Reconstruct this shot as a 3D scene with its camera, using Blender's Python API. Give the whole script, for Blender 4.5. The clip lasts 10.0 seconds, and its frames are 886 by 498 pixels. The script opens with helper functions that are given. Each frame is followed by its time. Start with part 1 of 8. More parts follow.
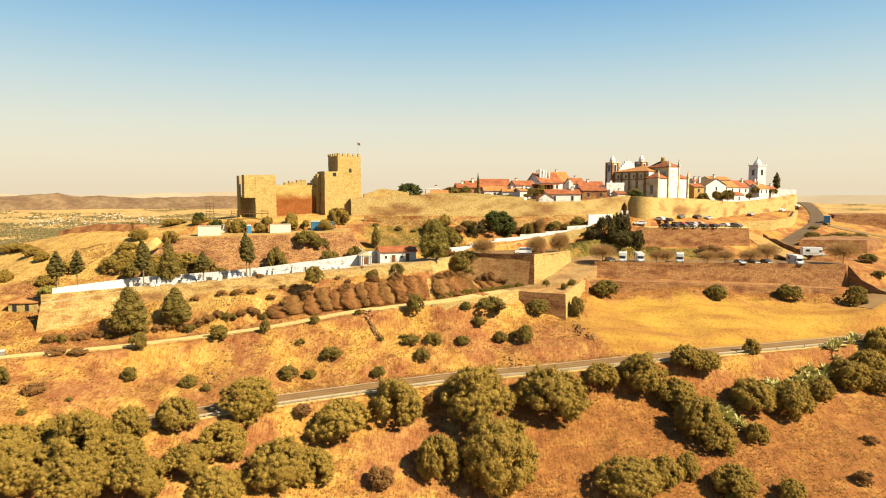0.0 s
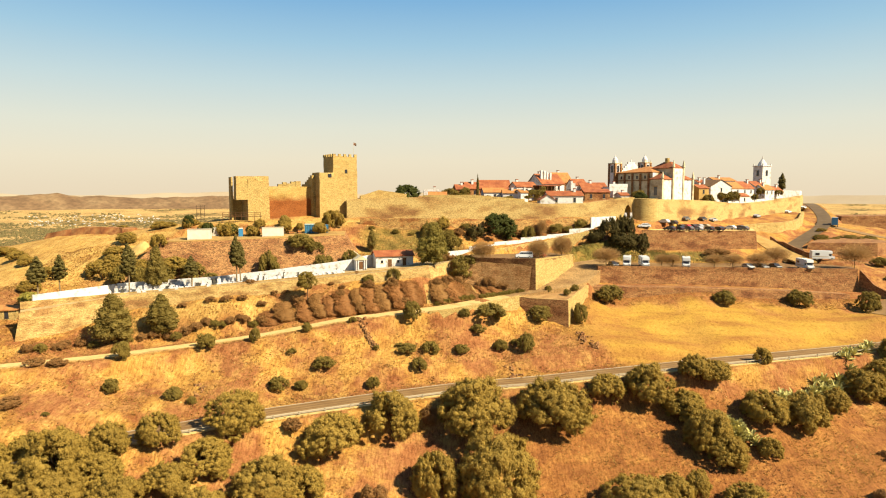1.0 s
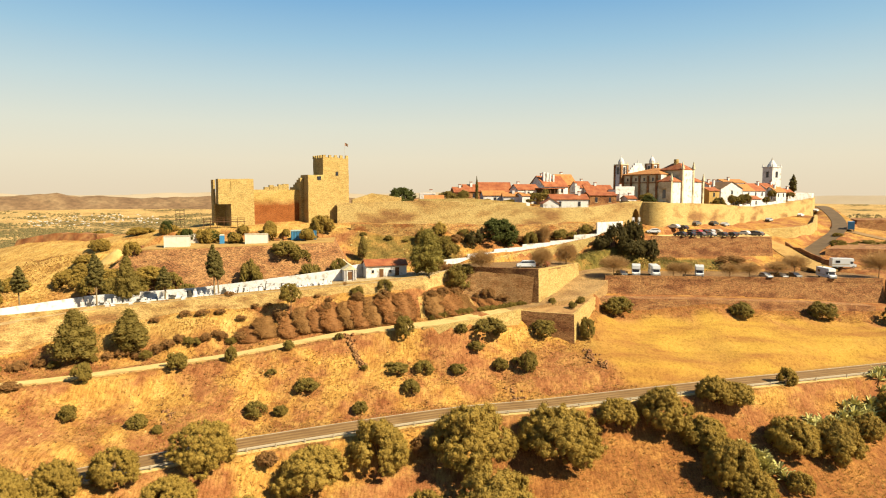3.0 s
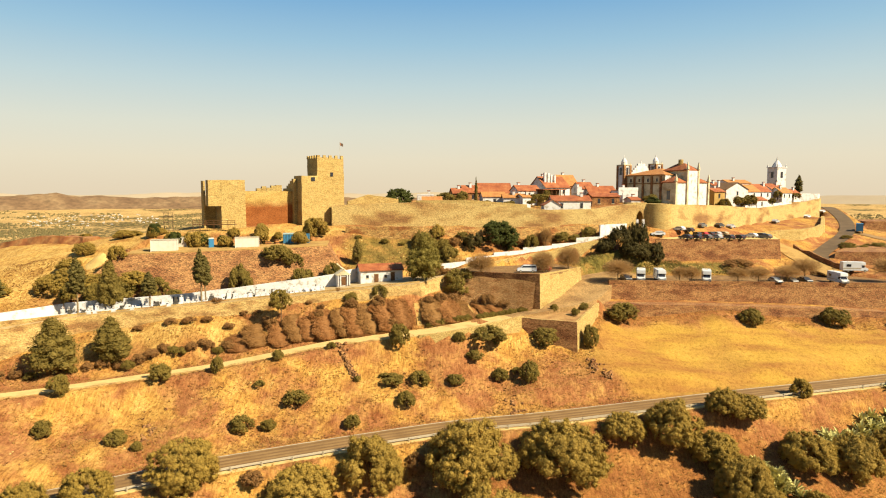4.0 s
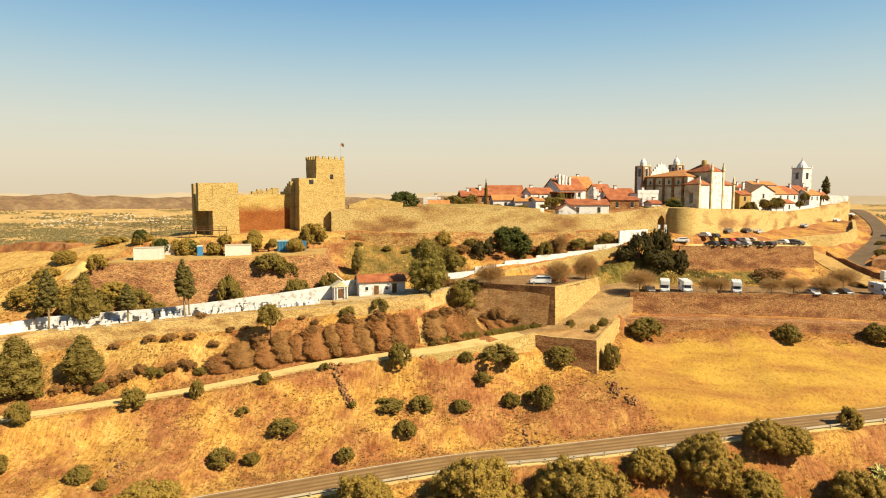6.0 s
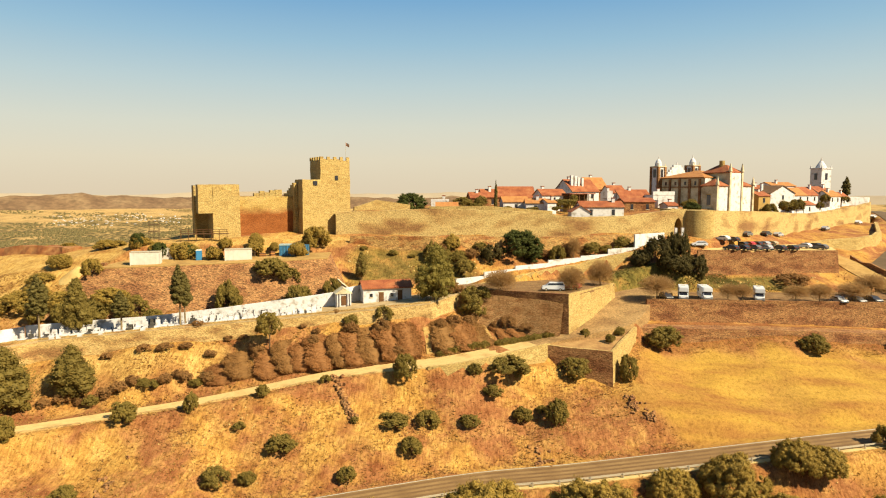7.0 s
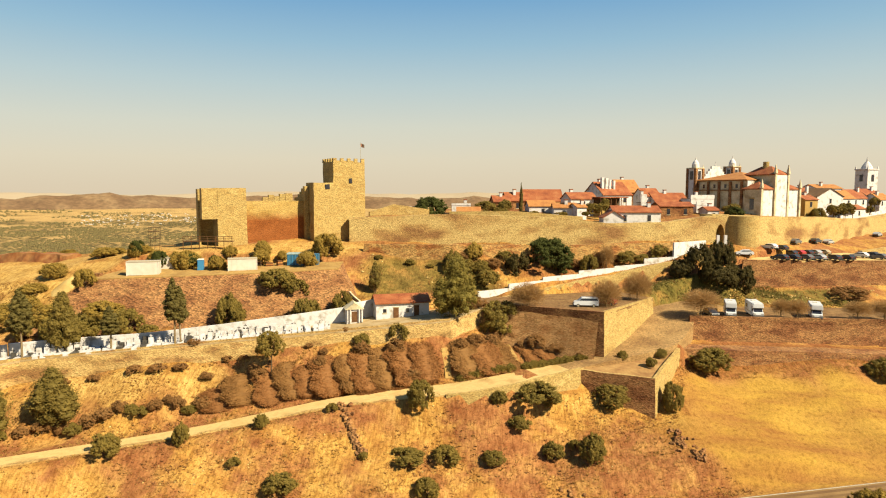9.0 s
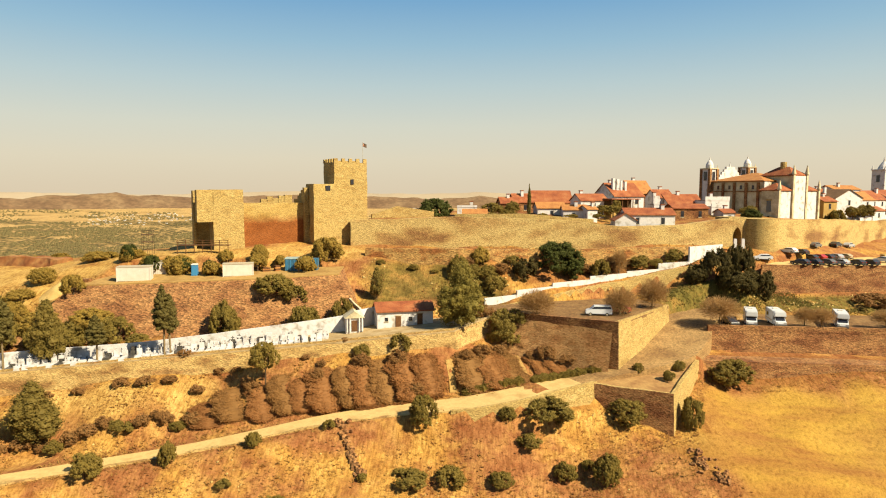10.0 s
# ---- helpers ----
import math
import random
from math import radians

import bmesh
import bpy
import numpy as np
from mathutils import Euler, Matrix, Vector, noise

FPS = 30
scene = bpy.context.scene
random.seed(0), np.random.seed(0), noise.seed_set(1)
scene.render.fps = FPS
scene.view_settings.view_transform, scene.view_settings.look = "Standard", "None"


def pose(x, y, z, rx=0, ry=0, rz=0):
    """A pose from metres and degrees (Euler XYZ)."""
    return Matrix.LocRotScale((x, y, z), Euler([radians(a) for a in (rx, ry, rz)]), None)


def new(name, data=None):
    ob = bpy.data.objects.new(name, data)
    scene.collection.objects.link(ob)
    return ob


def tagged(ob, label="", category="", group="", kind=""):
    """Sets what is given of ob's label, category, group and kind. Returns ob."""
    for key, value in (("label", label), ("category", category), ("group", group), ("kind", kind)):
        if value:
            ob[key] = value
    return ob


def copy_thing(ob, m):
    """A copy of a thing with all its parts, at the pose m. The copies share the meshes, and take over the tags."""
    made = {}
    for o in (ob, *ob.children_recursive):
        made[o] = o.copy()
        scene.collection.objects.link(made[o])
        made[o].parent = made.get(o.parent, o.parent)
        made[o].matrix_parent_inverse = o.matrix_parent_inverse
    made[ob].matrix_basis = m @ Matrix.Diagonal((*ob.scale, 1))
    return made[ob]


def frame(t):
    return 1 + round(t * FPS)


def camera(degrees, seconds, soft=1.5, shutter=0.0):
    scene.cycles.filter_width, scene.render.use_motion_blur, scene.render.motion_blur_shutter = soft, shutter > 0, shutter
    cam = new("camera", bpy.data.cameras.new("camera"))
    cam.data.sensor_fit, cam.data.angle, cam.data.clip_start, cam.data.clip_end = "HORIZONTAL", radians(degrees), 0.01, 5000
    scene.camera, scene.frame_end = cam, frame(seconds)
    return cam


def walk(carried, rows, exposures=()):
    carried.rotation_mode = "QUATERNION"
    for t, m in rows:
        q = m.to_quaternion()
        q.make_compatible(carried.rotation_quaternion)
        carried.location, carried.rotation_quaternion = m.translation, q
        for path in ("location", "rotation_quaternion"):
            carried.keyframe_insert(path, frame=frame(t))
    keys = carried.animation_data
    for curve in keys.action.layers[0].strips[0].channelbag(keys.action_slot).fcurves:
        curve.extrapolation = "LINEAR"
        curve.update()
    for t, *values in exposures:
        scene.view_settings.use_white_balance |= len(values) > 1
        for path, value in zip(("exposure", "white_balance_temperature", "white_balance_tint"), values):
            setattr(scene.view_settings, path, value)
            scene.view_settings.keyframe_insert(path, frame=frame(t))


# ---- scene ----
cam = camera(69.5, 10.0, soft=1.12)
METRES, EYE, TILT, LEAN, TURN = 62.0, 55.0, -5.0, 0.0, 0.0
ROWS = [
    (0.0, 0.0, 0.0, 0.0, -0.0, 0.0, -0.0),
    (0.5, 0.0048, 0.0489, 0.0085, 0.01, -0.0, -0.01),
    (1.0, 0.0095, 0.0978, 0.0177, 0.03, -0.0, -0.01),
    (1.5, 0.0147, 0.1465, 0.0272, 0.05, -0.02, -0.02),
    (2.0, 0.0192, 0.1954, 0.0357, 0.06, -0.01, -0.02),
    (2.5, 0.0242, 0.244, 0.0441, 0.08, -0.0, -0.03),
    (4.0, 0.0397, 0.3896, 0.0692, 0.12, -0.03, -0.04),
    (4.5, 0.0454, 0.439, 0.0771, 0.17, -0.03, -0.04),
    (5.0, 0.0505, 0.4886, 0.0857, 0.36, -0.04, -0.06),
    (5.5, 0.0542, 0.5388, 0.0939, 0.73, -0.03, -0.1),
    (7.0, 0.0598, 0.6876, 0.1193, 1.97, -0.05, -0.23),
    (7.5, 0.06, 0.7366, 0.1278, 2.46, -0.04, -0.28),
    (8.0, 0.0593, 0.7856, 0.136, 2.99, -0.04, -0.33),
    (8.5, 0.0575, 0.8346, 0.1445, 3.52, -0.05, -0.4),
    (9.0, 0.0557, 0.8835, 0.1528, 3.94, -0.06, -0.45),
    (9.5, 0.0534, 0.9327, 0.1606, 4.23, -0.06, -0.49),
    (10.0, 0.0515, 0.9826, 0.1686, 4.46, -0.08, -0.52),
]
walk(cam, [(t, pose(0, 0, EYE, TILT, LEAN, TURN) @ pose(METRES * x, METRES * y, METRES * z, 90 + pitch, roll, yaw)) for t, x, y, z, yaw, pitch, roll in ROWS], [(0.0, 1.45), (2.5, 1.41), (5.0, 1.34), (10.0, 1.23)])

# ---- daylight: late-morning sun from the right, hazy warm sky ----
SUN_AZ = radians(-29)
SUN_EL = radians(42)
to_sun = Vector((math.cos(SUN_AZ) * math.cos(SUN_EL), math.sin(SUN_AZ) * math.cos(SUN_EL), math.sin(SUN_EL)))
sun = new("sun", bpy.data.lights.new("sun", "SUN"))
sun.data.energy, sun.data.angle, sun.data.color = 5.0, radians(0.6), (1.0, 0.90, 0.68)
sun.matrix_world = Matrix.Translation((0, 0, 300)) @ to_sun.to_track_quat("Z", "Y").to_matrix().to_4x4()
world = bpy.data.worlds.new("sky")
scene.world = world
world.use_nodes = True
wn, wl = world.node_tree.nodes, world.node_tree.links
wn.clear()
sky = wn.new("ShaderNodeTexSky")
sky.sky_type, sky.sun_disc = "NISHITA", False
sky.sun_elevation, sky.sun_rotation = SUN_EL, math.pi / 2 - SUN_AZ
sky.altitude, sky.air_density, sky.dust_density, sky.ozone_density = 200, 1.0, 3.0, 1.2
coord = wn.new("ShaderNodeTexCoord")
split = wn.new("ShaderNodeSeparateXYZ")
wl.new(coord.outputs["Generated"], split.inputs[0])
haze = wn.new("ShaderNodeValToRGB")
wl.new(split.outputs["Z"], haze.inputs[0])
stops = haze.color_ramp.elements
stops[0].position, stops[0].color = 0.0, (0.74, 0.62, 0.44, 1)
stops[1].position, stops[1].color = 0.9, (0.05, 0.15, 0.40, 1)
for p, c in ((0.05, (0.74, 0.66, 0.49, 1)), (0.10, (0.66, 0.66, 0.545, 1)), (0.16, (0.49, 0.60, 0.60, 1)), (0.22, (0.31, 0.50, 0.62, 1)), (0.28, (0.18, 0.385, 0.60, 1))):
    e = stops.new(p)
    e.color = c
scale_sky = wn.new("ShaderNodeMix")
scale_sky.data_type, scale_sky.blend_type = "RGBA", "MIX"
scale_sky.inputs["Factor"].default_value = 0.9
dim = wn.new("ShaderNodeMix")
dim.data_type, dim.blend_type = "RGBA", "MULTIPLY"
dim.inputs["Factor"].default_value = 1.0
dim.inputs["B"].default_value = (0.1, 0.1, 0.1, 1)
wl.new(sky.outputs[0], dim.inputs["A"])
wl.new(dim.outputs["Result"], scale_sky.inputs["A"])
wl.new(haze.outputs[0], scale_sky.inputs["B"])
back = wn.new("ShaderNodeBackground")
back.inputs["Strength"].default_value = 0.4545
out = wn.new("ShaderNodeOutputWorld")
wl.new(scale_sky.outputs["Result"], back.inputs["Color"])
wl.new(back.outputs[0], out.inputs[0])


# ---- materials ----
ALBEDO = 0.66


def material(name, colours, scale=1.0, fine=6.0, rough=0.9, bump=0.3, detail=4.0, vary=0.12, kind="noise", bump_dist=0.08, gain=0.78):
    """Two scales of variation over three colours, with relief; sizes in metres."""
    m = bpy.data.materials.new(name)
    m.use_nodes = True
    nt = m.node_tree
    n, l = nt.nodes, nt.links
    bs = n["Principled BSDF"]
    bs.inputs["Roughness"].default_value = rough
    bs.inputs["Specular IOR Level"].default_value = 0.2
    geo = n.new("ShaderNodeNewGeometry")
    big = n.new("ShaderNodeTexNoise")
    big.inputs["Scale"].default_value, big.inputs["Detail"].default_value = scale, detail
    small = n.new("ShaderNodeTexVoronoi" if kind == "stone" else "ShaderNodeTexNoise")
    small.inputs["Scale"].default_value = fine
    if kind != "stone":
        small.inputs["Detail"].default_value = 3
    for t in (big, small):
        l.new(geo.outputs["Position"], t.inputs["Vector"])
    if kind == "stone":
        level = n.new("ShaderNodeMapping")
        level.inputs["Scale"].default_value = (0.65, 0.65, 1.6)
        l.new(geo.outputs["Position"], level.inputs["Vector"])
        l.new(level.outputs[0], big.inputs["Vector"])
        flat = n.new("ShaderNodeMapping")
        flat.inputs["Scale"].default_value = (1.0, 1.0, 2.2)
        l.new(geo.outputs["Position"], flat.inputs["Vector"])
        l.new(flat.outputs[0], small.inputs["Vector"])
    ramp = n.new("ShaderNodeValToRGB")
    el = ramp.color_ramp.elements
    cs = [(ALBEDO * gain * r, ALBEDO * gain * 0.97 * g, ALBEDO * gain * (0.86 if gain < 1 else 1.0) * b) for r, g, b in colours]
    el[0].position, el[0].color = 0.32, (*cs[0], 1)
    el[1].position, el[1].color = 0.68, (*cs[-1], 1)
    for i, c in enumerate(cs[1:-1]):
        e = el.new(0.32 + 0.36 * (i + 1) / (len(cs) - 1))
        e.color = (*c, 1)
    l.new(big.outputs[0], ramp.inputs[0])
    val = n.new("ShaderNodeMapRange")
    val.inputs["To Min"].default_value, val.inputs["To Max"].default_value = 1 - 2 * vary, 1 + 2 * vary
    l.new(small.outputs["Color" if kind == "stone" else 0], val.inputs["Value"])
    mul = n.new("ShaderNodeMix")
    mul.data_type, mul.blend_type = "RGBA", "MULTIPLY"
    mul.inputs["Factor"].default_value = 1
    l.new(ramp.outputs[0], mul.inputs["A"])
    l.new(val.outputs[0], mul.inputs["B"])
    l.new(mul.outputs["Result"], bs.inputs["Base Color"])
    if bump:
        b = n.new("ShaderNodeBump")
        b.inputs["Strength"].default_value, b.inputs["Distance"].default_value = bump, bump_dist
        l.new(small.outputs[0], b.inputs["Height"])
        l.new(b.outputs[0], bs.inputs["Normal"])
    return m


def foliage(name, dark, light, rough=0.7, thin=0.42):
    m = bpy.data.materials.new(name)
    m.use_nodes = True
    n, l = m.node_tree.nodes, m.node_tree.links
    bs = n["Principled BSDF"]
    bs.inputs["Roughness"].default_value = rough
    bs.inputs["Specular IOR Level"].default_value = 0.15
    geo = n.new("ShaderNodeNewGeometry")
    info = n.new("ShaderNodeObjectInfo")
    tex = n.new("ShaderNodeTexNoise")
    tex.inputs["Scale"].default_value = 0.9
    l.new(geo.outputs["Position"], tex.inputs["Vector"])
    add = n.new("ShaderNodeMath")
    add.operation = "MULTIPLY_ADD"
    add.inputs[1].default_value = 0.18
    l.new(geo.outputs["Random Per Island"], add.inputs[0])
    sub = n.new("ShaderNodeMath")
    sub.operation = "MULTIPLY_ADD"
    sub.inputs[1].default_value = 0.25
    l.new(info.outputs["Random"], sub.inputs[0])
    l.new(tex.outputs[0], sub.inputs[2])
    half = n.new("ShaderNodeMath")
    half.operation = "MULTIPLY"
    half.inputs[1].default_value = 0.72
    l.new(sub.outputs[0], half.inputs[0])
    l.new(half.outputs[0], add.inputs[2])
    mix = n.new("ShaderNodeMix")
    mix.data_type = "RGBA"
    mix.inputs["A"].default_value, mix.inputs["B"].default_value = (*[0.82 * v for v in dark], 1), (*[0.82 * v for v in light], 1)
    l.new(add.outputs[0], mix.inputs["Factor"])
    l.new(mix.outputs["Result"], bs.inputs["Base Color"])
    glow = n.new("ShaderNodeBsdfTranslucent")
    l.new(mix.outputs["Result"], glow.inputs["Color"])
    both = n.new("ShaderNodeMixShader")
    both.inputs[0].default_value = thin
    l.new(bs.outputs[0], both.inputs[1])
    l.new(glow.outputs[0], both.inputs[2])
    l.new(both.outputs[0], n["Material Output"].inputs["Surface"])
    return m


def plain_paint(name, colour, rough=0.6, metal=0.0):
    m = bpy.data.materials.new(name)
    m.use_nodes = True
    bs = m.node_tree.nodes["Principled BSDF"]
    bs.inputs["Base Color"].default_value = (*[ALBEDO * v for v in colour], 1)
    bs.inputs["Roughness"].default_value, bs.inputs["Metallic"].default_value = rough, metal
    return m


STONE_GOLD = material("golden_rubble_stone", [(0.51, 0.325, 0.108), (0.60, 0.405, 0.145), (0.65, 0.46, 0.17), (0.57, 0.375, 0.128), (0.68, 0.49, 0.19)], 0.34, 3.9, 0.95, 0.6, 9, 0.21, "stone", 0.12)
TOWNSTONE = material("weathered_town_rubble", [(0.36, 0.185, 0.07), (0.52, 0.315, 0.115), (0.68, 0.475, 0.185), (0.70, 0.505, 0.20), (0.52, 0.32, 0.12)], 0.15, 3.4, 0.95, 0.6, 9, 0.22, "stone", 0.15)
STONE_RED = material("red_stained_rubble", [(0.36, 0.12, 0.03), (0.44, 0.19, 0.055), (0.60, 0.37, 0.12), (0.42, 0.17, 0.05)], 0.16, 3.4, 0.95, 0.5, 7, 0.17, "stone", 0.12)
FOOTSTONE = material("patchy_red_gold_rubble", [(0.34, 0.125, 0.038), (0.45, 0.205, 0.063), (0.60, 0.36, 0.125), (0.53, 0.29, 0.098), (0.39, 0.16, 0.05)], 0.3, 2.6, 0.95, 0.6, 8, 0.3, "stone", 0.15)
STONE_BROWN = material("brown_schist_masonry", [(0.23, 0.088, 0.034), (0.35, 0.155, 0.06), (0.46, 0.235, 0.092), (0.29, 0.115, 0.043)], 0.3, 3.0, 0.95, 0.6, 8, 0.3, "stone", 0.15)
STONE_GREY = material("weathered_grey_render", [(0.46, 0.36, 0.21), (0.74, 0.63, 0.42), (0.86, 0.76, 0.55)], 0.45, 3.0, 0.9, 0.3, 8, 0.16, gain=0.9)
PAVING = material("worn_earth_paving", [(0.23, 0.115, 0.042), (0.31, 0.17, 0.064), (0.37, 0.215, 0.085)], 0.5, 2.4, 0.95, 0.5, 7, 0.2, "stone")
DIRT = material("pale_dirt_track", [(0.60, 0.385, 0.145), (0.80, 0.55, 0.225), (0.70, 0.47, 0.18)], 0.3, 3.0, 0.95, 0.35, 5, 0.12, gain=0.9)
EARTH = material("yellow_earth", [(0.44, 0.25, 0.075), (0.60, 0.37, 0.12), (0.50, 0.29, 0.085)], 0.3, 2.2, 0.95, 0.5, 8, 0.2)
CEMENT = material("pale_cement_floor", [(0.46, 0.31, 0.14), (0.60, 0.43, 0.22), (0.68, 0.51, 0.29)], 0.6, 4, 0.9, 0.2, 5, 0.1)
ASPHALT = material("dusty_grey_asphalt", [(0.30, 0.17, 0.066), (0.36, 0.21, 0.084), (0.42, 0.255, 0.105)], 0.25, 4.0, 0.85, 0.15, 4, 0.08)
ASPHALT_DARK = material("dark_asphalt", [(0.15, 0.095, 0.046), (0.21, 0.135, 0.068)], 0.3, 4.0, 0.85, 0.15, 4, 0.08)
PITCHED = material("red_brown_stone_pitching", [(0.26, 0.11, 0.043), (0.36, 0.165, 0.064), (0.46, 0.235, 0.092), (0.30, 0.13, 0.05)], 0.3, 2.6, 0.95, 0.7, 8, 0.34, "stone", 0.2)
BANKSTONE = material("grassed_over_masonry_bank", [(0.34, 0.17, 0.06), (0.55, 0.34, 0.12), (0.70, 0.47, 0.18), (0.46, 0.25, 0.09)], 0.30, 3.5, 0.95, 0.6, 7, 0.22, "stone", 0.12)
LIMEWASH = material("white_limewash", [(0.44, 0.39, 0.29), (0.71, 0.67, 0.57), (0.78, 0.75, 0.66), (0.74, 0.70, 0.60)], 0.8, 3.0, 0.85, 0.15, 9, 0.07, gain=1.0)
STAINED = material("red_stained_curtain_wall", [(0.50, 0.31, 0.085), (0.64, 0.43, 0.14), (0.70, 0.49, 0.18)], 0.28, 3.4, 0.95, 0.5, 7, 0.17, "stone", 0.12)
sn, sl = STAINED.node_tree.nodes, STAINED.node_tree.links
spos = sn.new("ShaderNodeNewGeometry")
sbig = sn.new("ShaderNodeTexNoise")
sbig.inputs["Scale"].default_value, sbig.inputs["Detail"].default_value = 0.10, 6
sl.new(spos.outputs["Position"], sbig.inputs["Vector"])
sdrop = sn.new("ShaderNodeSeparateXYZ")
sl.new(spos.outputs["Position"], sdrop.inputs[0])
sadd = sn.new("ShaderNodeMath")
sadd.operation = "MULTIPLY_ADD"
sadd.inputs[1].default_value = -9.0
sl.new(sbig.outputs[0], sadd.inputs[0])
sl.new(sdrop.outputs["Z"], sadd.inputs[2])
smap = sn.new("ShaderNodeMapRange")
smap.inputs["From Min"].default_value, smap.inputs["From Max"].default_value = 50.6, 48.4
sl.new(sadd.outputs[0], smap.inputs["Value"])
smix = sn.new("ShaderNodeMix")
smix.data_type, smix.blend_type = "RGBA", "MULTIPLY"
smix.inputs["B"].default_value = (0.56, 0.27, 0.19, 1)
old = sn["Principled BSDF"].inputs["Base Color"].links[0].from_socket
sl.new(smap.outputs[0], smix.inputs["Factor"])
sl.new(old, smix.inputs["A"])
sl.new(smix.outputs["Result"], sn["Principled BSDF"].inputs["Base Color"])
TILES = material("terracotta_roof_tiles", [(0.32, 0.09, 0.036), (0.44, 0.135, 0.05), (0.50, 0.19, 0.075)], 0.5, 4.0, 0.85, 0.6, 5, 0.2)
TILES_OLD = material("faded_ochre_roof_tiles", [(0.48, 0.19, 0.06), (0.62, 0.28, 0.085), (0.52, 0.20, 0.06)], 0.5, 4.0, 0.85, 0.6, 5, 0.2)
BARK = material("grey_brown_bark", [(0.10, 0.065, 0.035), (0.17, 0.11, 0.06)], 2.0, 12, 0.95, 0.4)
BARK_PALE = material("pale_bark", [(0.30, 0.21, 0.11), (0.40, 0.29, 0.16)], 2.0, 12, 0.95, 0.4)
OLIVE = foliage("olive_leaves", (0.22, 0.138, 0.025), (0.52, 0.34, 0.064))
SHRUB = foliage("green_shrub_leaves", (0.145, 0.106, 0.022), (0.38, 0.262, 0.053))
PINE = foliage("dark_conifer_leaves", (0.11, 0.081, 0.017), (0.29, 0.20, 0.041))
CYPRESS = foliage("cypress_leaves", (0.09, 0.07, 0.018), (0.22, 0.165, 0.04))
CAROB = foliage("deep_green_leaves", (0.035, 0.045, 0.009), (0.125, 0.125, 0.023))
BROWN = foliage("dry_brown_twigs", (0.24, 0.11, 0.032), (0.46, 0.245, 0.08))
TWIGS = foliage("bare_ochre_twigs", (0.30, 0.16, 0.05), (0.52, 0.31, 0.115))
DARKLEAF = foliage("blackish_green_leaves", (0.045, 0.036, 0.011), (0.15, 0.108, 0.026))
HEDGE = foliage("brown_lavender_hedge", (0.185, 0.074, 0.021), (0.48, 0.215, 0.064))
HEDGE_OLIVE = foliage("olive_brown_hedge", (0.17, 0.077, 0.021), (0.45, 0.226, 0.066))
STRAW = foliage("dry_grass_blades", (0.32, 0.165, 0.04), (0.52, 0.30, 0.08), 0.9, 0.5)
AGAVE = foliage("pale_agave_leaves", (0.29, 0.25, 0.07), (0.66, 0.57, 0.19), 0.6, 0.1)
LIME = foliage("lime_green_leaves", (0.22, 0.19, 0.03), (0.52, 0.42, 0.08))
TALLGREEN = foliage("yellow_green_leaves", (0.11, 0.09, 0.016), (0.31, 0.23, 0.045))
GLASS = plain_paint("dark_glass_and_openings", (0.03, 0.03, 0.035), 0.08)
WOOD = material("brown_door_wood", [(0.16, 0.07, 0.025), (0.24, 0.11, 0.04)], 2, 15, 0.7, 0.2)
GALV = plain_paint("galvanised_steel", (0.50, 0.41, 0.26), 0.7, 0.0)
RUBBER = plain_paint("black_rubber", (0.02, 0.02, 0.02), 0.8)


# ---- land form: heights along the roads, terraces and slopes ----
ROAD = [(-150, 58, 12.5), (-110, 79, 13.4), (-70, 100.5, 14.2), (-52, 110.5, 14.7), (-32, 121, 15.0), (2, 133.5, 15.9), (20, 137, 16.5), (40, 140.7, 17.5), (60, 145, 18.3), (77, 149.5, 18.5), (112, 158, 19.4), (150, 170, 20), (200, 184, 22), (260, 200, 24)]
TRACK = [(-135, 95, 21.5), (-105, 112, 22.5), (-86, 123.5, 22.8), (-68, 132.5, 22.8), (-48, 141.5, 23.7), (-38, 145, 24.6), (-28.7, 148.5, 25.8), (-20, 152.0, 26.8), (-11, 154.2, 27.5), (-0.5, 156.0, 28.3), (6.4, 158.2, 29.0), (12.2, 161.0, 29.6), (18.5, 164.6, 30.2)]
RAMP = [(14, 162.2, 29.7), (23, 167.6, 30.8), (33, 174.5, 32.0), (38.7, 183, 33.5), (43, 192, 34.8), (52, 199, 35.3)]
SLOPE_LOW = [(-60, 92, 9), (-40, 98, 7.5), (-20, 107, 5), (10, 110, 1.8), (40, 110, 2), (70, 113, 3), (100, 120, 4), (-9, 117, 8.5), (-35, 111, 11), (20, 121, 8), (42, 131, 11.5), (56, 126, 8.5), (80, 133, 9), (96, 146, 12.5), (-95, 78, 8), (140, 140, 8), (180, 150, 8)]
SLOPE_NEAR = [(0, 60, -12), (-80, 50, -8), (80, 60, -10), (0, 0, -26), (-120, 0, -24), (120, 0, -26), (0, -80, -45), (180, 80, -10), (-180, 40, 0), (200, 0, -30)]
SLOPE_MID = [(-51, 124, 16.3), (-30, 132, 15.6), (-13.7, 134, 16.6), (-62, 122, 17.6), (-64, 131, 20.6), (-49, 136.5, 20.6), (-39, 139, 22.7), (-29, 142.8, 24), (-31, 138, 20.3), (-7, 151, 24.4), (-2, 145, 19.8), (-8, 141, 20), (4, 144.5, 19.5), (14, 149, 19.4), (19, 148, 19.7), (20, 157.5, 24.6), (31, 158.3, 23.8), (36, 157.5, 24), (75, 173, 26), (93, 176, 25.6), (110, 176, 24.8), (60, 155, 20), (95, 163, 21), (-84, 118, 20.4)]
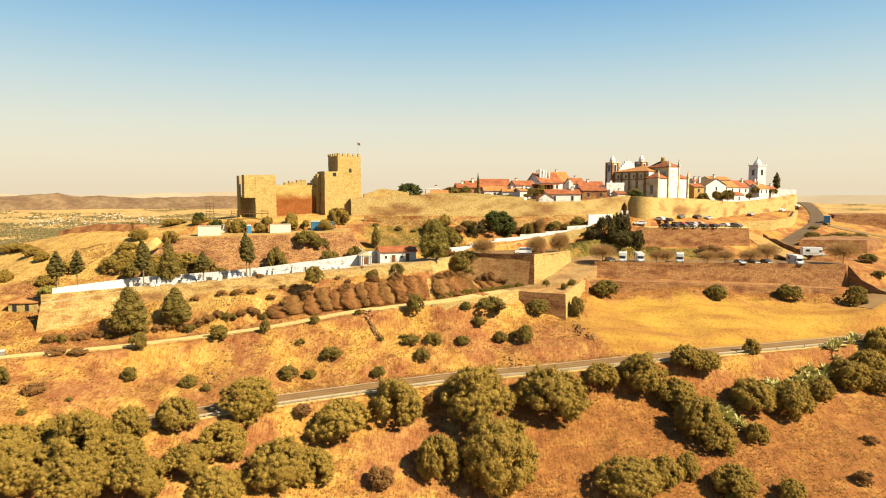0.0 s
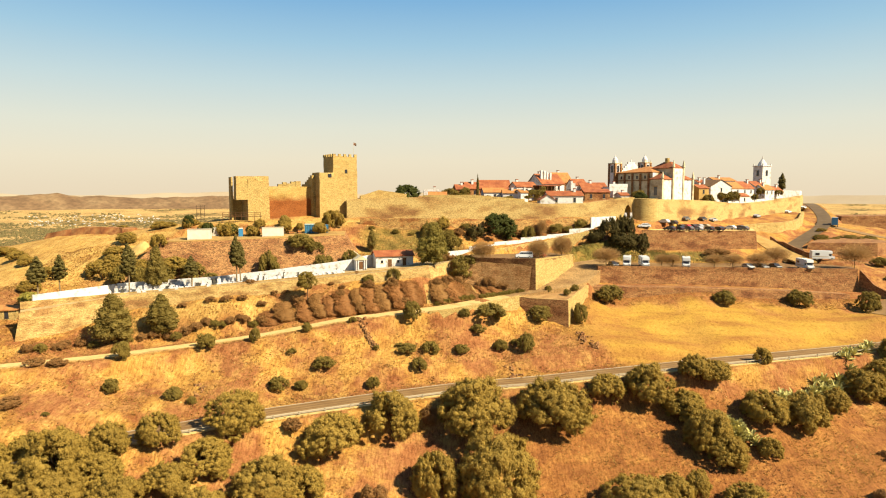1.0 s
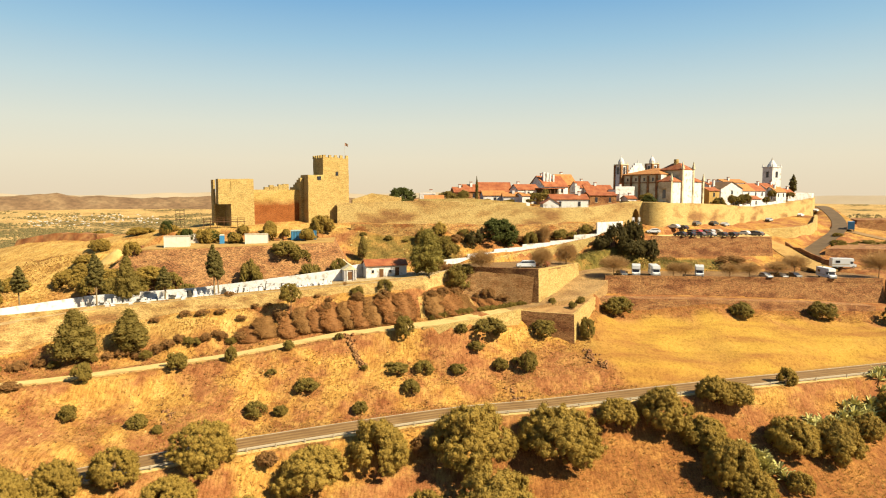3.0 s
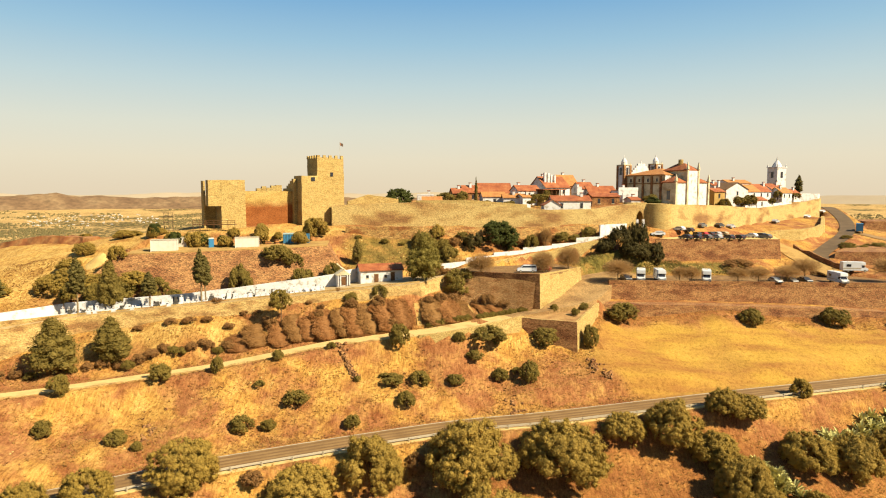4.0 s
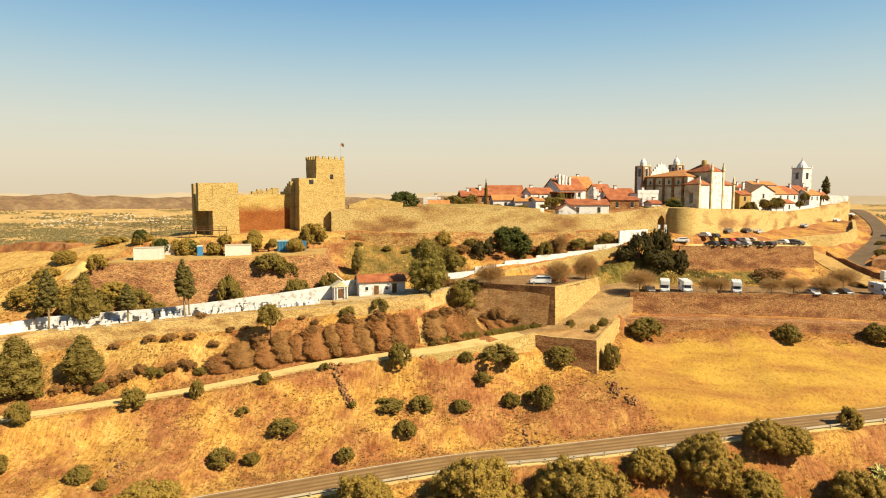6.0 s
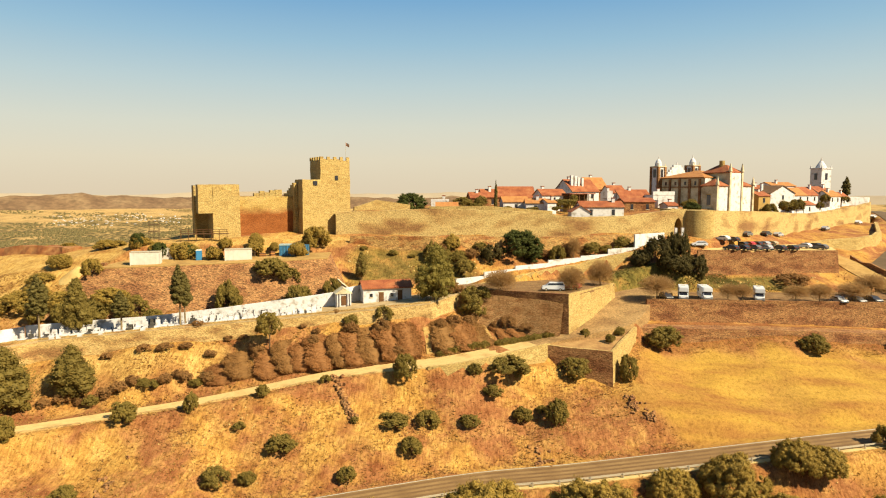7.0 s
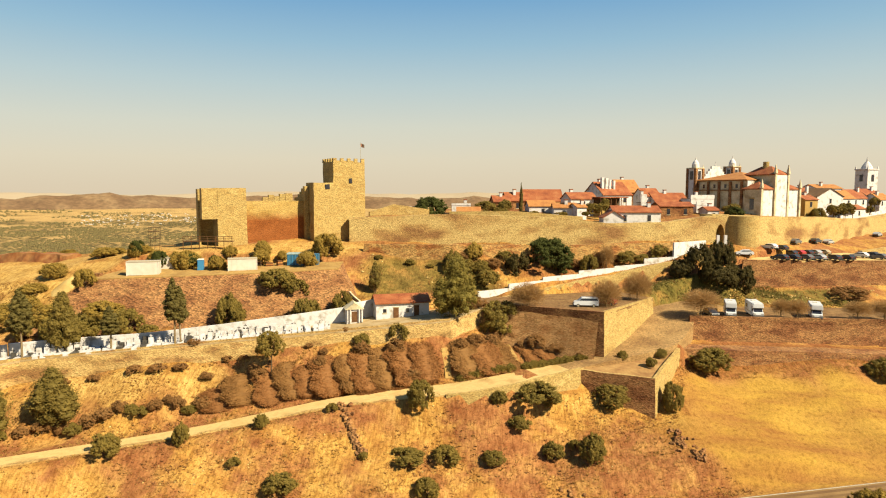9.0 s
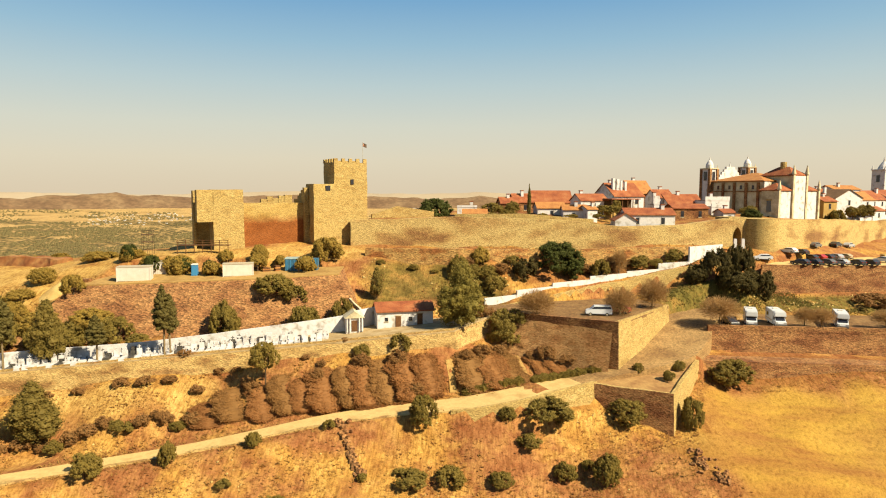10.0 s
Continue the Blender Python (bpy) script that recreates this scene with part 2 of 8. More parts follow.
FOOT = [(-86.5, 131, 23.6), (-72.5, 138, 23.1), (-58.3, 144, 23.8), (-40.4, 149.6, 25.3), (-19.2, 155, 27.4), (-3, 160.6, 28.8), (8.6, 167, 30.2), (-70, 148.5, 28.2), (-58, 152, 29.4), (-47, 154.4, 30.6), (-34, 157, 31.6), (-21, 159.6, 32.6), (-4, 163.6, 33.6), (39, 173, 28.2), (69, 175, 28.2), (110, 178, 25.4), (41, 180, 31), (75, 182.5, 30), (118, 186.5, 27)]
UPPER = [(-85, 165, 32.5), (-66, 166, 33), (-47, 170, 35), (-25, 174, 36.6), (-5, 184, 38.2), (1.7, 189.6, 36.7), (8.3, 192.8, 37.7), (24.5, 201.6, 39.9), (33.2, 205.5, 40.8), (40.6, 208, 42.4), (47.9, 209.6, 43.5), (57.8, 217.5, 45.2), (58, 211, 43), (64, 209, 38.4), (85, 213, 36.8), (105, 217, 35.2), (-66, 174, 41), (-45, 181, 42.2), (-20, 186, 40), (-8, 195, 43), (-88, 180, 41), (-50, 193, 46.8), (-66, 206, 47.2), (-24, 197, 46), (0, 199, 45.4), (14, 203, 43.2), (30, 208.5, 43.2), (44, 212.8, 45), (-90, 172, 36)]
CREST = [(-30, 207, 47.6), (-5, 211, 47), (35, 217, 46.8), (64, 226, 46.6), (72, 224, 45.6), (95, 245, 46), (130, 280, 45.5), (180, 330, 46.5), (-60, 225, 48.5), (-40, 240, 49), (0, 245, 48), (40, 250, 48), (80, 270, 48), (120, 310, 48), (160, 360, 48), (60, 330, 47), (-20, 300, 40), (-80, 260, 40), (200, 352, 48.5)]
RIGHT = [(125, 200, 33), (140, 215, 33.2), (113, 232, 37.8), (118, 246, 40), (139, 250, 38.5), (158, 272, 41.4), (171, 292, 43.8), (181, 312, 46.3), (193, 340, 49.2), (126, 236, 36.6), (140, 227, 33.2), (155, 226, 32.6), (133, 262, 42.5), (152, 288, 44.3), (215, 380, 47), (175, 250, 35.5), (200, 270, 36), (145, 195, 30), (175, 210, 29), (230, 330, 36), (230, 240, 28), (150, 182, 25)]
LEFT = [(-105, 125, 24), (-120, 140, 28), (-105, 160, 33.5), (-126, 180, 34.6), (-116, 200, 42.6), (-95, 201, 44.2), (-132, 205, 39.6), (-146, 210, 37.5), (-80, 203, 46), (-150, 160, 27), (-185, 205, 27), (-120, 240, 34), (-200, 150, 14), (-95, 150, 31), (-160, 120, 17), (-150, 240, 29)]
CTRL = np.array(ROAD + TRACK + RAMP[2:] + SLOPE_LOW + SLOPE_NEAR + SLOPE_MID + FOOT + UPPER + CREST + RIGHT + LEFT, float)


def spline_weights(pts, soft):
    n = len(pts)
    d2 = ((pts[:, None, :2] - pts[None, :, :2]) ** 2).sum(2)
    k = 0.5 * d2 * np.log(d2 + 1e-9) + soft * np.eye(n)
    a = np.zeros((n + 3, n + 3))
    p = np.c_[np.ones(n), pts[:, :2] / 100]
    a[:n, :n], a[:n, n:], a[n:, :n] = k / 1e4, p, p.T
    return np.linalg.solve(a, np.r_[pts[:, 2], 0, 0, 0])


WEIGHTS = spline_weights(CTRL, 6.0)


def smooth(a, b, v):
    u = np.clip((v - a) / (b - a), 0, 1)
    return u * u * (3 - 2 * u)


def plain(x, y):
    """The wide plain round the hill, which lifts towards the far hills."""
    r = np.hypot(x, y)
    z = -100 + 112 * np.clip((r - 1500) / 3300, 0, 0.98) ** 2
    z = z + 5 * np.sin(x / 310 + 1.3) * np.sin(y / 270) + 3 * np.sin(x / 97 + y / 130)
    return z


TOWN_EDGE = [(-30, 208.5), (-6, 212), (20, 216), (48, 221.5), (62.4, 226), (67, 227.5), (74.5, 227.5), (88, 238), (104, 254), (130.5, 281), (164, 313), (181, 330), (190, 344)]


def town_floor(x, y):
    """The ground inside the town wall, which lies near the wall's top."""
    ex, ey = [q[0] for q in TOWN_EDGE], [q[1] for q in TOWN_EDGE]
    back = y - np.interp(x, ex, ey)
    z = np.interp(x, [-30, 20, 34, 48, 64, 104, 130, 164, 190], [53.0, 52.8, 51.2, 51.2, 52.8, 51.6, 50.2, 51.8, 53.6])
    return z + np.clip(0.06 * back, 0, 1.6)


def inside(x, y, poly):
    hit = np.zeros(np.shape(x), bool)
    for (x0, y0), (x1, y1) in zip(poly, poly[1:] + poly[:1]):
        c = ((y0 > y) != (y1 > y)) & (x < (x1 - x0) * (y - y0) / (y1 - y0 + 1e-12) + x0)
        hit ^= c
    return hit


def raw_height(x, y):
    x, y = np.asarray(x, float), np.asarray(y, float)
    shape = x.shape
    x, y = x.ravel(), y.ravel()
    out = np.empty(len(x))
    for i in range(0, len(x), 20000):
        xs, ys = x[i:i + 20000], y[i:i + 20000]
        xc, yc = np.clip(xs, -230, 300), np.clip(ys, -100, 420)
        d2 = (xc[:, None] - CTRL[None, :, 0]) ** 2 + (yc[:, None] - CTRL[None, :, 1]) ** 2
        z = (0.5 * d2 * np.log(d2 + 1e-9) / 1e4) @ WEIGHTS[:-3] + WEIGHTS[-3] + WEIGHTS[-2] * xc / 100 + WEIGHTS[-1] * yc / 100
        d = np.hypot(xs - 30, (ys - 190) * 0.95)
        k = smooth(175, 620, d)
        out[i:i + 20000] = z * (1 - k) + plain(xs, ys) * k
    return out.reshape(shape)


# terraces: plan, and the height of the paved top as z0 + ax * (x - x0) + ay * (y - y0)
TERRACES = {
    "parking_low": ([(44, 184.3), (121, 190.5), (126, 201), (118, 212), (96, 206), (66, 201), (50, 201)], (44, 184, 34.6, -0.021, 0.0)),
    "parking_high": ([(65.5, 214), (106.5, 222.2), (112, 236), (103, 240), (72, 222)], (65, 214, 43.3, -0.022, 0.02)),
    "spur": ([(-6, 183), (24, 167.6), (38.2, 190.5), (33, 203), (9, 191)], (24, 168, 38.2, 0.0, -0.03)),
    "cemetery": ([(-87.2, 137), (-72, 152), (-47.6, 157.2), (-21.6, 162.2), (-3, 166.5), (4, 180), (-18, 177), (-33, 168.6), (-55, 162.6), (-76, 157)], (-47.6, 157, 33.9, 0.068, 0.0)),
    "bastion": ([(18.8, 161.8), (30.6, 158.4), (38.6, 172.6), (32, 176), (22, 168.5)], (18.8, 161.8, 30.0, -0.0103, 0.111)),
    "works": ([(-74, 173), (-61, 175.5), (-40, 180), (-27, 184.5), (-28, 193), (-48, 190), (-72, 186)], (-67, 175.5, 42.9, 0.012, 0.06)),
}


def top_of(name, x, y):
    x0, y0, z0, ax, ay = TERRACES[name][1]
    return z0 + ax * (x - x0) + ay * (y - y0)


def height(x, y):
    """The ground, kept below the terraces that stand on it."""
    x, y = np.asarray(x, float), np.asarray(y, float)
    z = raw_height(x, y)
    for name, (poly, _) in TERRACES.items():
        z = np.where(inside(x, y, poly), np.minimum(z, top_of(name, x, y) - 0.6), z)
    return z


# ---- building helpers ----
def mesh_from(name, verts, faces, mat, smooth_faces=False):
    me = bpy.data.meshes.new(name)
    me.from_pydata([tuple(v) for v in verts], [], faces)
    me.materials.append(mat)
    if smooth_faces:
        me.polygons.foreach_set("use_smooth", [True] * len(me.polygons))
    me.update()
    return me


def part(name, bm, mat, parent, label="", smooth_faces=False):
    """Links a bmesh as one mesh object under a thing or a part."""
    bmesh.ops.recalc_face_normals(bm, faces=bm.faces[:])
    me = bpy.data.meshes.new(name)
    bm.to_mesh(me)
    bm.free()
    me.materials.append(mat)
    if smooth_faces:
        me.polygons.foreach_set("use_smooth", [True] * len(me.polygons))
        me.set_sharp_from_angle(angle=radians(32))
    ob = new(name, me)
    ob.parent = parent
    if label:
        ob["label"] = label
    return ob


def thing(name, label, category, group="", kind="", m=None):
    ob = new(name)
    ob.empty_display_size = 0.5
    if m is not None:
        ob.matrix_basis = m
    return tagged(ob, label, category, group, kind)


def solid(name, bm, mat, label, category, group="", kind="", smooth_faces=False):
    return tagged(part(name, bm, mat, None, "", smooth_faces), label, category, group, kind)


def box(bm, x0, x1, y0, y1, z0, z1, taper=0.0, bevel=0.0):
    """A block, its top drawn in by taper on each side."""
    vs = [bm.verts.new(p) for p in ((x0, y0, z0), (x1, y0, z0), (x1, y1, z0), (x0, y1, z0),
          (x0 + taper, y0 + taper, z1), (x1 - taper, y0 + taper, z1), (x1 - taper, y1 - taper, z1), (x0 + taper, y1 - taper, z1))]
    fs = [bm.faces.new([vs[i] for i in q]) for q in ((3, 2, 1, 0), (4, 5, 6, 7), (0, 1, 5, 4), (1, 2, 6, 5), (2, 3, 7, 6), (3, 0, 4, 7))]
    if bevel:
        es = list({e for f in fs for e in f.edges})
        bmesh.ops.bevel(bm, geom=es, offset=bevel, segments=2, affect="EDGES")
    return bm


def boxed(*a, **k):
    return box(bmesh.new(), *a, **k)


def cyl(bm, x, y, z0, z1, r0, r1=None, n=10):
    r1 = r0 if r1 is None else r1
    lo = [bm.verts.new((x + r0 * math.cos(6.2832 * i / n), y + r0 * math.sin(6.2832 * i / n), z0)) for i in range(n)]
    if r1 < 1e-4:
        tip = bm.verts.new((x, y, z1))
        for i in range(n):
            bm.faces.new((lo[i], lo[(i + 1) % n], tip))
    else:
        hi = [bm.verts.new((x + r1 * math.cos(6.2832 * i / n), y + r1 * math.sin(6.2832 * i / n), z1)) for i in range(n)]
        for i in range(n):
            bm.faces.new((lo[i], lo[(i + 1) % n], hi[(i + 1) % n], hi[i]))
        bm.faces.new(hi)
    bm.faces.new(lo[::-1])
    return bm


def prism(bm, poly, z0, ztop, batter=0.0):
    """A solid on a plan of (x, y) anticlockwise corners: foot heights z0, top heights ztop; the foot spreads by batter times the height."""
    n = len(poly)
    cx, cy = sum(p[0] for p in poly) / n, sum(p[1] for p in poly) / n
    lo, hi = [], []
    for i, (x, y) in enumerate(poly):
        za = z0[i] if hasattr(z0, "__len__") else z0
        zb = ztop[i] if hasattr(ztop, "__len__") else ztop
        (xa, ya), (xb, yb) = poly[i - 1], poly[(i + 1) % n]
        e1, e2 = Vector((x - xa, y - ya)).normalized(), Vector((xb - x, yb - y)).normalized()
        n1, n2 = Vector((e1.y, -e1.x)), Vector((e2.y, -e2.x))
        m = n1 + n2
        m = m / max(m.dot(n1), 0.3) if m.length > 1e-6 else n1
        g = batter * (zb - za)
        lo.append(bm.verts.new((x + m.x * g, y + m.y * g, za)))
        hi.append(bm.verts.new((x, y, zb)))
    for i in range(n):
        j = (i + 1) % n
        bm.faces.new((lo[i], lo[j], hi[j], hi[i]))
    bm.faces.new(hi)
    bm.faces.new(lo[::-1])
    return bm


def rough_up(bm, cuts, amp, scale=0.35, axis=None):
    """Cuts a coarse block finer and moves its skin by smooth noise, as worn masonry stands."""
    for _ in range(cuts):
        long = [e for e in bm.edges if e.calc_length() > 2.0]
        if not long:
            break
        bmesh.ops.subdivide_edges(bm, edges=long, cuts=1, use_grid_fill=True)
    for v in bm.verts:
        p = v.co
        v.co = p + amp * Vector((noise.noise(p * scale), noise.noise(p * scale + Vector((31, 7, 3))), 0.8 * noise.noise(p * scale + Vector((5, 57, 9)))))
    return bm


def wall_line(bm, line, thick, z_foot, batter=0.0):
    """A wall along (x, y, ztop) points, thick to the left of its course."""
    pts = [Vector(p[:2]) for p in line]
    rows = []
    for i, p in enumerate(pts):
        a, b = pts[max(i - 1, 0)], pts[min(i + 1, len(pts) - 1)]
        t = (b - a).normalized()
        nrm = Vector((-t.y, t.x))
        zb = z_foot[i] if hasattr(z_foot, "__len__") else z_foot
        zt = line[i][2]
        g = batter * (zt - zb)
        q = p + nrm * thick
        rows.append([bm.verts.new(c) for c in ((p.x - nrm.x * g, p.y - nrm.y * g, zb), (p.x, p.y, zt), (q.x, q.y, zt), (q.x, q.y, zb))])
    for r, s in zip(rows, rows[1:]):
        for i in range(4):
            j = (i + 1) % 4
            bm.faces.new((r[i], s[i], s[j], r[j]))
    bm.faces.new(rows[0])
    bm.faces.new(rows[-1][::-1])
    return bm


def ground_z(x, y):
    return float(height(np.array([x]), np.array([y]))[0])


def floor_z(x, y):
    """The height of what one would stand on: a terrace's top or the ground."""
    for name, (poly, _) in TERRACES.items():
        if bool(inside(np.array([x]), np.array([y]), poly)[0]):
            return float(top_of(name, x, y))
    return ground_z(x, y)


# ---- plants ----
def leaf_cloud(rng, centres, radii, count, size, squash=1.0):
    """Quads strewn through balls: vertices and faces."""
    pick = rng.choice(len(centres), count, p=radii ** 2 / (radii ** 2).sum())
    d = rng.normal(size=(count, 3))
    d /= np.linalg.norm(d, axis=1)[:, None]
    r = radii[pick] * rng.uniform(0.6, 1.2, count)
    c = centres[pick] + d * r[:, None] * np.array([1, 1, squash])
    nrm = d + rng.normal(scale=0.45, size=(count, 3))
    nrm /= np.linalg.norm(nrm, axis=1)[:, None]
    a = np.cross(nrm, rng.normal(size=(count, 3)))
    a /= np.linalg.norm(a, axis=1)[:, None] + 1e-9
    b = np.cross(nrm, a)
    s = size * rng.uniform(0.6, 1.4, count)[:, None]
    k = s * 0.55
    v = np.stack([c - a * s, c - b * k, c + a * s, c + b * k], 1).reshape(-1, 3)
    return v, np.arange(count * 4).reshape(-1, 4)


def blob(rng, centres, radii, squash=1.0, shrink=0.8):
    """Lumpy inner masses that close a crown, one per ball."""
    vs, fs = [], []
    seg, ring = 7, 5
    for c, r in zip(centres, radii):
        base = len(vs)
        for i in range(ring):
            th = math.pi * (i + 0.5) / ring
            for j in range(seg):
                ph = 6.2832 * (j + 0.5 * (i % 2)) / seg
                k = r * shrink * rng.uniform(0.85, 1.1)
                vs.append((c[0] + k * math.sin(th) * math.cos(ph), c[1] + k * math.sin(th) * math.sin(ph), c[2] + squash * k * math.cos(th)))
        for i in range(ring - 1):
            for j in range(seg):
                a, b = base + i * seg + j, base + i * seg + (j + 1) % seg
                fs.append((a, b, b + seg, a + seg))
        fs.append(tuple(base + j for j in range(seg))[::-1])
        fs.append(tuple(base + (ring - 1) * seg + j for j in range(seg)))
    return vs, fs


def lobed_crown(name, mat, seed, leaves, size, lobes=18, fine=9, upright=0.2):
    """An uneven dome of unit half-width on z = 0: boughs that swell into leafy knots, with dark gaps between them."""
    rng = np.random.default_rng(seed)
    shape = np.array([rng.uniform(0.88, 1.12), rng.uniform(0.88, 1.12), 0.80])
    d = rng.normal(size=(lobes, 3))
    d[:, 2] = np.abs(d[:, 2]) * 1.1 - 0.4
    d /= np.linalg.norm(d, axis=1)[:, None]
    bough = d * rng.uniform(0.48, 0.64, (lobes, 1))
    girth = rng.uniform(0.26, 0.38, lobes)
    e = rng.normal(size=(lobes, fine, 3)) + d[:, None, :] * 0.9
    e /= np.linalg.norm(e, axis=2)[:, :, None]
    knots = (bough[:, None, :] + e * girth[:, None, None] * rng.uniform(0.7, 1.0, (lobes, fine, 1))).reshape(-1, 3)
    radii = rng.uniform(0.055, 0.105, len(knots))
    pick = rng.choice(len(knots), leaves, p=radii ** 2 / (radii ** 2).sum())
    out = knots[pick] / (np.linalg.norm(knots[pick], axis=1)[:, None] + 1e-9)
    f = rng.normal(size=(leaves, 3)) + out * 0.8
    f /= np.linalg.norm(f, axis=1)[:, None]
    c = knots[pick] + f * (radii[pick] * rng.uniform(0.45, 1.45, leaves))[:, None]
    nrm = f * 0.75 + out * 0.75 + rng.normal(scale=0.45, size=(leaves, 3))
    a = np.cross(nrm, rng.normal(size=(leaves, 3))) + np.array([0, 0, upright]) + f * upright
    a /= np.linalg.norm(a, axis=1)[:, None] + 1e-9
    b = np.cross(nrm, a)
    b /= np.linalg.norm(b, axis=1)[:, None] + 1e-9
    s = size * rng.uniform(0.6, 1.5, leaves)[:, None]
    mid = np.array([0, 0, 0.56])
    c = c * shape + mid
    c[:, 2] = np.maximum(c[:, 2], 0.02)
    v = np.stack([c - a * s, c - b * s * 0.45, c + a * s, c + b * s * 0.45], 1).reshape(-1, 3)
    verts, faces = [tuple(q) for q in v], [(4 * i, 4 * i + 1, 4 * i + 2, 4 * i + 3) for i in range(leaves)]
    core = np.r_[knots, bough] * shape + mid
    v2, f2 = blob(rng, core, np.r_[radii * 1.1, girth * 0.55], 0.9, 0.66)
    n = len(verts)
    return mesh_from(name, verts + v2, faces + [tuple(i + n for i in q) for q in f2], mat)


def twig_crown(name, mat, seed, count):
    """A bare spreading crown of unit half-width on z = 0: thin branching twigs, with the sky between them."""
    rng = np.random.default_rng(seed)
    d = rng.normal(size=(count, 3))
    d[:, 2] = d[:, 2] * 0.75 + 0.35
    d /= np.linalg.norm(d, axis=1)[:, None]
    root = d * rng.uniform(0.1, 0.86, (count, 1)) + rng.normal(scale=0.06, size=(count, 3))
    way = d + rng.normal(scale=0.45, size=(count, 3)) + np.array([0, 0, 0.25])
    way /= np.linalg.norm(way, axis=1)[:, None]
    side = np.cross(way, rng.normal(size=(count, 3)))
    side /= np.linalg.norm(side, axis=1)[:, None] + 1e-9
    ln = rng.uniform(0.08, 0.26, (count, 1))
    wide = rng.uniform(0.004, 0.010, (count, 1))
    k, mid = np.array([1, 1, 0.8]), np.array([0, 0, 0.45])
    v = np.stack([root - side * wide, root + side * wide, root + way * ln + side * wide * 0.4, root + way * ln - side * wide * 0.4], 1).reshape(-1, 3) * k + mid
    return mesh_from(name, [tuple(q) for q in v], [(4 * i, 4 * i + 1, 4 * i + 2, 4 * i + 3) for i in range(count)], mat)


def crown_mesh(name, mat, seed, clumps, leaves, size, shape="round", shrink=0.74):
    """A crown of unit half-width standing on z = 0."""
    rng = np.random.default_rng(seed)
    if shape == "round":
        d = rng.normal(size=(clumps, 3))
        d[:, 2] = np.abs(d[:, 2]) * 0.9 - 0.25
        d /= np.linalg.norm(d, axis=1)[:, None]
        rad = rng.uniform(0.11, 0.27, clumps)
        c = d * (0.92 - rad)[:, None] * rng.uniform(0.8, 1.05, (clumps, 1))
        c[:, 2] = 0.62 + c[:, 2] * 0.82
        c[:, :2] *= rng.uniform(0.85, 1.12, (1, 2))
        core = np.array([[0, 0, 0.55]])
        cen, radii = np.r_[c, core], np.r_[rad, [0.5]]
    elif shape == "low":
        ang = rng.uniform(0, 6.2832, clumps)
        q = rng.uniform(0.0, 0.75, clumps)
        rad = rng.uniform(0.22, 0.38, clumps)
        cen = np.c_[np.cos(ang) * q, np.sin(ang) * q, rng.uniform(0.18, 0.55, clumps) * (1.1 - q)]
        radii = rad
    elif shape == "spire":
        h = np.linspace(0.1, 1, clumps)
        w = 0.145 * np.sin(np.clip(h * 1.02, 0, 1) ** 0.75 * math.pi * 0.93 + 0.16) + 0.012
        ang = rng.uniform(0, 6.2832, clumps)
        q = w * rng.uniform(0.25, 1.0, clumps)
        cen = np.c_[np.cos(ang) * q, np.sin(ang) * q, h + rng.uniform(-0.02, 0.02, clumps)]
        radii = (0.018 + 0.28 * w) * rng.uniform(0.7, 1.3, clumps)
    elif shape == "conifer":
        h = rng.uniform(0.06, 1, clumps) ** 0.9
        w = 0.34 * (1 - h) ** 0.75 * (0.55 + 0.45 * np.minimum(h / 0.25, 1)) + 0.02
        ang = rng.uniform(0, 6.2832, clumps)
        q = rng.uniform(0.3, 1.0, clumps)
        cen = np.c_[np.cos(ang) * w * q, np.sin(ang) * w * q, h]
        radii = (0.05 + 0.3 * w) * rng.uniform(0.7, 1.35, clumps)
    elif shape == "tall":
        h = rng.uniform(0.2, 1, clumps)
        w = 0.40 * np.sin(h ** 0.8 * math.pi * 0.9 + 0.2)
        ang = rng.uniform(0, 6.2832, clumps)
        q = rng.uniform(0.2, 1.0, clumps)
        cen = np.c_[np.cos(ang) * w * q, np.sin(ang) * w * q, h]
        radii = rng.uniform(0.07, 0.15, clumps)
    v1, f1 = leaf_cloud(rng, cen, radii, leaves, size)
    verts, faces = [tuple(v) for v in v1], [tuple(f) for f in f1]
    v2, f2 = blob(rng, cen, radii, 1.0, shrink)
    n = len(verts)
    verts += v2
    faces += [tuple(i + n for i in f) for f in f2]
    me = bpy.data.meshes.new(name)
    me.from_pydata(verts, [], faces)
    me.materials.append(mat)
    me.update()
    return me


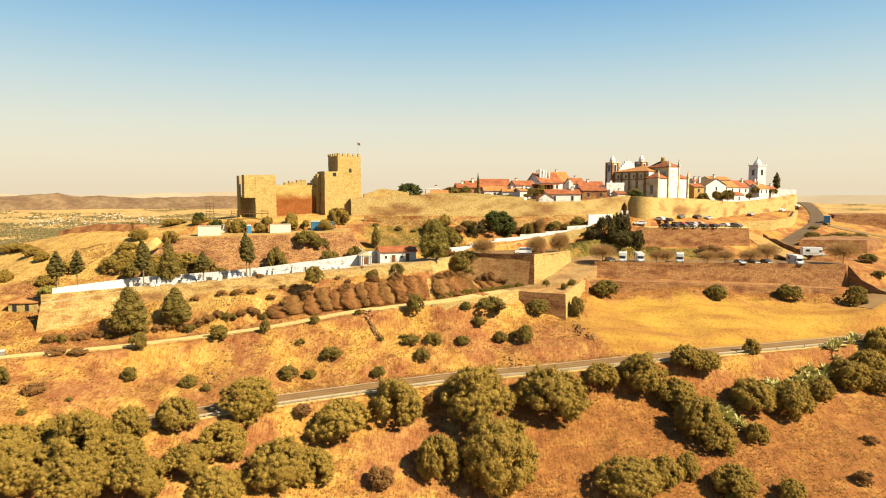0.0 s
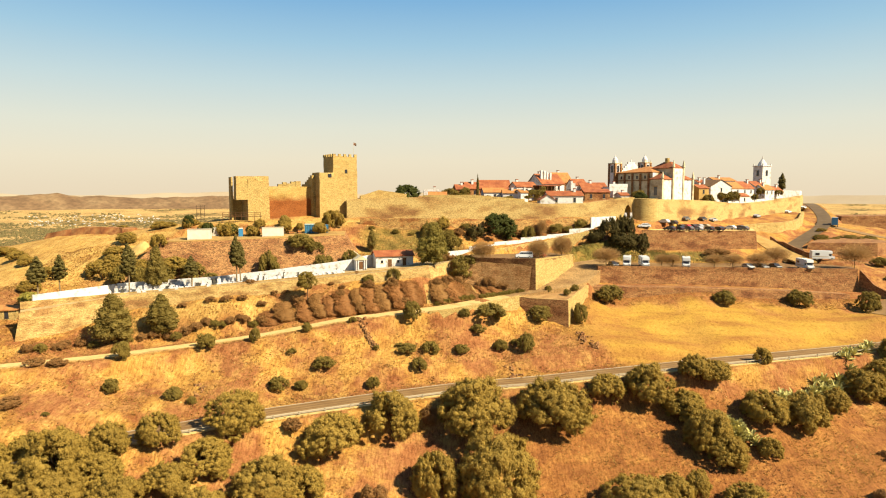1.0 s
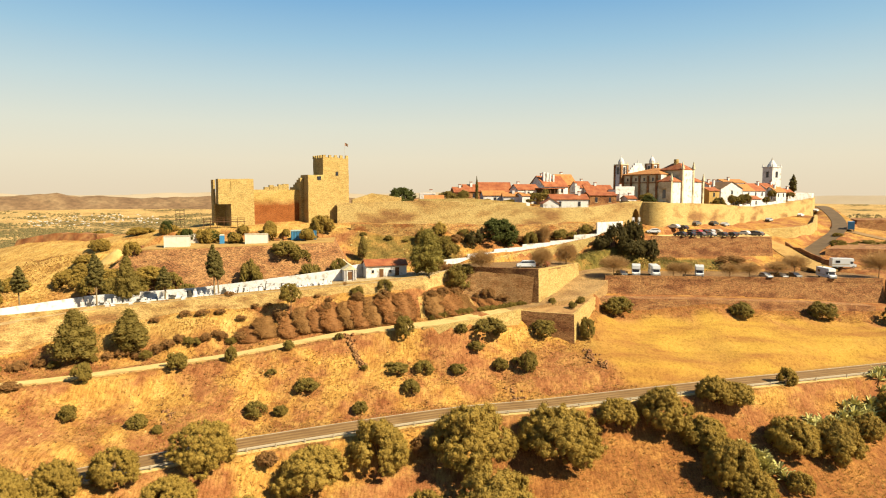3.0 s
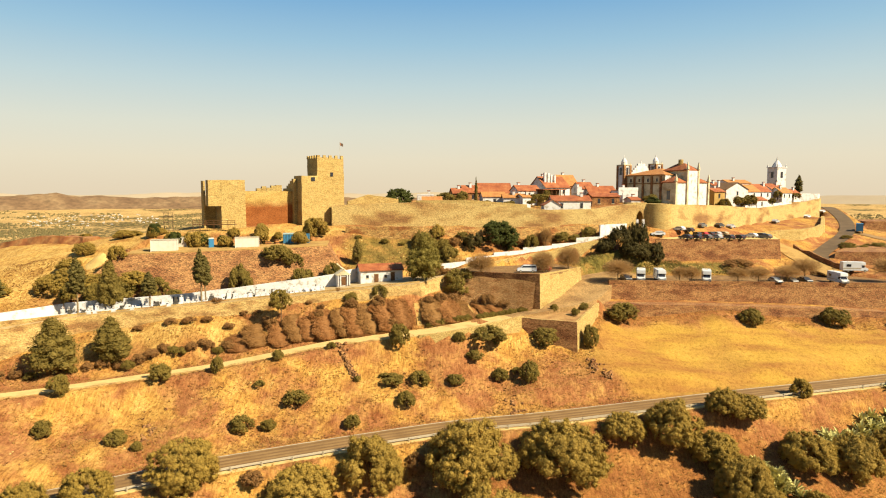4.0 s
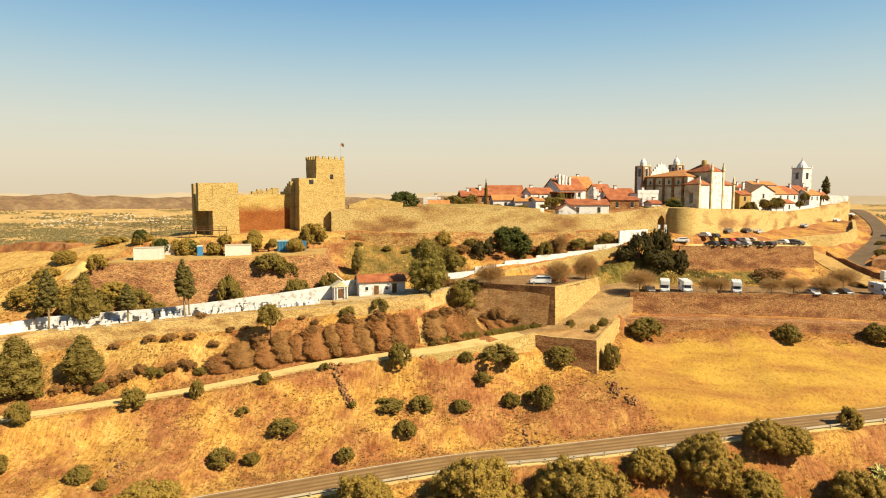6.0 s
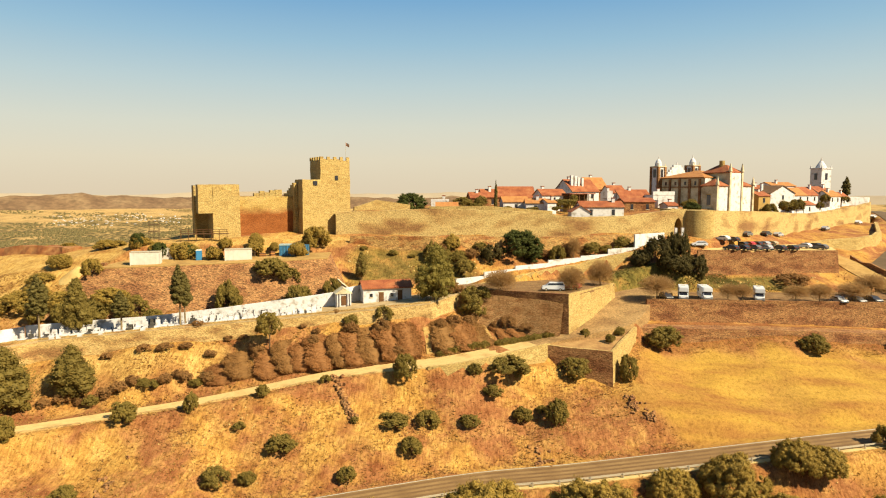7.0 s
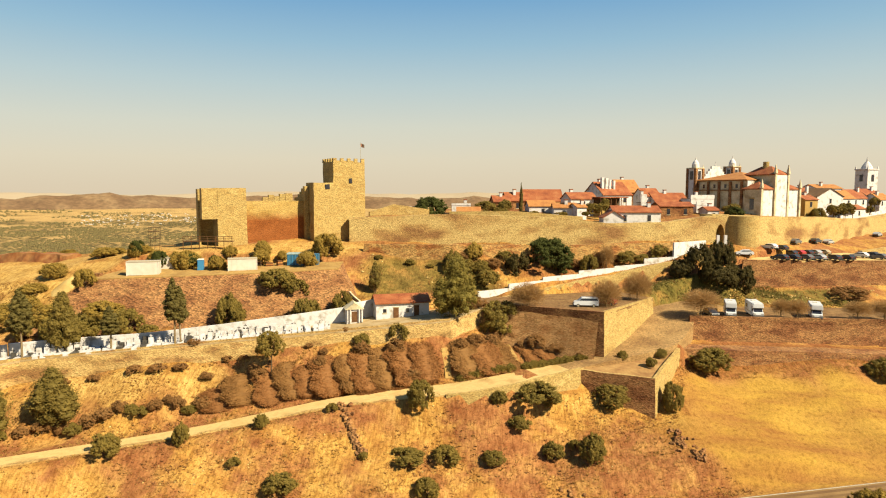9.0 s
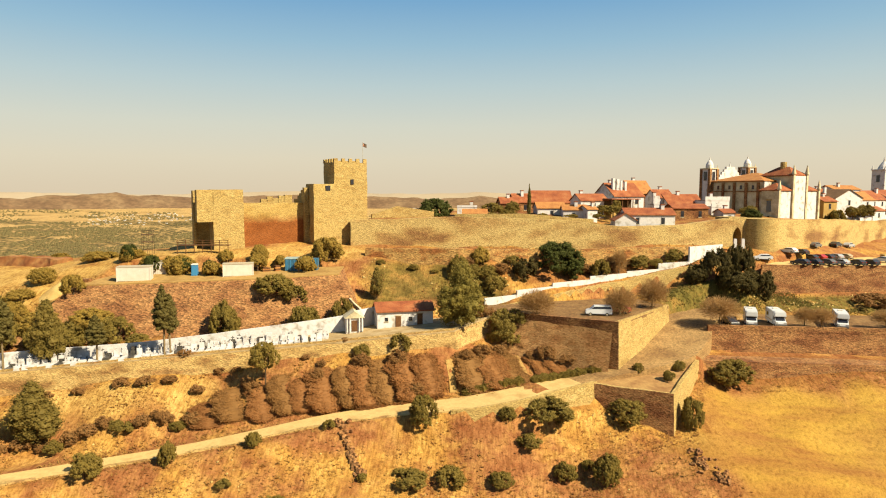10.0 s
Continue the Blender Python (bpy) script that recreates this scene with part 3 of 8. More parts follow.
def trunk_mesh(name, mat, seed, r, h, limbs=4, spread=0.5):
    """A tapered leaning stem that forks into limbs, on z = 0."""
    rng = random.Random(seed)
    bm = bmesh.new()

    def limb(a, b, ra, rb, n=6):
        ax = (b - a).normalized()
        u = ax.orthogonal().normalized()
        w = ax.cross(u)
        lo = [bm.verts.new(a + ra * (u * math.cos(6.2832 * i / n) + w * math.sin(6.2832 * i / n))) for i in range(n)]
        hi = [bm.verts.new(b + rb * (u * math.cos(6.2832 * i / n) + w * math.sin(6.2832 * i / n))) for i in range(n)]
        for i in range(n):
            bm.faces.new((lo[i], lo[(i + 1) % n], hi[(i + 1) % n], hi[i]))
        bm.faces.new(hi)
    fork = Vector((rng.uniform(-0.1, 0.1) * h, rng.uniform(-0.1, 0.1) * h, h * 0.55))
    limb(Vector((0, 0, -0.3 * h)), fork, r, r * 0.7)
    for i in range(limbs):
        ang = 6.2832 * (i + rng.random() * 0.6) / limbs
        tip = fork + Vector((math.cos(ang) * spread, math.sin(ang) * spread, h * rng.uniform(0.45, 0.8)))
        mid = fork.lerp(tip, 0.5) + Vector((0, 0, -0.05 * h))
        limb(fork, mid, r * 0.55, r * 0.38, 5)
        limb(mid, tip, r * 0.38, r * 0.15, 5)
    me = bpy.data.meshes.new(name)
    bm.to_mesh(me)
    bm.free()
    me.materials.append(mat)
    return me


CROWNS, TRUNKS = {}, {}


def plant(name, x, y, style, half, tall, label, category, group, trunk=0.0, z=None, seed=0, sink=0.0):
    """A tree or bush of the given half-width and height; trunk: clear stem in metres."""
    specs = {
        "olive": (OLIVE, 38, 38000, 0.017, "round"), "shrub": (SHRUB, 26, 14000, 0.026, "round"), "low": (OLIVE, 22, 2000, 0.05, "low"), "lime": (LIME, 26, 12000, 0.026, "round"),
        "pine": (PINE, 190, 11000, 0.016, "conifer"), "cypress": (CYPRESS, 190, 6500, 0.012, "spire"), "carob": (CAROB, 34, 18000, 0.024, "round"),
        "tall": (TALLGREEN, 150, 13000, 0.014, "tall"), "brown": (BROWN, 24, 12000, 0.028, "round"), "dry": (TWIGS, 0, 9000, 0, "bare"), "twig": (TWIGS, 0, 8000, 0, "bare"), "dark": (DARKLEAF, 22, 14000, 0.027, "round"),
    }
    mat, clumps, leaves, size, shape = specs[style]
    key = (style, seed % 5)
    if key not in CROWNS:
        if shape == "round":
            CROWNS[key] = lobed_crown("crown", mat, 11 * (seed % 5) + len(style), leaves, size, clumps, 15, 0.7 if style in ("shrub", "brown") else 0.2)
        elif shape == "bare":
            CROWNS[key] = twig_crown("crown", mat, 11 * (seed % 5) + len(style), leaves)
        else:
            CROWNS[key] = crown_mesh("crown", mat, 11 * (seed % 5) + len(style), clumps, leaves, size, shape, {"tall": 0.5, "pine": 0.6}.get(style, 0.8))
        TRUNKS[key] = trunk_mesh("trunk", BARK_PALE if style in ("twig", "dry", "cypress") else BARK, seed, 0.13 if style == "cypress" else 0.09, 1.0)
    zg = (floor_z(x, y) if z is None else z) - sink
    rng = random.Random(seed * 7 + int(x * 10) + int(y * 3))
    ob = thing(name, label, category, group, "", Matrix.Translation((x, y, zg)) @ Matrix.Rotation(rng.uniform(0, 6.28), 4, "Z"))
    crown = new("crown", CROWNS[key])
    crown.parent = ob
    hz = tall - trunk
    sx = half if shape in ("round", "low", "bare") else half / 0.34 if shape == "conifer" else half / 0.16 if shape == "spire" else half / 0.44
    top = {"round": 1.4, "bare": 1.35, "low": 0.8, "spire": 1.05, "conifer": 1.05, "tall": 1.08}[shape]
    crown.matrix_basis = Matrix.Translation((0, 0, trunk)) @ Matrix.Diagonal((sx, sx * rng.uniform(0.85, 1.1), hz / top, 1))
    stem = new("trunk", TRUNKS[key])
    stem.parent = ob
    th = max(trunk + hz * 0.45, 0.4)
    stem.matrix_basis = Matrix.Diagonal((min(half, 2.2) if trunk < 1 else 1.6, min(half, 2.2) if trunk < 1 else 1.6, th, 1))
    return ob


# ---- ground: one sheet from the slope under the camera to the far plain ----
def resample(line, step):
    """Even points along a smooth curve through (x, y, z) corners."""
    p = [Vector(q) for q in line]
    out = []
    for i in range(len(p) - 1):
        a, b = p[i], p[i + 1]
        m0 = (p[i + 1] - p[max(i - 1, 0)]) * 0.5
        m1 = (p[min(i + 2, len(p) - 1)] - p[i]) * 0.5
        n = max(1, int((b - a).length / step))
        for k in range(n):
            u = k / n
            out.append(a * (2 * u ** 3 - 3 * u ** 2 + 1) + m0 * (u ** 3 - 2 * u ** 2 + u) + b * (3 * u ** 2 - 2 * u ** 3) + m1 * (u ** 3 - u ** 2))
    out.append(p[-1])
    return out


ROAD_LINE = resample(ROAD, 3)
TRACK_LINE = resample(TRACK, 3)
RAMP_LINE = resample(RAMP, 2)
HILL_ROAD = resample([(214, 395, 48.5), (204, 365, 49.8), (193, 340, 49.3), (181, 312, 46.4), (171, 292, 43.9), (158, 272, 41.5), (139, 250, 38.6), (128, 237.5, 36.4), (125, 228, 34.8), (130, 221.5, 33.6), (142, 218, 32.6), (156, 213, 31.0), (168, 208, 30.0)], 3)
LOT_ROAD = resample([(113, 203, 34.4), (113.5, 212, 35.2), (113.5, 222, 36.8), (113.0, 231, 39.2), (109.5, 238, 41.6)], 3)
SIDE_ROAD = resample([(164, 280, 42.2), (172, 264, 39), (182, 250, 36.5), (186, 235, 34), (176, 215, 31), (160, 200, 29), (140, 188, 28), (128, 182, 26.5), (114, 172, 24)], 3)


def track_half(x):
    """The track widens as it nears the ramp."""
    return np.interp(x, [-48, -28, -20, -11, -0.5, 6.4, 12, 18.5], [1.6, 1.7, 2.0, 2.3, 2.9, 2.9, 2.6, 2.7])


def near_line(x, y, line):
    """Distance to a line, and the line's height there."""
    best, zb = np.full(x.shape, 1e9), np.zeros(x.shape)
    for a, b in zip(line, line[1:]):
        dx, dy = b.x - a.x, b.y - a.y
        u = np.clip(((x - a.x) * dx + (y - a.y) * dy) / (dx * dx + dy * dy + 1e-9), 0, 1)
        d = np.hypot(x - a.x - u * dx, y - a.y - u * dy)
        k = d < best
        best, zb = np.where(k, d, best), np.where(k, a.z + u * (b.z - a.z), zb)
    return best, zb


def spaced(lo, hi, step, far_lo, far_hi, grow=1.13):
    mid = list(np.arange(lo, hi + step / 2, step))
    up, s, v = [], step, hi
    while v < far_hi:
        s *= grow
        v += s
        up.append(min(v, far_hi))
    down, s, v = [], step, lo
    while v > far_lo:
        s *= grow
        v -= s
        down.append(max(v, far_lo))
    return np.array(down[::-1] + mid + up)


gx, gy = spaced(-114, 198, 1.35, -3700, 3700), spaced(88, 350, 1.35, -2500, 4750)
GX, GY = np.meshgrid(gx, gy)
GZ = height(GX, GY)
bump = np.array([[noise.fractal(Vector((x * 0.16, y * 0.16, 0)), 1.0, 2.0, 4) for x in gx] for y in gy])
near_hill = 1 - smooth(150, 420, np.hypot(GX - 20, GY - 170))
GZ = GZ + bump * 0.45 * near_hill
for line, half in ((ROAD_LINE, 5.0), (TRACK_LINE, 3.0), (RAMP_LINE, 5.0), (HILL_ROAD, 4.0), (SIDE_ROAD, 4.5), (LOT_ROAD, 3.6)):
    sel = (GX > -160) & (GX < 270) & (GY > 50) & (GY < 400)
    d, z = near_line(GX[sel], GY[sel], line)
    k = smooth(half, half + (1.0 if line is RAMP_LINE else 3.0), d)
    GZ[sel] = GZ[sel] * k + (z - 0.12) * (1 - k)
for name, (poly, _) in TERRACES.items():
    GZ = np.where(inside(GX, GY, poly), np.minimum(GZ, top_of(name, GX, GY) - 0.6), GZ)

# ground cut down before the ramp's wall and the two parking walls
RAMP_CUT = [(1, 186), (3, 188.2), (8.3, 191.7), (24.5, 200.4), (33.2, 204.2), (40.6, 206.8), (48, 208.4), (57, 214.4), (60, 209), (50, 200), (38, 190), (20, 187)]
GZ = np.where(inside(GX, GY, RAMP_CUT), np.minimum(GZ, np.interp(GX, [3, 16, 24, 33, 41, 48, 57], [36.6, 37.0, 37.3, 38.0, 38.8, 40.0, 41.6])), GZ)
LOT_CUT = [(64, 212), (62, 205), (66, 200), (96, 205), (118, 211), (122, 224), (107, 223.5), (66, 215)]
GZ = np.where(inside(GX, GY, LOT_CUT), np.minimum(GZ, 35.0 + 0.15 * np.clip(GY - (201 + 0.2 * (GX - 66)), 0, 20)), GZ)
GZ = np.where(inside(GX, GY, [(176, 286), (228, 282), (215, 298), (182, 301)]), np.minimum(GZ, 40.2), GZ)

GZ = np.where(inside(GX, GY, [(10, 157.6), (18.9, 162.2), (30.7, 158.6), (31, 150), (10, 150)]), np.minimum(GZ, 27.0 - 0.33 * np.clip(GX - 19, 0, 20)), GZ)
sel = (GX > -4) & (GX < 20) & (GY > 145) & (GY < 175)
d, z = near_line(GX[sel], GY[sel], TRACK_LINE)
below = GY[sel] < np.interp(GX[sel], [q.x for q in TRACK_LINE], [q.y for q in TRACK_LINE]) - 1.07 * track_half(GX[sel]) - 0.3
GZ[sel] = np.where(below & (d < 8), np.minimum(GZ[sel], z - 1.9), GZ[sel])

PITCH = [(-79, 165), (-60, 167), (-38, 171), (-24, 176), (-27, 184.5), (-40, 180), (-61, 175.5), (-74, 173)]
FRONT = [Vector(q) for q in ((-74, 173, 0), (-61, 175.5, 0), (-40, 180, 0), (-27, 184.5, 0))]
d, z = near_line(GX, GY, FRONT)
GZ = np.where(inside(GX, GY, PITCH), np.minimum(GZ, 42.3 - 1.34 * d), GZ)
LEDGE = [(37.5, 175), (43.5, 184.8), (121, 191), (122, 184), (95, 180.5), (69, 178), (41, 175.6)]
GZ = np.where(inside(GX, GY, LEDGE), np.minimum(GZ, np.interp(GX, [40, 69, 95, 114], [30.4, 29.7, 28.5, 27.1])), GZ)
GZ = np.where(inside(GX, GY, [(125, 240), (129.5, 231.5), (147, 252.5), (140, 252)]), np.minimum(GZ, 36.6), GZ)

# the town's floor behind its wall
BEHIND = [(-29, 211.2), (-6, 214.8), (20, 218.8), (48, 224.3), (61.8, 228.6), (62, 233), (67, 233), (67.5, 230.3), (73.5, 230.5), (86.6, 240), (102.4, 256), (128.8, 283), (162, 315), (178.8, 332), (187.5, 345), (182, 385), (120, 350), (60, 330), (0, 270), (-24, 240)]
GZ = np.where(inside(GX, GY, BEHIND), np.maximum(GZ, town_floor(GX, GY)), GZ)


def sheet_height(x, y):
    """The finished ground's height under a point."""
    i, j = np.clip(np.searchsorted(gx, x) - 1, 0, len(gx) - 2), np.clip(np.searchsorted(gy, y) - 1, 0, len(gy) - 2)
    u, v = (x - gx[i]) / (gx[i + 1] - gx[i]), (y - gy[j]) / (gy[j + 1] - gy[j])
    return float(GZ[j, i] * (1 - u) * (1 - v) + GZ[j, i + 1] * u * (1 - v) + GZ[j + 1, i] * (1 - u) * v + GZ[j + 1, i + 1] * u * v)


def floor_z(x, y):
    for name, (poly, _) in TERRACES.items():
        if bool(inside(np.array([x]), np.array([y]), poly)[0]):
            return float(top_of(name, x, y))
    return sheet_height(x, y)


# soil zones: mown straw field, bare red soil, green flush by the springs
FIELD = [(33, 152), (45, 143), (77, 151), (112, 160), (150, 171), (140, 180), (112, 175), (70, 173), (40, 171), (35, 160)]
zone = np.zeros((len(gy), len(gx), 4), np.float32)


def blur_mask(poly, wide):
    m = inside(GX + bump * wide, GY + np.roll(bump, 17, 0) * wide, poly).astype(np.float32)
    return m


zone[..., 0] = np.maximum(blur_mask(FIELD, 5), 0.0)
zone[..., 1] = np.maximum(blur_mask([(12, 126), (22, 134), (60, 137), (140, 146), (160, 100), (120, 70), (12, 70)], 9), blur_mask([(40, 173), (112, 178), (118, 187), (44, 182)], 2))
zone[..., 1] = np.maximum(zone[..., 1], 0.8 * blur_mask([(-22, 199), (-4, 198), (8, 196), (22, 203), (46, 211), (58, 219), (46, 219), (10, 212), (-22, 207)], 2))
zone[..., 2] = np.maximum(blur_mask([(-24, 180), (2, 186), (8, 192), (2, 200), (-22, 196)], 3), 1.5 * blur_mask([(36, 195), (41, 203), (58, 210), (66, 211.5), (92, 215), (91, 207), (66, 202), (50, 200)], 1))
zone[..., 2] *= 0.85
zone[..., 3] = np.maximum(blur_mask([(-170, 150), (-98, 158), (-78, 170), (-74, 190), (-95, 198), (-170, 205)], 8), blur_mask([(-75, 187), (-48, 191), (-28, 194), (-22, 204), (-36, 209), (-54, 198), (-66, 204), (-90, 203)], 3))
zone[..., 3] = np.maximum(zone[..., 3], blur_mask([(-72, 143), (-56, 147.5), (-40, 152), (-40, 157.5), (-66, 152)], 3))
for _ in range(2):
    zone = 0.4 * zone + 0.15 * (np.roll(zone, 1, 0) + np.roll(zone, -1, 0) + np.roll(zone, 1, 1) + np.roll(zone, -1, 1))
nx, ny = len(gx), len(gy)
me = bpy.data.meshes.new("ground")
idx = np.arange(nx * ny).reshape(ny, nx)
quads = np.stack([idx[:-1, :-1], idx[:-1, 1:], idx[1:, 1:], idx[1:, :-1]], -1).reshape(-1, 4)
me.from_pydata(np.stack([GX, GY, GZ], -1).reshape(-1, 3).tolist(), [], quads.tolist())
me.polygons.foreach_set("use_smooth", [True] * len(me.polygons))
attr = me.color_attributes.new("soil", "FLOAT_COLOR", "POINT")
attr.data.foreach_set("color", zone.astype(np.float32).reshape(-1))


def ground_material():
    m = bpy.data.materials.new("dry_hillside")
    m.use_nodes = True
    n, l = m.node_tree.nodes, m.node_tree.links
    bs = n["Principled BSDF"]
    bs.inputs["Roughness"].default_value = 0.95
    bs.inputs["Specular IOR Level"].default_value = 0.1
    geo = n.new("ShaderNodeNewGeometry")

    def tex(scale, detail, kind="ShaderNodeTexNoise"):
        t = n.new(kind)
        t.inputs["Scale"].default_value = scale
        if kind == "ShaderNodeTexNoise":
            t.inputs["Detail"].default_value = detail
            t.inputs["Roughness"].default_value = 0.62
        l.new(geo.outputs["Position"], t.inputs["Vector"])
        return t.outputs["Fac"] if kind == "ShaderNodeTexNoise" else t.outputs["Distance"]

    def ramp(src, stops):
        r = n.new("ShaderNodeValToRGB")
        e = r.color_ramp.elements
        e[0].position, e[0].color = stops[0][0], (*stops[0][1], 1)
        e[1].position, e[1].color = stops[-1][0], (*stops[-1][1], 1)
        for p, c in stops[1:-1]:
            q = e.new(p)
            q.color = (*c, 1)
        l.new(src, r.inputs[0])
        return r.outputs[0]

    def mix(f, a, b, how="MIX"):
        x = n.new("ShaderNodeMix")
        x.data_type, x.blend_type = "RGBA", how
        for key, v in (("Factor", f), ("A", a), ("B", b)):
            if hasattr(v, "is_linked"):
                l.new(v, x.inputs[key])
            else:
                x.inputs[key].default_value = v if key == "Factor" else (*v, 1)
        return x.outputs["Result"]

    col = n.new("ShaderNodeVertexColor")
    col.layer_name = "soil"
    sep = n.new("ShaderNodeSeparateColor")
    l.new(col.outputs[0], sep.inputs[0])
    large, mid, fine, grit = tex(0.045, 5), tex(0.32, 7), tex(1.6, 6), tex(5.0, 3)
    swath = n.new("ShaderNodeMapping")
    swath.inputs["Rotation"].default_value = (0, 0, -0.22)
    swath.inputs["Scale"].default_value = (0.05, 0.26, 0.2)
    l.new(geo.outputs["Position"], swath.inputs["Vector"])
    band = n.new("ShaderNodeTexNoise")
    band.inputs["Scale"].default_value, band.inputs["Detail"].default_value = 1.0, 7
    l.new(swath.outputs[0], band.inputs["Vector"])
    rows = band.outputs["Fac"]
    grass = ramp(mid, [(0.28, (0.40, 0.19, 0.053)), (0.42, (0.57, 0.31, 0.083)), (0.54, (0.68, 0.41, 0.112)), (0.70, (0.78, 0.51, 0.165))])
    soil = ramp(mid, [(0.32, (0.33, 0.125, 0.05)), (0.5, (0.45, 0.205, 0.085)), (0.68, (0.62, 0.35, 0.125))])
    patch = ramp(tex(0.085, 6), [(0.42, (0, 0, 0)), (0.54, (1, 1, 1))])
    base = mix(patch, grass, soil)
    field = ramp(rows, [(0.30, (0.42, 0.20, 0.055)), (0.42, (0.51, 0.285, 0.065)), (0.54, (0.61, 0.38, 0.074)), (0.7, (0.67, 0.43, 0.094))])
    field = mix(ramp(large, [(0.47, (0, 0, 0)), (0.60, (0.55, 0.55, 0.55))]), field, (0.45, 0.215, 0.07))
    base = mix(sep.outputs[0], base, field)
    redsoil = ramp(mid, [(0.3, (0.28, 0.115, 0.042)), (0.5, (0.40, 0.175, 0.058)), (0.62, (0.48, 0.235, 0.075)), (0.74, (0.60, 0.33, 0.10))])
    base = mix(sep.outputs[1], base, redsoil)
    green = ramp(mid, [(0.35, (0.12, 0.11, 0.025)), (0.5, (0.24, 0.19, 0.05)), (0.65, (0.46, 0.28, 0.085))])
    base = mix(sep.outputs[2], base, green)
    pale = ramp(mid, [(0.28, (0.52, 0.29, 0.085)), (0.45, (0.70, 0.455, 0.14)), (0.66, (0.84, 0.59, 0.21))])
    strawy = n.new("ShaderNodeMath")
    strawy.operation = "MULTIPLY"
    strawy.inputs[1].default_value = 0.85
    l.new(col.outputs["Alpha"], strawy.inputs[0])
    base = mix(strawy.outputs[0], base, pale)
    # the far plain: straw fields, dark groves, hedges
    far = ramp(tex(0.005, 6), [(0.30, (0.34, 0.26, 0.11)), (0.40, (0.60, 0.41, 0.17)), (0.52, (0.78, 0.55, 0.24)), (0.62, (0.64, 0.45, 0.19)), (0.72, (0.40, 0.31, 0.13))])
    away = n.new("ShaderNodeVectorMath")
    away.operation = "DISTANCE"
    away.inputs[1].default_value = (20, 180, 30)
    l.new(geo.outputs["Position"], away.inputs[0])
    thin = n.new("ShaderNodeMapRange")
    thin.inputs["From Min"].default_value, thin.inputs["From Max"].default_value = 1700, 3500
    thin.inputs["To Min"].default_value, thin.inputs["To Max"].default_value = 0.21, -0.07
    l.new(away.outputs["Value"], thin.inputs["Value"])
    wood = n.new("ShaderNodeMath")
    wood.operation = "ADD"
    l.new(tex(0.004, 8), wood.inputs[0])
    l.new(thin.outputs[0], wood.inputs[1])
    groves = ramp(wood.outputs[0], [(0.47, (0, 0, 0)), (0.53, (1, 1, 1))])
    dots = ramp(tex(0.06, 2, "ShaderNodeTexVoronoi"), [(0.50, (1, 1, 1)), (0.66, (0.1, 0.1, 0.1))])
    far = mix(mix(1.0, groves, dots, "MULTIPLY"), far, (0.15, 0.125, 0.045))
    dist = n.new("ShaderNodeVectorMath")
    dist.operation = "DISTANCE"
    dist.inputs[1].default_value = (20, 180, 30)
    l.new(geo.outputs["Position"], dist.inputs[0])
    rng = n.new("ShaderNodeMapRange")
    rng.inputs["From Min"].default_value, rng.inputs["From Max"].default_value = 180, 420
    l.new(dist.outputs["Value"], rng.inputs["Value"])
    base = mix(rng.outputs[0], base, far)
    blade = n.new("ShaderNodeMapping")
    blade.inputs["Scale"].default_value = (3.4, 0.7, 0.7)
    l.new(geo.outputs["Position"], blade.inputs["Vector"])
    fibre = n.new("ShaderNodeTexNoise")
    fibre.inputs["Scale"].default_value, fibre.inputs["Detail"].default_value = 1.0, 6
    l.new(blade.outputs[0], fibre.inputs["Vector"])
    unmown = n.new("ShaderNodeMath")
    unmown.operation = "MULTIPLY_ADD"
    unmown.inputs[1].default_value, unmown.inputs[2].default_value = -0.8, 1.0
    l.new(sep.outputs[0], unmown.inputs[0])
    base = mix(unmown.outputs[0], base, ramp(fibre.outputs["Fac"], [(0.34, (0.72, 0.66, 0.58)), (0.5, (1, 1, 1)), (0.66, (1.14, 1.14, 1.12))]), "MULTIPLY")
    speck = ramp(fine, [(0.32, (0.68, 0.62, 0.54)), (0.47, (1, 1, 1)), (0.68, (1.12, 1.12, 1.10))])
    base = mix(1.0, base, speck, "MULTIPLY")
    base = mix(1.0, base, ramp(grit, [(0.36, (0.78, 0.74, 0.68)), (0.5, (1, 1, 1)), (0.66, (1.12, 1.12, 1.10))]), "MULTIPLY")
    base = mix(1.0, base, (0.745 * ALBEDO, 0.675 * ALBEDO, 0.55 * ALBEDO), "MULTIPLY")
    l.new(base, bs.inputs["Base Color"])
    b = n.new("ShaderNodeBump")
    b.inputs["Strength"].default_value, b.inputs["Distance"].default_value = 0.6, 0.3
    l.new(fine, b.inputs["Height"])
    l.new(b.outputs[0], bs.inputs["Normal"])
    return m


me.materials.append(ground_material())
ground = tagged(new("ground", me), "dry golden hillside with bare red soil and straw", "ground", "", "structure")


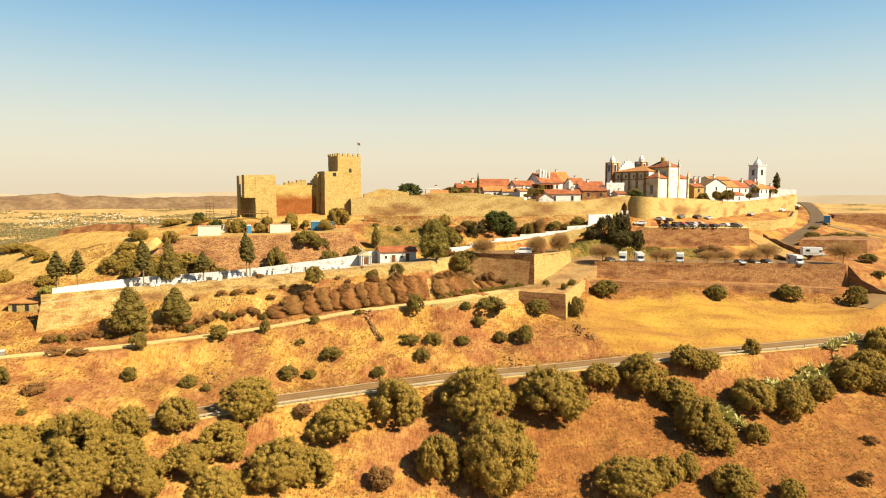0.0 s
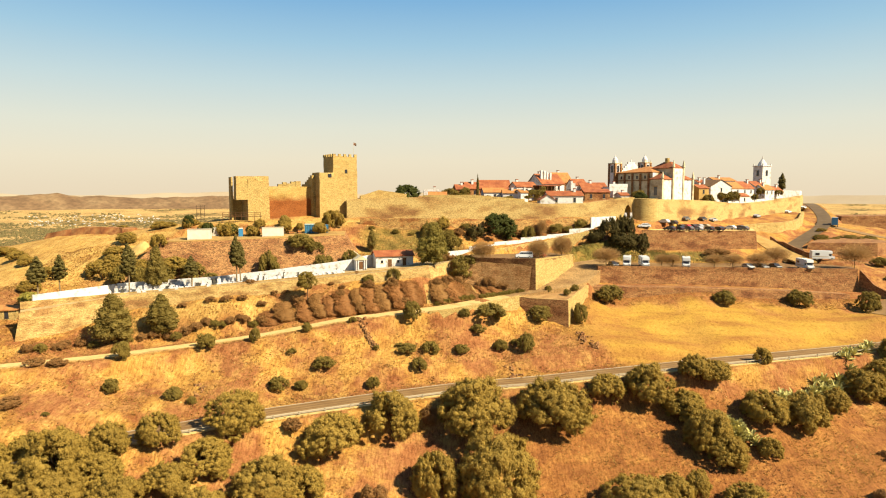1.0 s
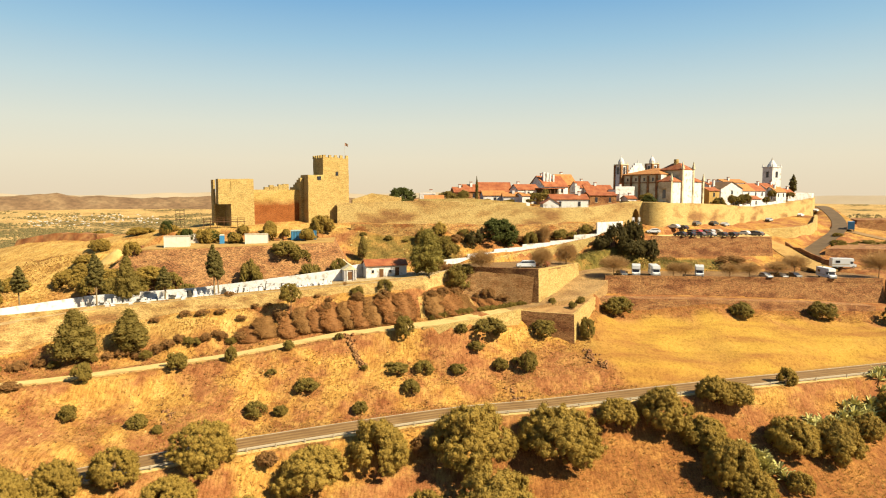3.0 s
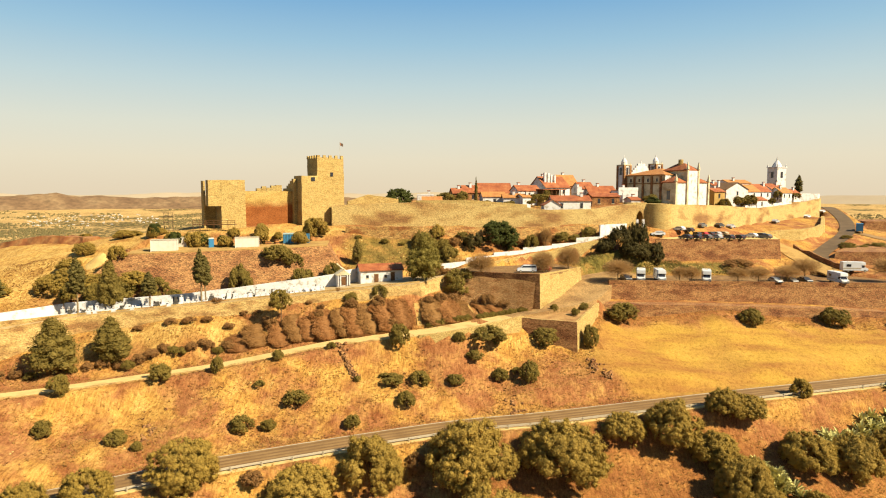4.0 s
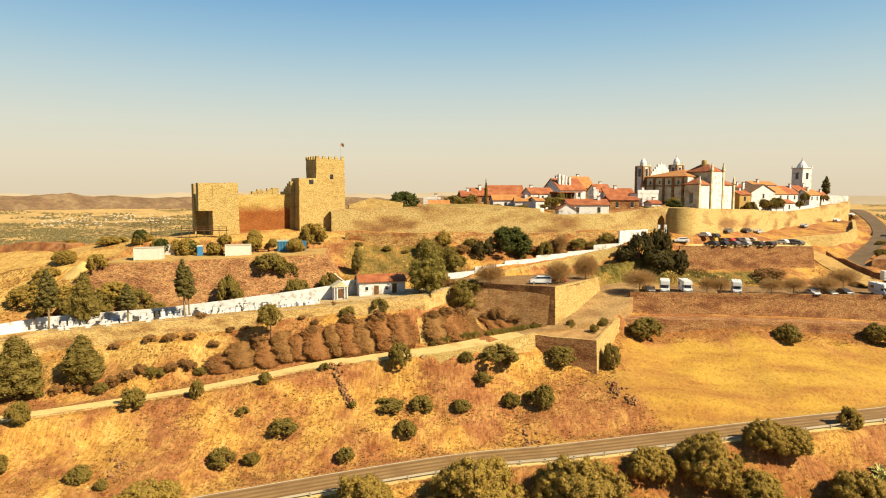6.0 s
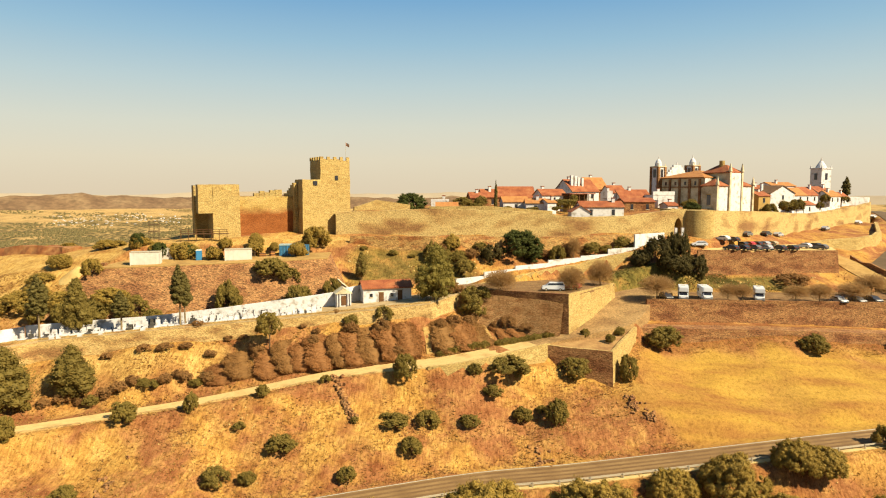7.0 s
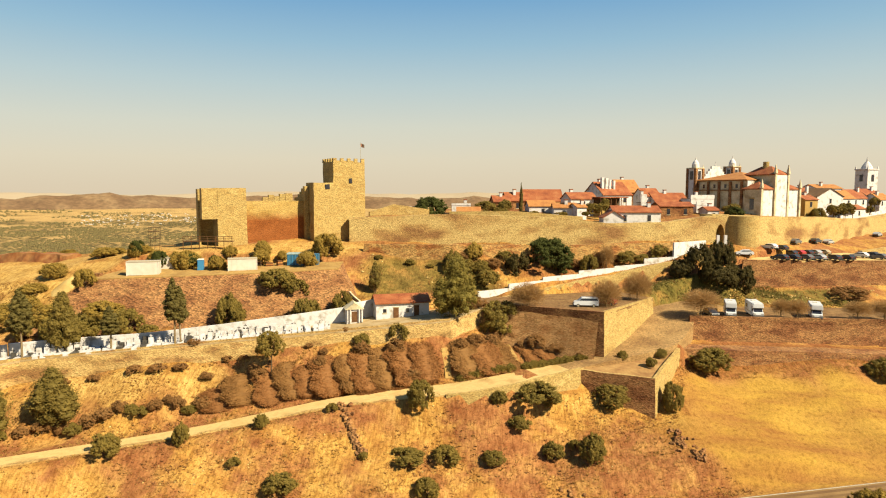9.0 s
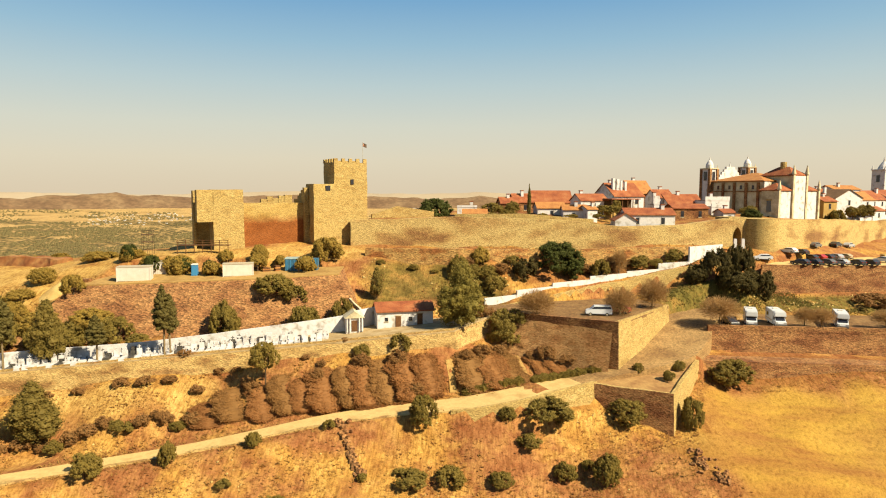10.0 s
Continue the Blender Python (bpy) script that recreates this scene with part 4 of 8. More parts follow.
def ridge(name, az0, az1, r, profile, mat, label):
    """A far hill range between two bearings (degrees from ahead, to the right positive)."""
    bm = bmesh.new()
    rows = []
    n = 160
    for i in range(n + 1):
        u = i / n
        a = radians(az0 + (az1 - az0) * u)
        rows.append([])
        top = profile(u) + 19 * noise.fractal(Vector((u * 16, r * 0.01, 0)), 0.8, 2, 6)
        wob = 130 * noise.fractal(Vector((u * 9, 3, r)), 1, 2, 4)
        for k, (rr, f) in enumerate(((r - 300 + wob, 0.0), (r - 140, 0.45), (r - 60, 0.85), (r, 1.0), (r + 60, 0.0))):
            base = float(plain(np.array([rr * math.sin(a)]), np.array([rr * math.cos(a)]))[0]) - 25
            rows[-1].append(bm.verts.new((rr * math.sin(a), rr * math.cos(a), base + (max(top, base + 1) - base) * f)))
    for p, q in zip(rows, rows[1:]):
        for k in range(4):
            bm.faces.new((p[k], q[k], q[k + 1], p[k + 1]))
    return solid(name, bm, mat, label, "hills", "", "structure", True)


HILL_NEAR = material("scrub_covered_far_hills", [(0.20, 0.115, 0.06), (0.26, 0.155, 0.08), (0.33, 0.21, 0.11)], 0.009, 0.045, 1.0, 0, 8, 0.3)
# the farther range is pale because the haze is painted into its colour
HILL_FAR = material("haze_painted_far_hills", [(0.50, 0.39, 0.27), (0.55, 0.44, 0.31)], 0.003, 0.02, 1.0, 0, 4, 0.03)
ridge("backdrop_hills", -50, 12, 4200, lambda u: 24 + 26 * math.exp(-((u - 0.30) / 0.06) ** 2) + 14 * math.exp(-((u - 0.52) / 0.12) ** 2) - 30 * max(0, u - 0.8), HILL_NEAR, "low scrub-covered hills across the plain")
ridge("backdrop_range", -60, 60, 4650, lambda u: 52 + 14 * math.exp(-((u - 0.36) / 0.06) ** 2) - 8 * u, HILL_FAR, "far range on the horizon, haze put into its pale colour")


def ribbon(line, half, lift, thick, left=None, right=None):
    bm = bmesh.new()
    rows = []
    for i, p in enumerate(line):
        t = (line[min(i + 1, len(line) - 1)] - line[max(i - 1, 0)])
        nrm = Vector((-t.y, t.x, 0)).normalized()
        reach = half[i] if hasattr(half, "__len__") else half
        a, b = (left if left is not None else reach), (right if right is not None else -reach)
        up = Vector((0, 0, lift))
        q = [p + nrm * a + up, p + nrm * b + up]
        rows.append([bm.verts.new(c) for c in (q[0], q[1], q[1] - Vector((0, 0, thick)), q[0] - Vector((0, 0, thick)))])
    for r, s in zip(rows, rows[1:]):
        for k in range(4):
            bm.faces.new((r[k], s[k], s[(k + 1) % 4], r[(k + 1) % 4]))
    bm.faces.new(rows[0][::-1])
    bm.faces.new(rows[-1])
    return bm


solid("road", ribbon(ROAD_LINE, 2.9, 0.06, 0.4), ASPHALT, "dusty grey asphalt country road", "road", "", "structure")
WHEELED = material("tyre_darkened_asphalt", [(0.23, 0.125, 0.05), (0.29, 0.165, 0.067)], 0.4, 3.0, 0.8, 0.1, 5, 0.12)
for a, b in ((2.2, 1.55), (0.85, 0.3), (-0.35, -0.85), (-1.5, -2.1)):
    solid("wheel_track", ribbon(ROAD_LINE, 0, 0.068, 0.03, a, b), WHEELED, "darkened wheel track on the asphalt road", "road marking", "", "structure")
solid("road_shoulder", ribbon(ROAD_LINE, 0, 0.03, 0.5, -2.9, -3.9), DIRT, "pale gravel shoulder under the guard rail", "road shoulder", "", "structure")
PAINT = material("worn_white_road_paint", [(0.62, 0.56, 0.46), (0.74, 0.69, 0.58)], 1.0, 8, 0.8, 0.0, 4, 0.1)
solid("road_edge_line", ribbon(ROAD_LINE, 0, 0.075, 0.05, 2.75, 2.6), PAINT, "worn white edge line on the road", "road marking", "", "structure")
solid("road_edge_line", ribbon(ROAD_LINE, 0, 0.075, 0.05, -2.6, -2.75), PAINT, "worn white edge line on the road", "road marking", "", "structure")
solid("track", ribbon(TRACK_LINE, [float(track_half(q.x)) for q in TRACK_LINE], 0.05, 0.4), DIRT, "pale dirt track below the terrace", "track", "", "structure")
SETTS = material("worn_stone_setts", [(0.34, 0.19, 0.074), (0.46, 0.275, 0.108), (0.54, 0.335, 0.136)], 0.35, 3.4, 0.95, 0.5, 7, 0.2, "stone")
solid("ramp", ribbon(RAMP_LINE, [float(np.interp(q.x, [14, 20, 27, 33], [2.5, 2.8, 3.8, 5.0])) for q in RAMP_LINE], 0.07, 3.2), SETTS, "worn paved ramp up to the parking", "ramp", "", "structure")
solid("hill_road", ribbon(HILL_ROAD, 2.7, 0.06, 0.4), ASPHALT_DARK, "worn asphalt road climbing to the town", "road", "", "structure")
solid("lot_road", ribbon(LOT_ROAD, 3.3, 0.06, 0.4), EARTH, "pale earth road climbing between the parkings", "road", "", "structure")
solid("side_road", ribbon(SIDE_ROAD, 2.8, 0.05, 0.4), ASPHALT, "grey side road below the bastion", "road", "", "structure")


# ---- terraces and retaining walls ----
def terrace(name, foot, batter, wall_mat, top_mat, label, top_label, cap=0.0, cuts=4, amp=0.1):
    poly, _ = TERRACES[name]
    tops = [float(top_of(name, x, y)) for x, y in poly]
    bm = prism(bmesh.new(), poly, foot, [z - 0.02 for z in tops], batter)
    bmesh.ops.delete(bm, geom=[f for f in bm.faces if len(f.verts) > 4 and f.calc_center_median().z < min(tops) - 1.5], context="FACES")
    rough_up(bm, cuts, amp)
    root = solid("terrace_wall", bm, wall_mat, label, "retaining wall", "", "structure", True)
    bm = prism(bmesh.new(), poly, [z - 0.3 for z in tops], [z + 0.16 for z in tops], 0.0)
    part("terrace_top", bm, top_mat, root, top_label)
    return root


terrace("parking_low", [30.4, 26.0, 26, 28, 30, 31, 31], 0.12, STONE_BROWN, PAVING, "brown schist retaining wall of the lower parking", "dusty earth parking surface")
terrace("parking_high", [35.0, 33.5, 34, 38, 38], 0.10, STONE_BROWN, DIRT, "brown rubble retaining wall of the upper parking", "dusty earth parking surface")
spur = terrace("spur", [30, 31.0, 33.5, 34, 34], 0.06, STONE_GOLD, PAVING, "pointed golden bastion of squared rubble", "earth top of the bastion")
terrace("cemetery", [23, 24.5, 28, 30, 31.5, 31.5, 32, 31, 30, 28], 0.25, BANKSTONE, CEMENT, "overgrown sloping stone wall below the cemetery", "pale cement floor of the cemetery")
terrace("works", [33.4, 33.4, 35.0, 36.4, 40, 40, 40], 0.75, PITCHED, EARTH, "sloping stone-pitched bank below the castle", "bare earth of the works yard")


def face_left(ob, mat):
    """Gives the faces that look to the west a second, darker brown material."""
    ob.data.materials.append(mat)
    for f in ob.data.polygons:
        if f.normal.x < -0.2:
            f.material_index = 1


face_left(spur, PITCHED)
bm = bmesh.new()
rows = []
for i in range(25):
    u = i / 24
    x, y = -6 + 29.2 * u, 183 - 14.9 * u
    out_ = 6.6 - 4.2 * u
    foot = min(sheet_height(x - 0.457 * out_, y - 0.89 * out_), 36.5) - 0.4
    rows.append([])
    for k in range(6):
        v = k / 5
        bump_ = 0.35 * noise.noise(Vector((x * 0.5, v * 4, 2.0))) if 0 < k < 5 else 0
        rows[-1].append(bm.verts.new((x - 0.457 * (out_ * v + bump_), y - 0.89 * (out_ * v + bump_), 37.7 + (foot - 37.7) * v)))
for p, q in zip(rows, rows[1:]):
    for k in range(5):
        bm.faces.new((p[k], p[k + 1], q[k + 1], q[k]))
bmesh.ops.solidify(bm, geom=bm.faces[:], thickness=0.5)
solid("spur_bank", bm, material("red_brown_bank_rubble", [(0.56, 0.26, 0.10), (0.76, 0.40, 0.16), (0.84, 0.48, 0.20), (0.64, 0.31, 0.12)], 0.5, 3.0, 0.95, 0.2, 7, 0.22, "stone"), "steep red-brown stony bank against the bastion", "bank", "", "structure", True)


def parapet(name, line, thick, foot, mat, label, batter=0.0, cuts=3, amp=0.12, category="wall", kind="structure"):
    bm = wall_line(bmesh.new(), line, thick, foot, batter)
    rough_up(bm, cuts, amp)
    return solid(name, bm, mat, label, category, "", kind, True)


# small bastion: two low walls round an earth floor
poly, _ = TERRACES["bastion"]
bm = prism(bmesh.new(), poly, [26.4, 22.4, 26, 28, 28], [float(top_of("bastion", x, y)) - 0.25 for x, y in poly], 0.05)
rough_up(bm, 4, 0.08)
bastion_cap = prism(bmesh.new(), poly, [float(top_of("bastion", x, y)) - 0.6 for x, y in poly], [float(top_of("bastion", x, y)) - 0.12 for x, y in poly], -0.4)
low_bastion = solid("terrace_wall", bm, STONE_GOLD, "small pointed bastion of golden rubble", "retaining wall", "", "structure", True)
# brown for the west faces: stone tone and their shade in one colour
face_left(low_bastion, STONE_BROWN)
part("bastion_floor", bastion_cap, material("reddish_trodden_earth", [(0.36, 0.18, 0.07), (0.50, 0.28, 0.105), (0.60, 0.37, 0.14)], 0.5, 2.5, 0.95, 0.4, 7, 0.18), low_bastion, "reddish trodden earth floor")
breast = parapet("bastion_parapet", [(18.75, 161.75, 30.15), (24.7, 160.05, 29.95), (30.65, 158.3, 29.85), (34.7, 165.45, 30.7), (38.7, 172.6, 31.5)], 0.55, [26.2, 24.4, 22.2, 25, 27.5], STONE_GOLD, "low rubble parapet of the small bastion", 0.06)
# the parapet's west faces carry the same shade in their brown
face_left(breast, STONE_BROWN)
# ledge below the lower parking wall
parapet("ledge_wall", [(40.2, 175.2, 30.7), (69, 177.2, 30.0), (95, 180, 28.8), (114, 182.6, 27.4)], 4.0, [27, 26.6, 25, 23.5], STONE_BROWN, "low overgrown stone ledge", 0.15, 4, 0.12)
# parapet of the lower parking
parapet("parking_parapet", [(44, 184.25, 35.25), (70, 186.3, 34.75), (95, 188.3, 34.2), (121, 190.4, 33.7)], 0.5, [34, 33.6, 33, 32.5], STONE_BROWN, "low stone parapet of the lower parking", 0.0, 4, 0.06)
parapet("parking_parapet", [(65.5, 213.95, 43.6), (85, 217.9, 43.1), (106.5, 222.15, 42.9)], 0.5, [42, 41.8, 41.6], STONE_BROWN, "low stone parapet of the upper parking", 0.0, 4, 0.06)
parapet("spur_parapet", [(-6, 182.95, 38.4), (9, 175.2, 38.5), (24, 167.5, 38.9)], 0.6, 37.0, STONE_BROWN, "low stone parapet of the bastion", 0.0, 4, 0.06)
parapet("spur_parapet", [(24, 167.5, 38.9), (31, 179, 38.3), (38.3, 190.6, 37.9)], 0.6, 36.5, STONE_GOLD, "golden stone parapet of the bastion", 0.0, 4, 0.06)
# lower garden wall at the foot of the town wall
parapet("foot_wall", [(-24.5, 198.2, 48.0), (-4.4, 197.6, 48.1), (14, 205, 47.4), (34, 210.5, 47.4), (49, 214.5, 47.6)], 1.0, [43, 43, 42.5, 42.5, 42.5], FOOTSTONE, "reddish dry-stone wall below the town wall", 0.12, 5, 0.25)

# dry-stone edge below the track
EDGE = [q for q in resample(TRACK, 4) if -100 < q.x < -6]
bm = wall_line(bmesh.new(), [(q.x + 0.4 * track_half(q.x), q.y - 1.0 * track_half(q.x) - 0.1, q.z + 0.05) for q in EDGE], 0.6, [q.z - 1.7 for q in EDGE], 0.15)
solid("track_wall", rough_up(bm, 1, 0.2), BANKSTONE, "dry-stone edge wall below the dirt track", "wall", "", "structure", True)
CORNER = [q for q in resample(TRACK, 3) if -7 < q.x < 20]
bm = wall_line(bmesh.new(), [(q.x + 0.4 * track_half(q.x), q.y - 1.0 * track_half(q.x) - 0.1, q.z + 0.2) for q in CORNER], 0.5, [q.z - 3.2 for q in CORNER], 0.08)
solid("track_wall", rough_up(bm, 2, 0.1), STONE_GOLD, "golden rubble wall holding up the track", "wall", "", "structure", True)
# golden wall that carries the white stepped wall
parapet("ramp_wall", [(3, 188.4, 36.5), (8.3, 191.9, 37.6), (24.5, 200.6, 39.9), (33.2, 204.4, 40.8), (40.6, 207.0, 42.4), (48, 208.6, 43.6), (57, 214.6, 45.0)], 1.5, [34, 35, 35.5, 35.5, 36.5, 38, 40], STONE_GOLD, "golden rubble wall below the white stepped wall", 0.1, 4, 0.2)

# ---- town wall ----
TOWN = [(-30, 208.5, 53.6), (-18, 210.5, 53.9), (-6, 212, 54.4), (8, 214, 54.0), (20, 216, 53.6), (34, 218, 52.0), (48, 221.5, 52.2), (56, 224, 53.0), (62.4, 226, 54.0)]
parapet("town_wall", TOWN, 2.0, [43.5] * len(TOWN), TOWNSTONE, "long golden rubble town wall", 0.07, 5, 0.14)
# pointed gate: masonry round an arched opening
bm = bmesh.new()
arch = [(0.9, 49.3), (1.05, 50.2), (1.45, 51.0), (2.1, 51.7), (2.75, 51.0), (3.15, 50.2), (3.3, 49.3)]
for (xa, za), (xb, zb) in [((-0.4, 43.5), (0.9, 43.5))] + list(zip(arch, arch[1:])) + [((3.3, 43.5), (4.6, 43.5))]:
    vs = [bm.verts.new((x, y, z)) for y in (0.0, 5.6) for x, z in ((xa, za), (xb, zb), (xb, 54.1), (xa, 54.1))]
    for q in ((0, 1, 2, 3), (7, 6, 5, 4), (0, 4, 5, 1), (1, 5, 6, 2), (2, 6, 7, 3), (3, 7, 4, 0)):
        bm.faces.new([vs[i] for i in q])
lintel = solid("town_gate", bm, TOWNSTONE, "golden masonry round the pointed town gate", "gate", "", "structure")
lintel.matrix_basis = pose(62.2, 226.0, 0, 0, 0, 16)
bm = bmesh.new()
cyl(bm, 70.5, 229.5, 43, 53.7, 5.0, 4.6, 28)
solid("round_tower", rough_up(bm, 3, 0.12), STONE_GOLD, "round golden tower beside the gate", "tower", "", "structure", True)
EAST = [(74.5, 227.5, 53.5), (88, 238, 53.2), (104, 254, 52.6), (118, 268.5, 51.6), (130.5, 281, 51.2), (146, 296, 51.8), (164, 313, 52.8), (181, 330, 54.2), (190, 344, 54.6)]
parapet("town_wall", EAST, 2.0, [43, 43, 42.5, 42, 42, 42.5, 43.5, 44.5, 45], TOWNSTONE, "golden rubble town wall above the parking", 0.06, 5, 0.12)
parapet("garden_wall", [(122, 279, 52.2), (132, 289.6, 52.0), (146, 303, 52.6), (158, 315, 53.2)], 0.4, 48, LIMEWASH, "low white garden wall behind the town wall", 0.0, 3, 0.05)
parapet("garden_wall", [(170, 333, 57.2), (184, 336, 56.8), (190, 345, 56.6)], 0.4, 50, LIMEWASH, "white garden wall at the end of the town", 0.0, 3, 0.05)
parapet("garden_wall", [(-6, 216, 54.9), (10, 218, 55.0), (28, 222, 53.6)], 0.5, 50, STONE_GOLD, "low rubble garden wall behind the town wall", 0.0, 3, 0.15)
# red earth cliff and dirt mound left of the castle
bm = wall_line(bmesh.new(), [(-121, 201, 43.2), (-114, 199.4, 44.5), (-107, 198.2, 45.2), (-100, 197, 45.3), (-93, 195.4, 45.0)], 4.0, [37, 38, 39, 40, 41.4], 0.45)
solid("earth_cliff", rough_up(bm, 6, 0.7, 0.7), material("red_cliff_earth", [(0.25, 0.085, 0.03), (0.36, 0.135, 0.045), (0.46, 0.22, 0.08), (0.30, 0.10, 0.035)], 0.25, 1.6, 0.95, 0.6, 8, 0.2), "broken red earth cliff on the hill", "cliff", "", "structure")


bm = bmesh.new()
rows = []
for i in range(9):
    r = 1 - i / 8
    rows.append([bm.verts.new((-80.5 + (6.2 * r + 0.3) * math.cos(a * 0.349) * (1 + 0.18 * noise.noise(Vector((a, i * 0.4, 1)))), 178.6 + (4.0 * r + 0.2) * math.sin(a * 0.349), 37.6 + 4.9 * (1 - r) ** 0.85 + 0.15 * noise.noise(Vector((a * 0.8, i, 5))))) for a in range(18)])
for p, q in zip(rows, rows[1:]):
    for k in range(18):
        bm.faces.new((p[k], p[(k + 1) % 18], q[(k + 1) % 18], q[k]))
bm.faces.new(rows[-1])
solid("earth_mound", bm, material("pale_heaped_earth", [(0.70, 0.45, 0.15), (0.86, 0.60, 0.22)], 0.5, 3.0, 0.95, 0.4, 6, 0.1), "heap of pale yellow earth on the hillside", "mound", "", "structure", True)
solid("stone_block", rough_up(boxed(-74.6, -72.9, 175.6, 177.0, 40.5, 43.6, 0.05), 2, 0.08), STONE_BROWN, "small dark stone hut at the bank's edge", "hut")


# ---- castle ----
CT, CN = Vector((0.835, 0.55)), Vector((0.55, -0.835))
CASTLE = Matrix(((CT.x, -CN.x, 0, 0), (CT.y, -CN.y, 0, 0), (0, 0, 1, 0), (0, 0, 0, 1)))


def castle_block(name, corner, w, d, z0, z1, mat, label, category, taper=0.12, amp=0.14, cuts=4):
    """A masonry mass: its near left corner, width along the front, depth behind."""
    bm = boxed(0, w, 0, d, z0, z1, taper)
    rough_up(bm, cuts, amp)
    ob = solid(name, bm, mat, label, category, "", "structure", True)
    ob.matrix_basis = Matrix.Translation((*corner, 0)) @ CASTLE
    return ob


def at(corner, u, v):
    p = Vector(corner) + CT * u - CN * v
    return (p.x, p.y)


TOWER = (-57.4, 196.0)
castle_block("castle_tower", TOWER, 6.6, 8.0, 45, 60.6, STONE_GOLD, "square golden rubble corner tower", "tower")
castle_block("castle_wall_left", at(TOWER, -3.3, 0.1), 3.4, 2.6, 53.6, 60.55, STONE_GOLD, "golden rubble wall bridging the recess beside the corner tower", "wall", 0.02, 0.1)
castle_block("castle_wall_left", at(TOWER, -3.1, 6.6), 3.2, 1.6, 45, 53.8, STONE_GOLD, "deep-set lower wall beside the corner tower", "wall", 0.02)
castle_block("castle_side_wall", at(TOWER, -3.3, 5.4), 0.5, 2.6, 45, 60.4, STONE_GOLD, "thin golden side wall behind the corner recess", "wall", 0.0, 0.04)
castle_block("castle_plinth", at(TOWER, 6.5, 1.5), 16.0, 1.3, 44.5, 47.3, STONE_GOLD, "low golden plinth along the curtain wall", "wall", 0.2)
castle_block("castle_wall", at(TOWER, 6.5, 2.6), 17.6, 2.2, 45, 57.6, STAINED, "rubble curtain wall with a large red stain", "wall", 0.05)
KEEPBASE = (-38.0, 206.0)
front_tower = castle_block("castle_front_tower", KEEPBASE, 9.4, 7.0, 45, 60.8, STONE_GOLD, "golden rubble tower in front of the keep", "tower")
part("broken_top", rough_up(boxed(0.15, 5.2, 0.15, 6.6, 60.7, 62.0, 0.08), 3, 0.15), STONE_GOLD, front_tower)
# dark block in place of the shaded hollow of the opening
part("opening", boxed(3.0, 4.1, -0.02, 0.6, 60.5, 61.6), GLASS, front_tower)
KEEP = (-34.9, 213.0)
keep = castle_block("castle_keep", KEEP, 8.6, 8.0, 46, 67.3, STONE_GOLD, "tall square golden keep with low battlements", "tower", 0.1)
for i in range(5):
    for side in range(2):
        u = 0.2 + i * 1.85
        m = boxed(u, u + 0.9, 0.15, 0.75, 67.25, 68.2, 0.03) if side == 0 else boxed(0.15, 0.75, u, u + 0.9, 67.25, 68.2, 0.03)
        part("merlon", m, STONE_GOLD, keep)
part("window", boxed(4.2, 5.0, -0.05, 0.3, 62, 63.2), GLASS, keep)
part("back_wall", boxed(0.3, 8.3, 7.3, 7.8, 67.2, 68.0), STONE_GOLD, keep)
# broken rear walls seen over the curtain
ruin = bmesh.new()
for u0, u1, zt in ((0, 1.6, 58.4), (1.6, 3.0, 59.0), (3.0, 4.4, 58.6), (4.4, 5.8, 59.2), (5.8, 7.6, 59.4)):
    box(ruin, u0, u1, 0, 1.2, 47, zt, 0.04)
rough_up(ruin, 3, 0.18)
rear = solid("castle_rear_wall", ruin, STONE_GOLD, "broken rear wall of the castle yard", "wall", "", "structure", True)
rear.matrix_basis = Matrix.Translation((*at(TOWER, 12.2, 8.5), 0)) @ CASTLE
ruin = bmesh.new()
for v0, v1, zt in ((0.0, 1.6, 61.2), (1.6, 3.2, 60.6), (3.2, 4.6, 59.8), (4.6, 6.2, 59.2), (6.2, 9.0, 58.4)):
    box(ruin, 0, 1.0, v0, v1, 46, zt, 0.03)
rough_up(ruin, 3, 0.14)
yard_wall = solid("castle_yard_wall", ruin, STONE_GOLD, "stepped ruined wall between the tower and the castle yard", "wall", "", "structure", True)
yard_wall.matrix_basis = Matrix.Translation((*at(KEEPBASE, -1.0, 3.6), 0)) @ CASTLE
# sloping wall that climbs from the town wall to the keep
bm = wall_line(bmesh.new(), [(-27.0, 219.5, 54.6), (-21, 222, 56.6), (-12, 225, 55.2)], 1.2, 50)
solid("castle_slope_wall", rough_up(bm, 3, 0.15), STONE_GOLD, "sloping rubble wall beside the keep", "wall", "", "structure", True)
pole = thing("flagpole", "thin steel flagpole with a drooping flag on the keep", "flag", "", "", pose(*at(KEEP, 8.0, 1.5), 67.2))
part("pole", cyl(bmesh.new(), 0, 0, 0, 5.2, 0.05, 0.03, 8), GALV, pole)
bm = bmesh.new()
rows = [[bm.verts.new((0.05 + 0.32 * i, 0.12 * math.sin(i * 1.7), z - 0.12 * i)) for z in (5.0, 4.6, 4.1)] for i in range(4)]
for a, b in zip(rows, rows[1:]):
    for k in range(2):
        bm.faces.new((a[k], b[k], b[k + 1], a[k + 1]))
bmesh.ops.solidify(bm, geom=bm.faces[:], thickness=0.02)
part("flag", bm, material("faded_red_flag", [(0.75, 0.30, 0.20), (0.85, 0.66, 0.45)], 1.5, 8, 0.9, 0), pole, "faded red and ochre cloth")

# ---- church ----
CH_D, CH_B = Vector((0.86, 0.51)), Vector((-0.51, 0.86))
CHURCH = Matrix(((CH_D.x, CH_B.x, 0, 83.2), (CH_D.y, CH_B.y, 0, 249.0), (0, 0, 1, 0), (0, 0, 0, 1)))
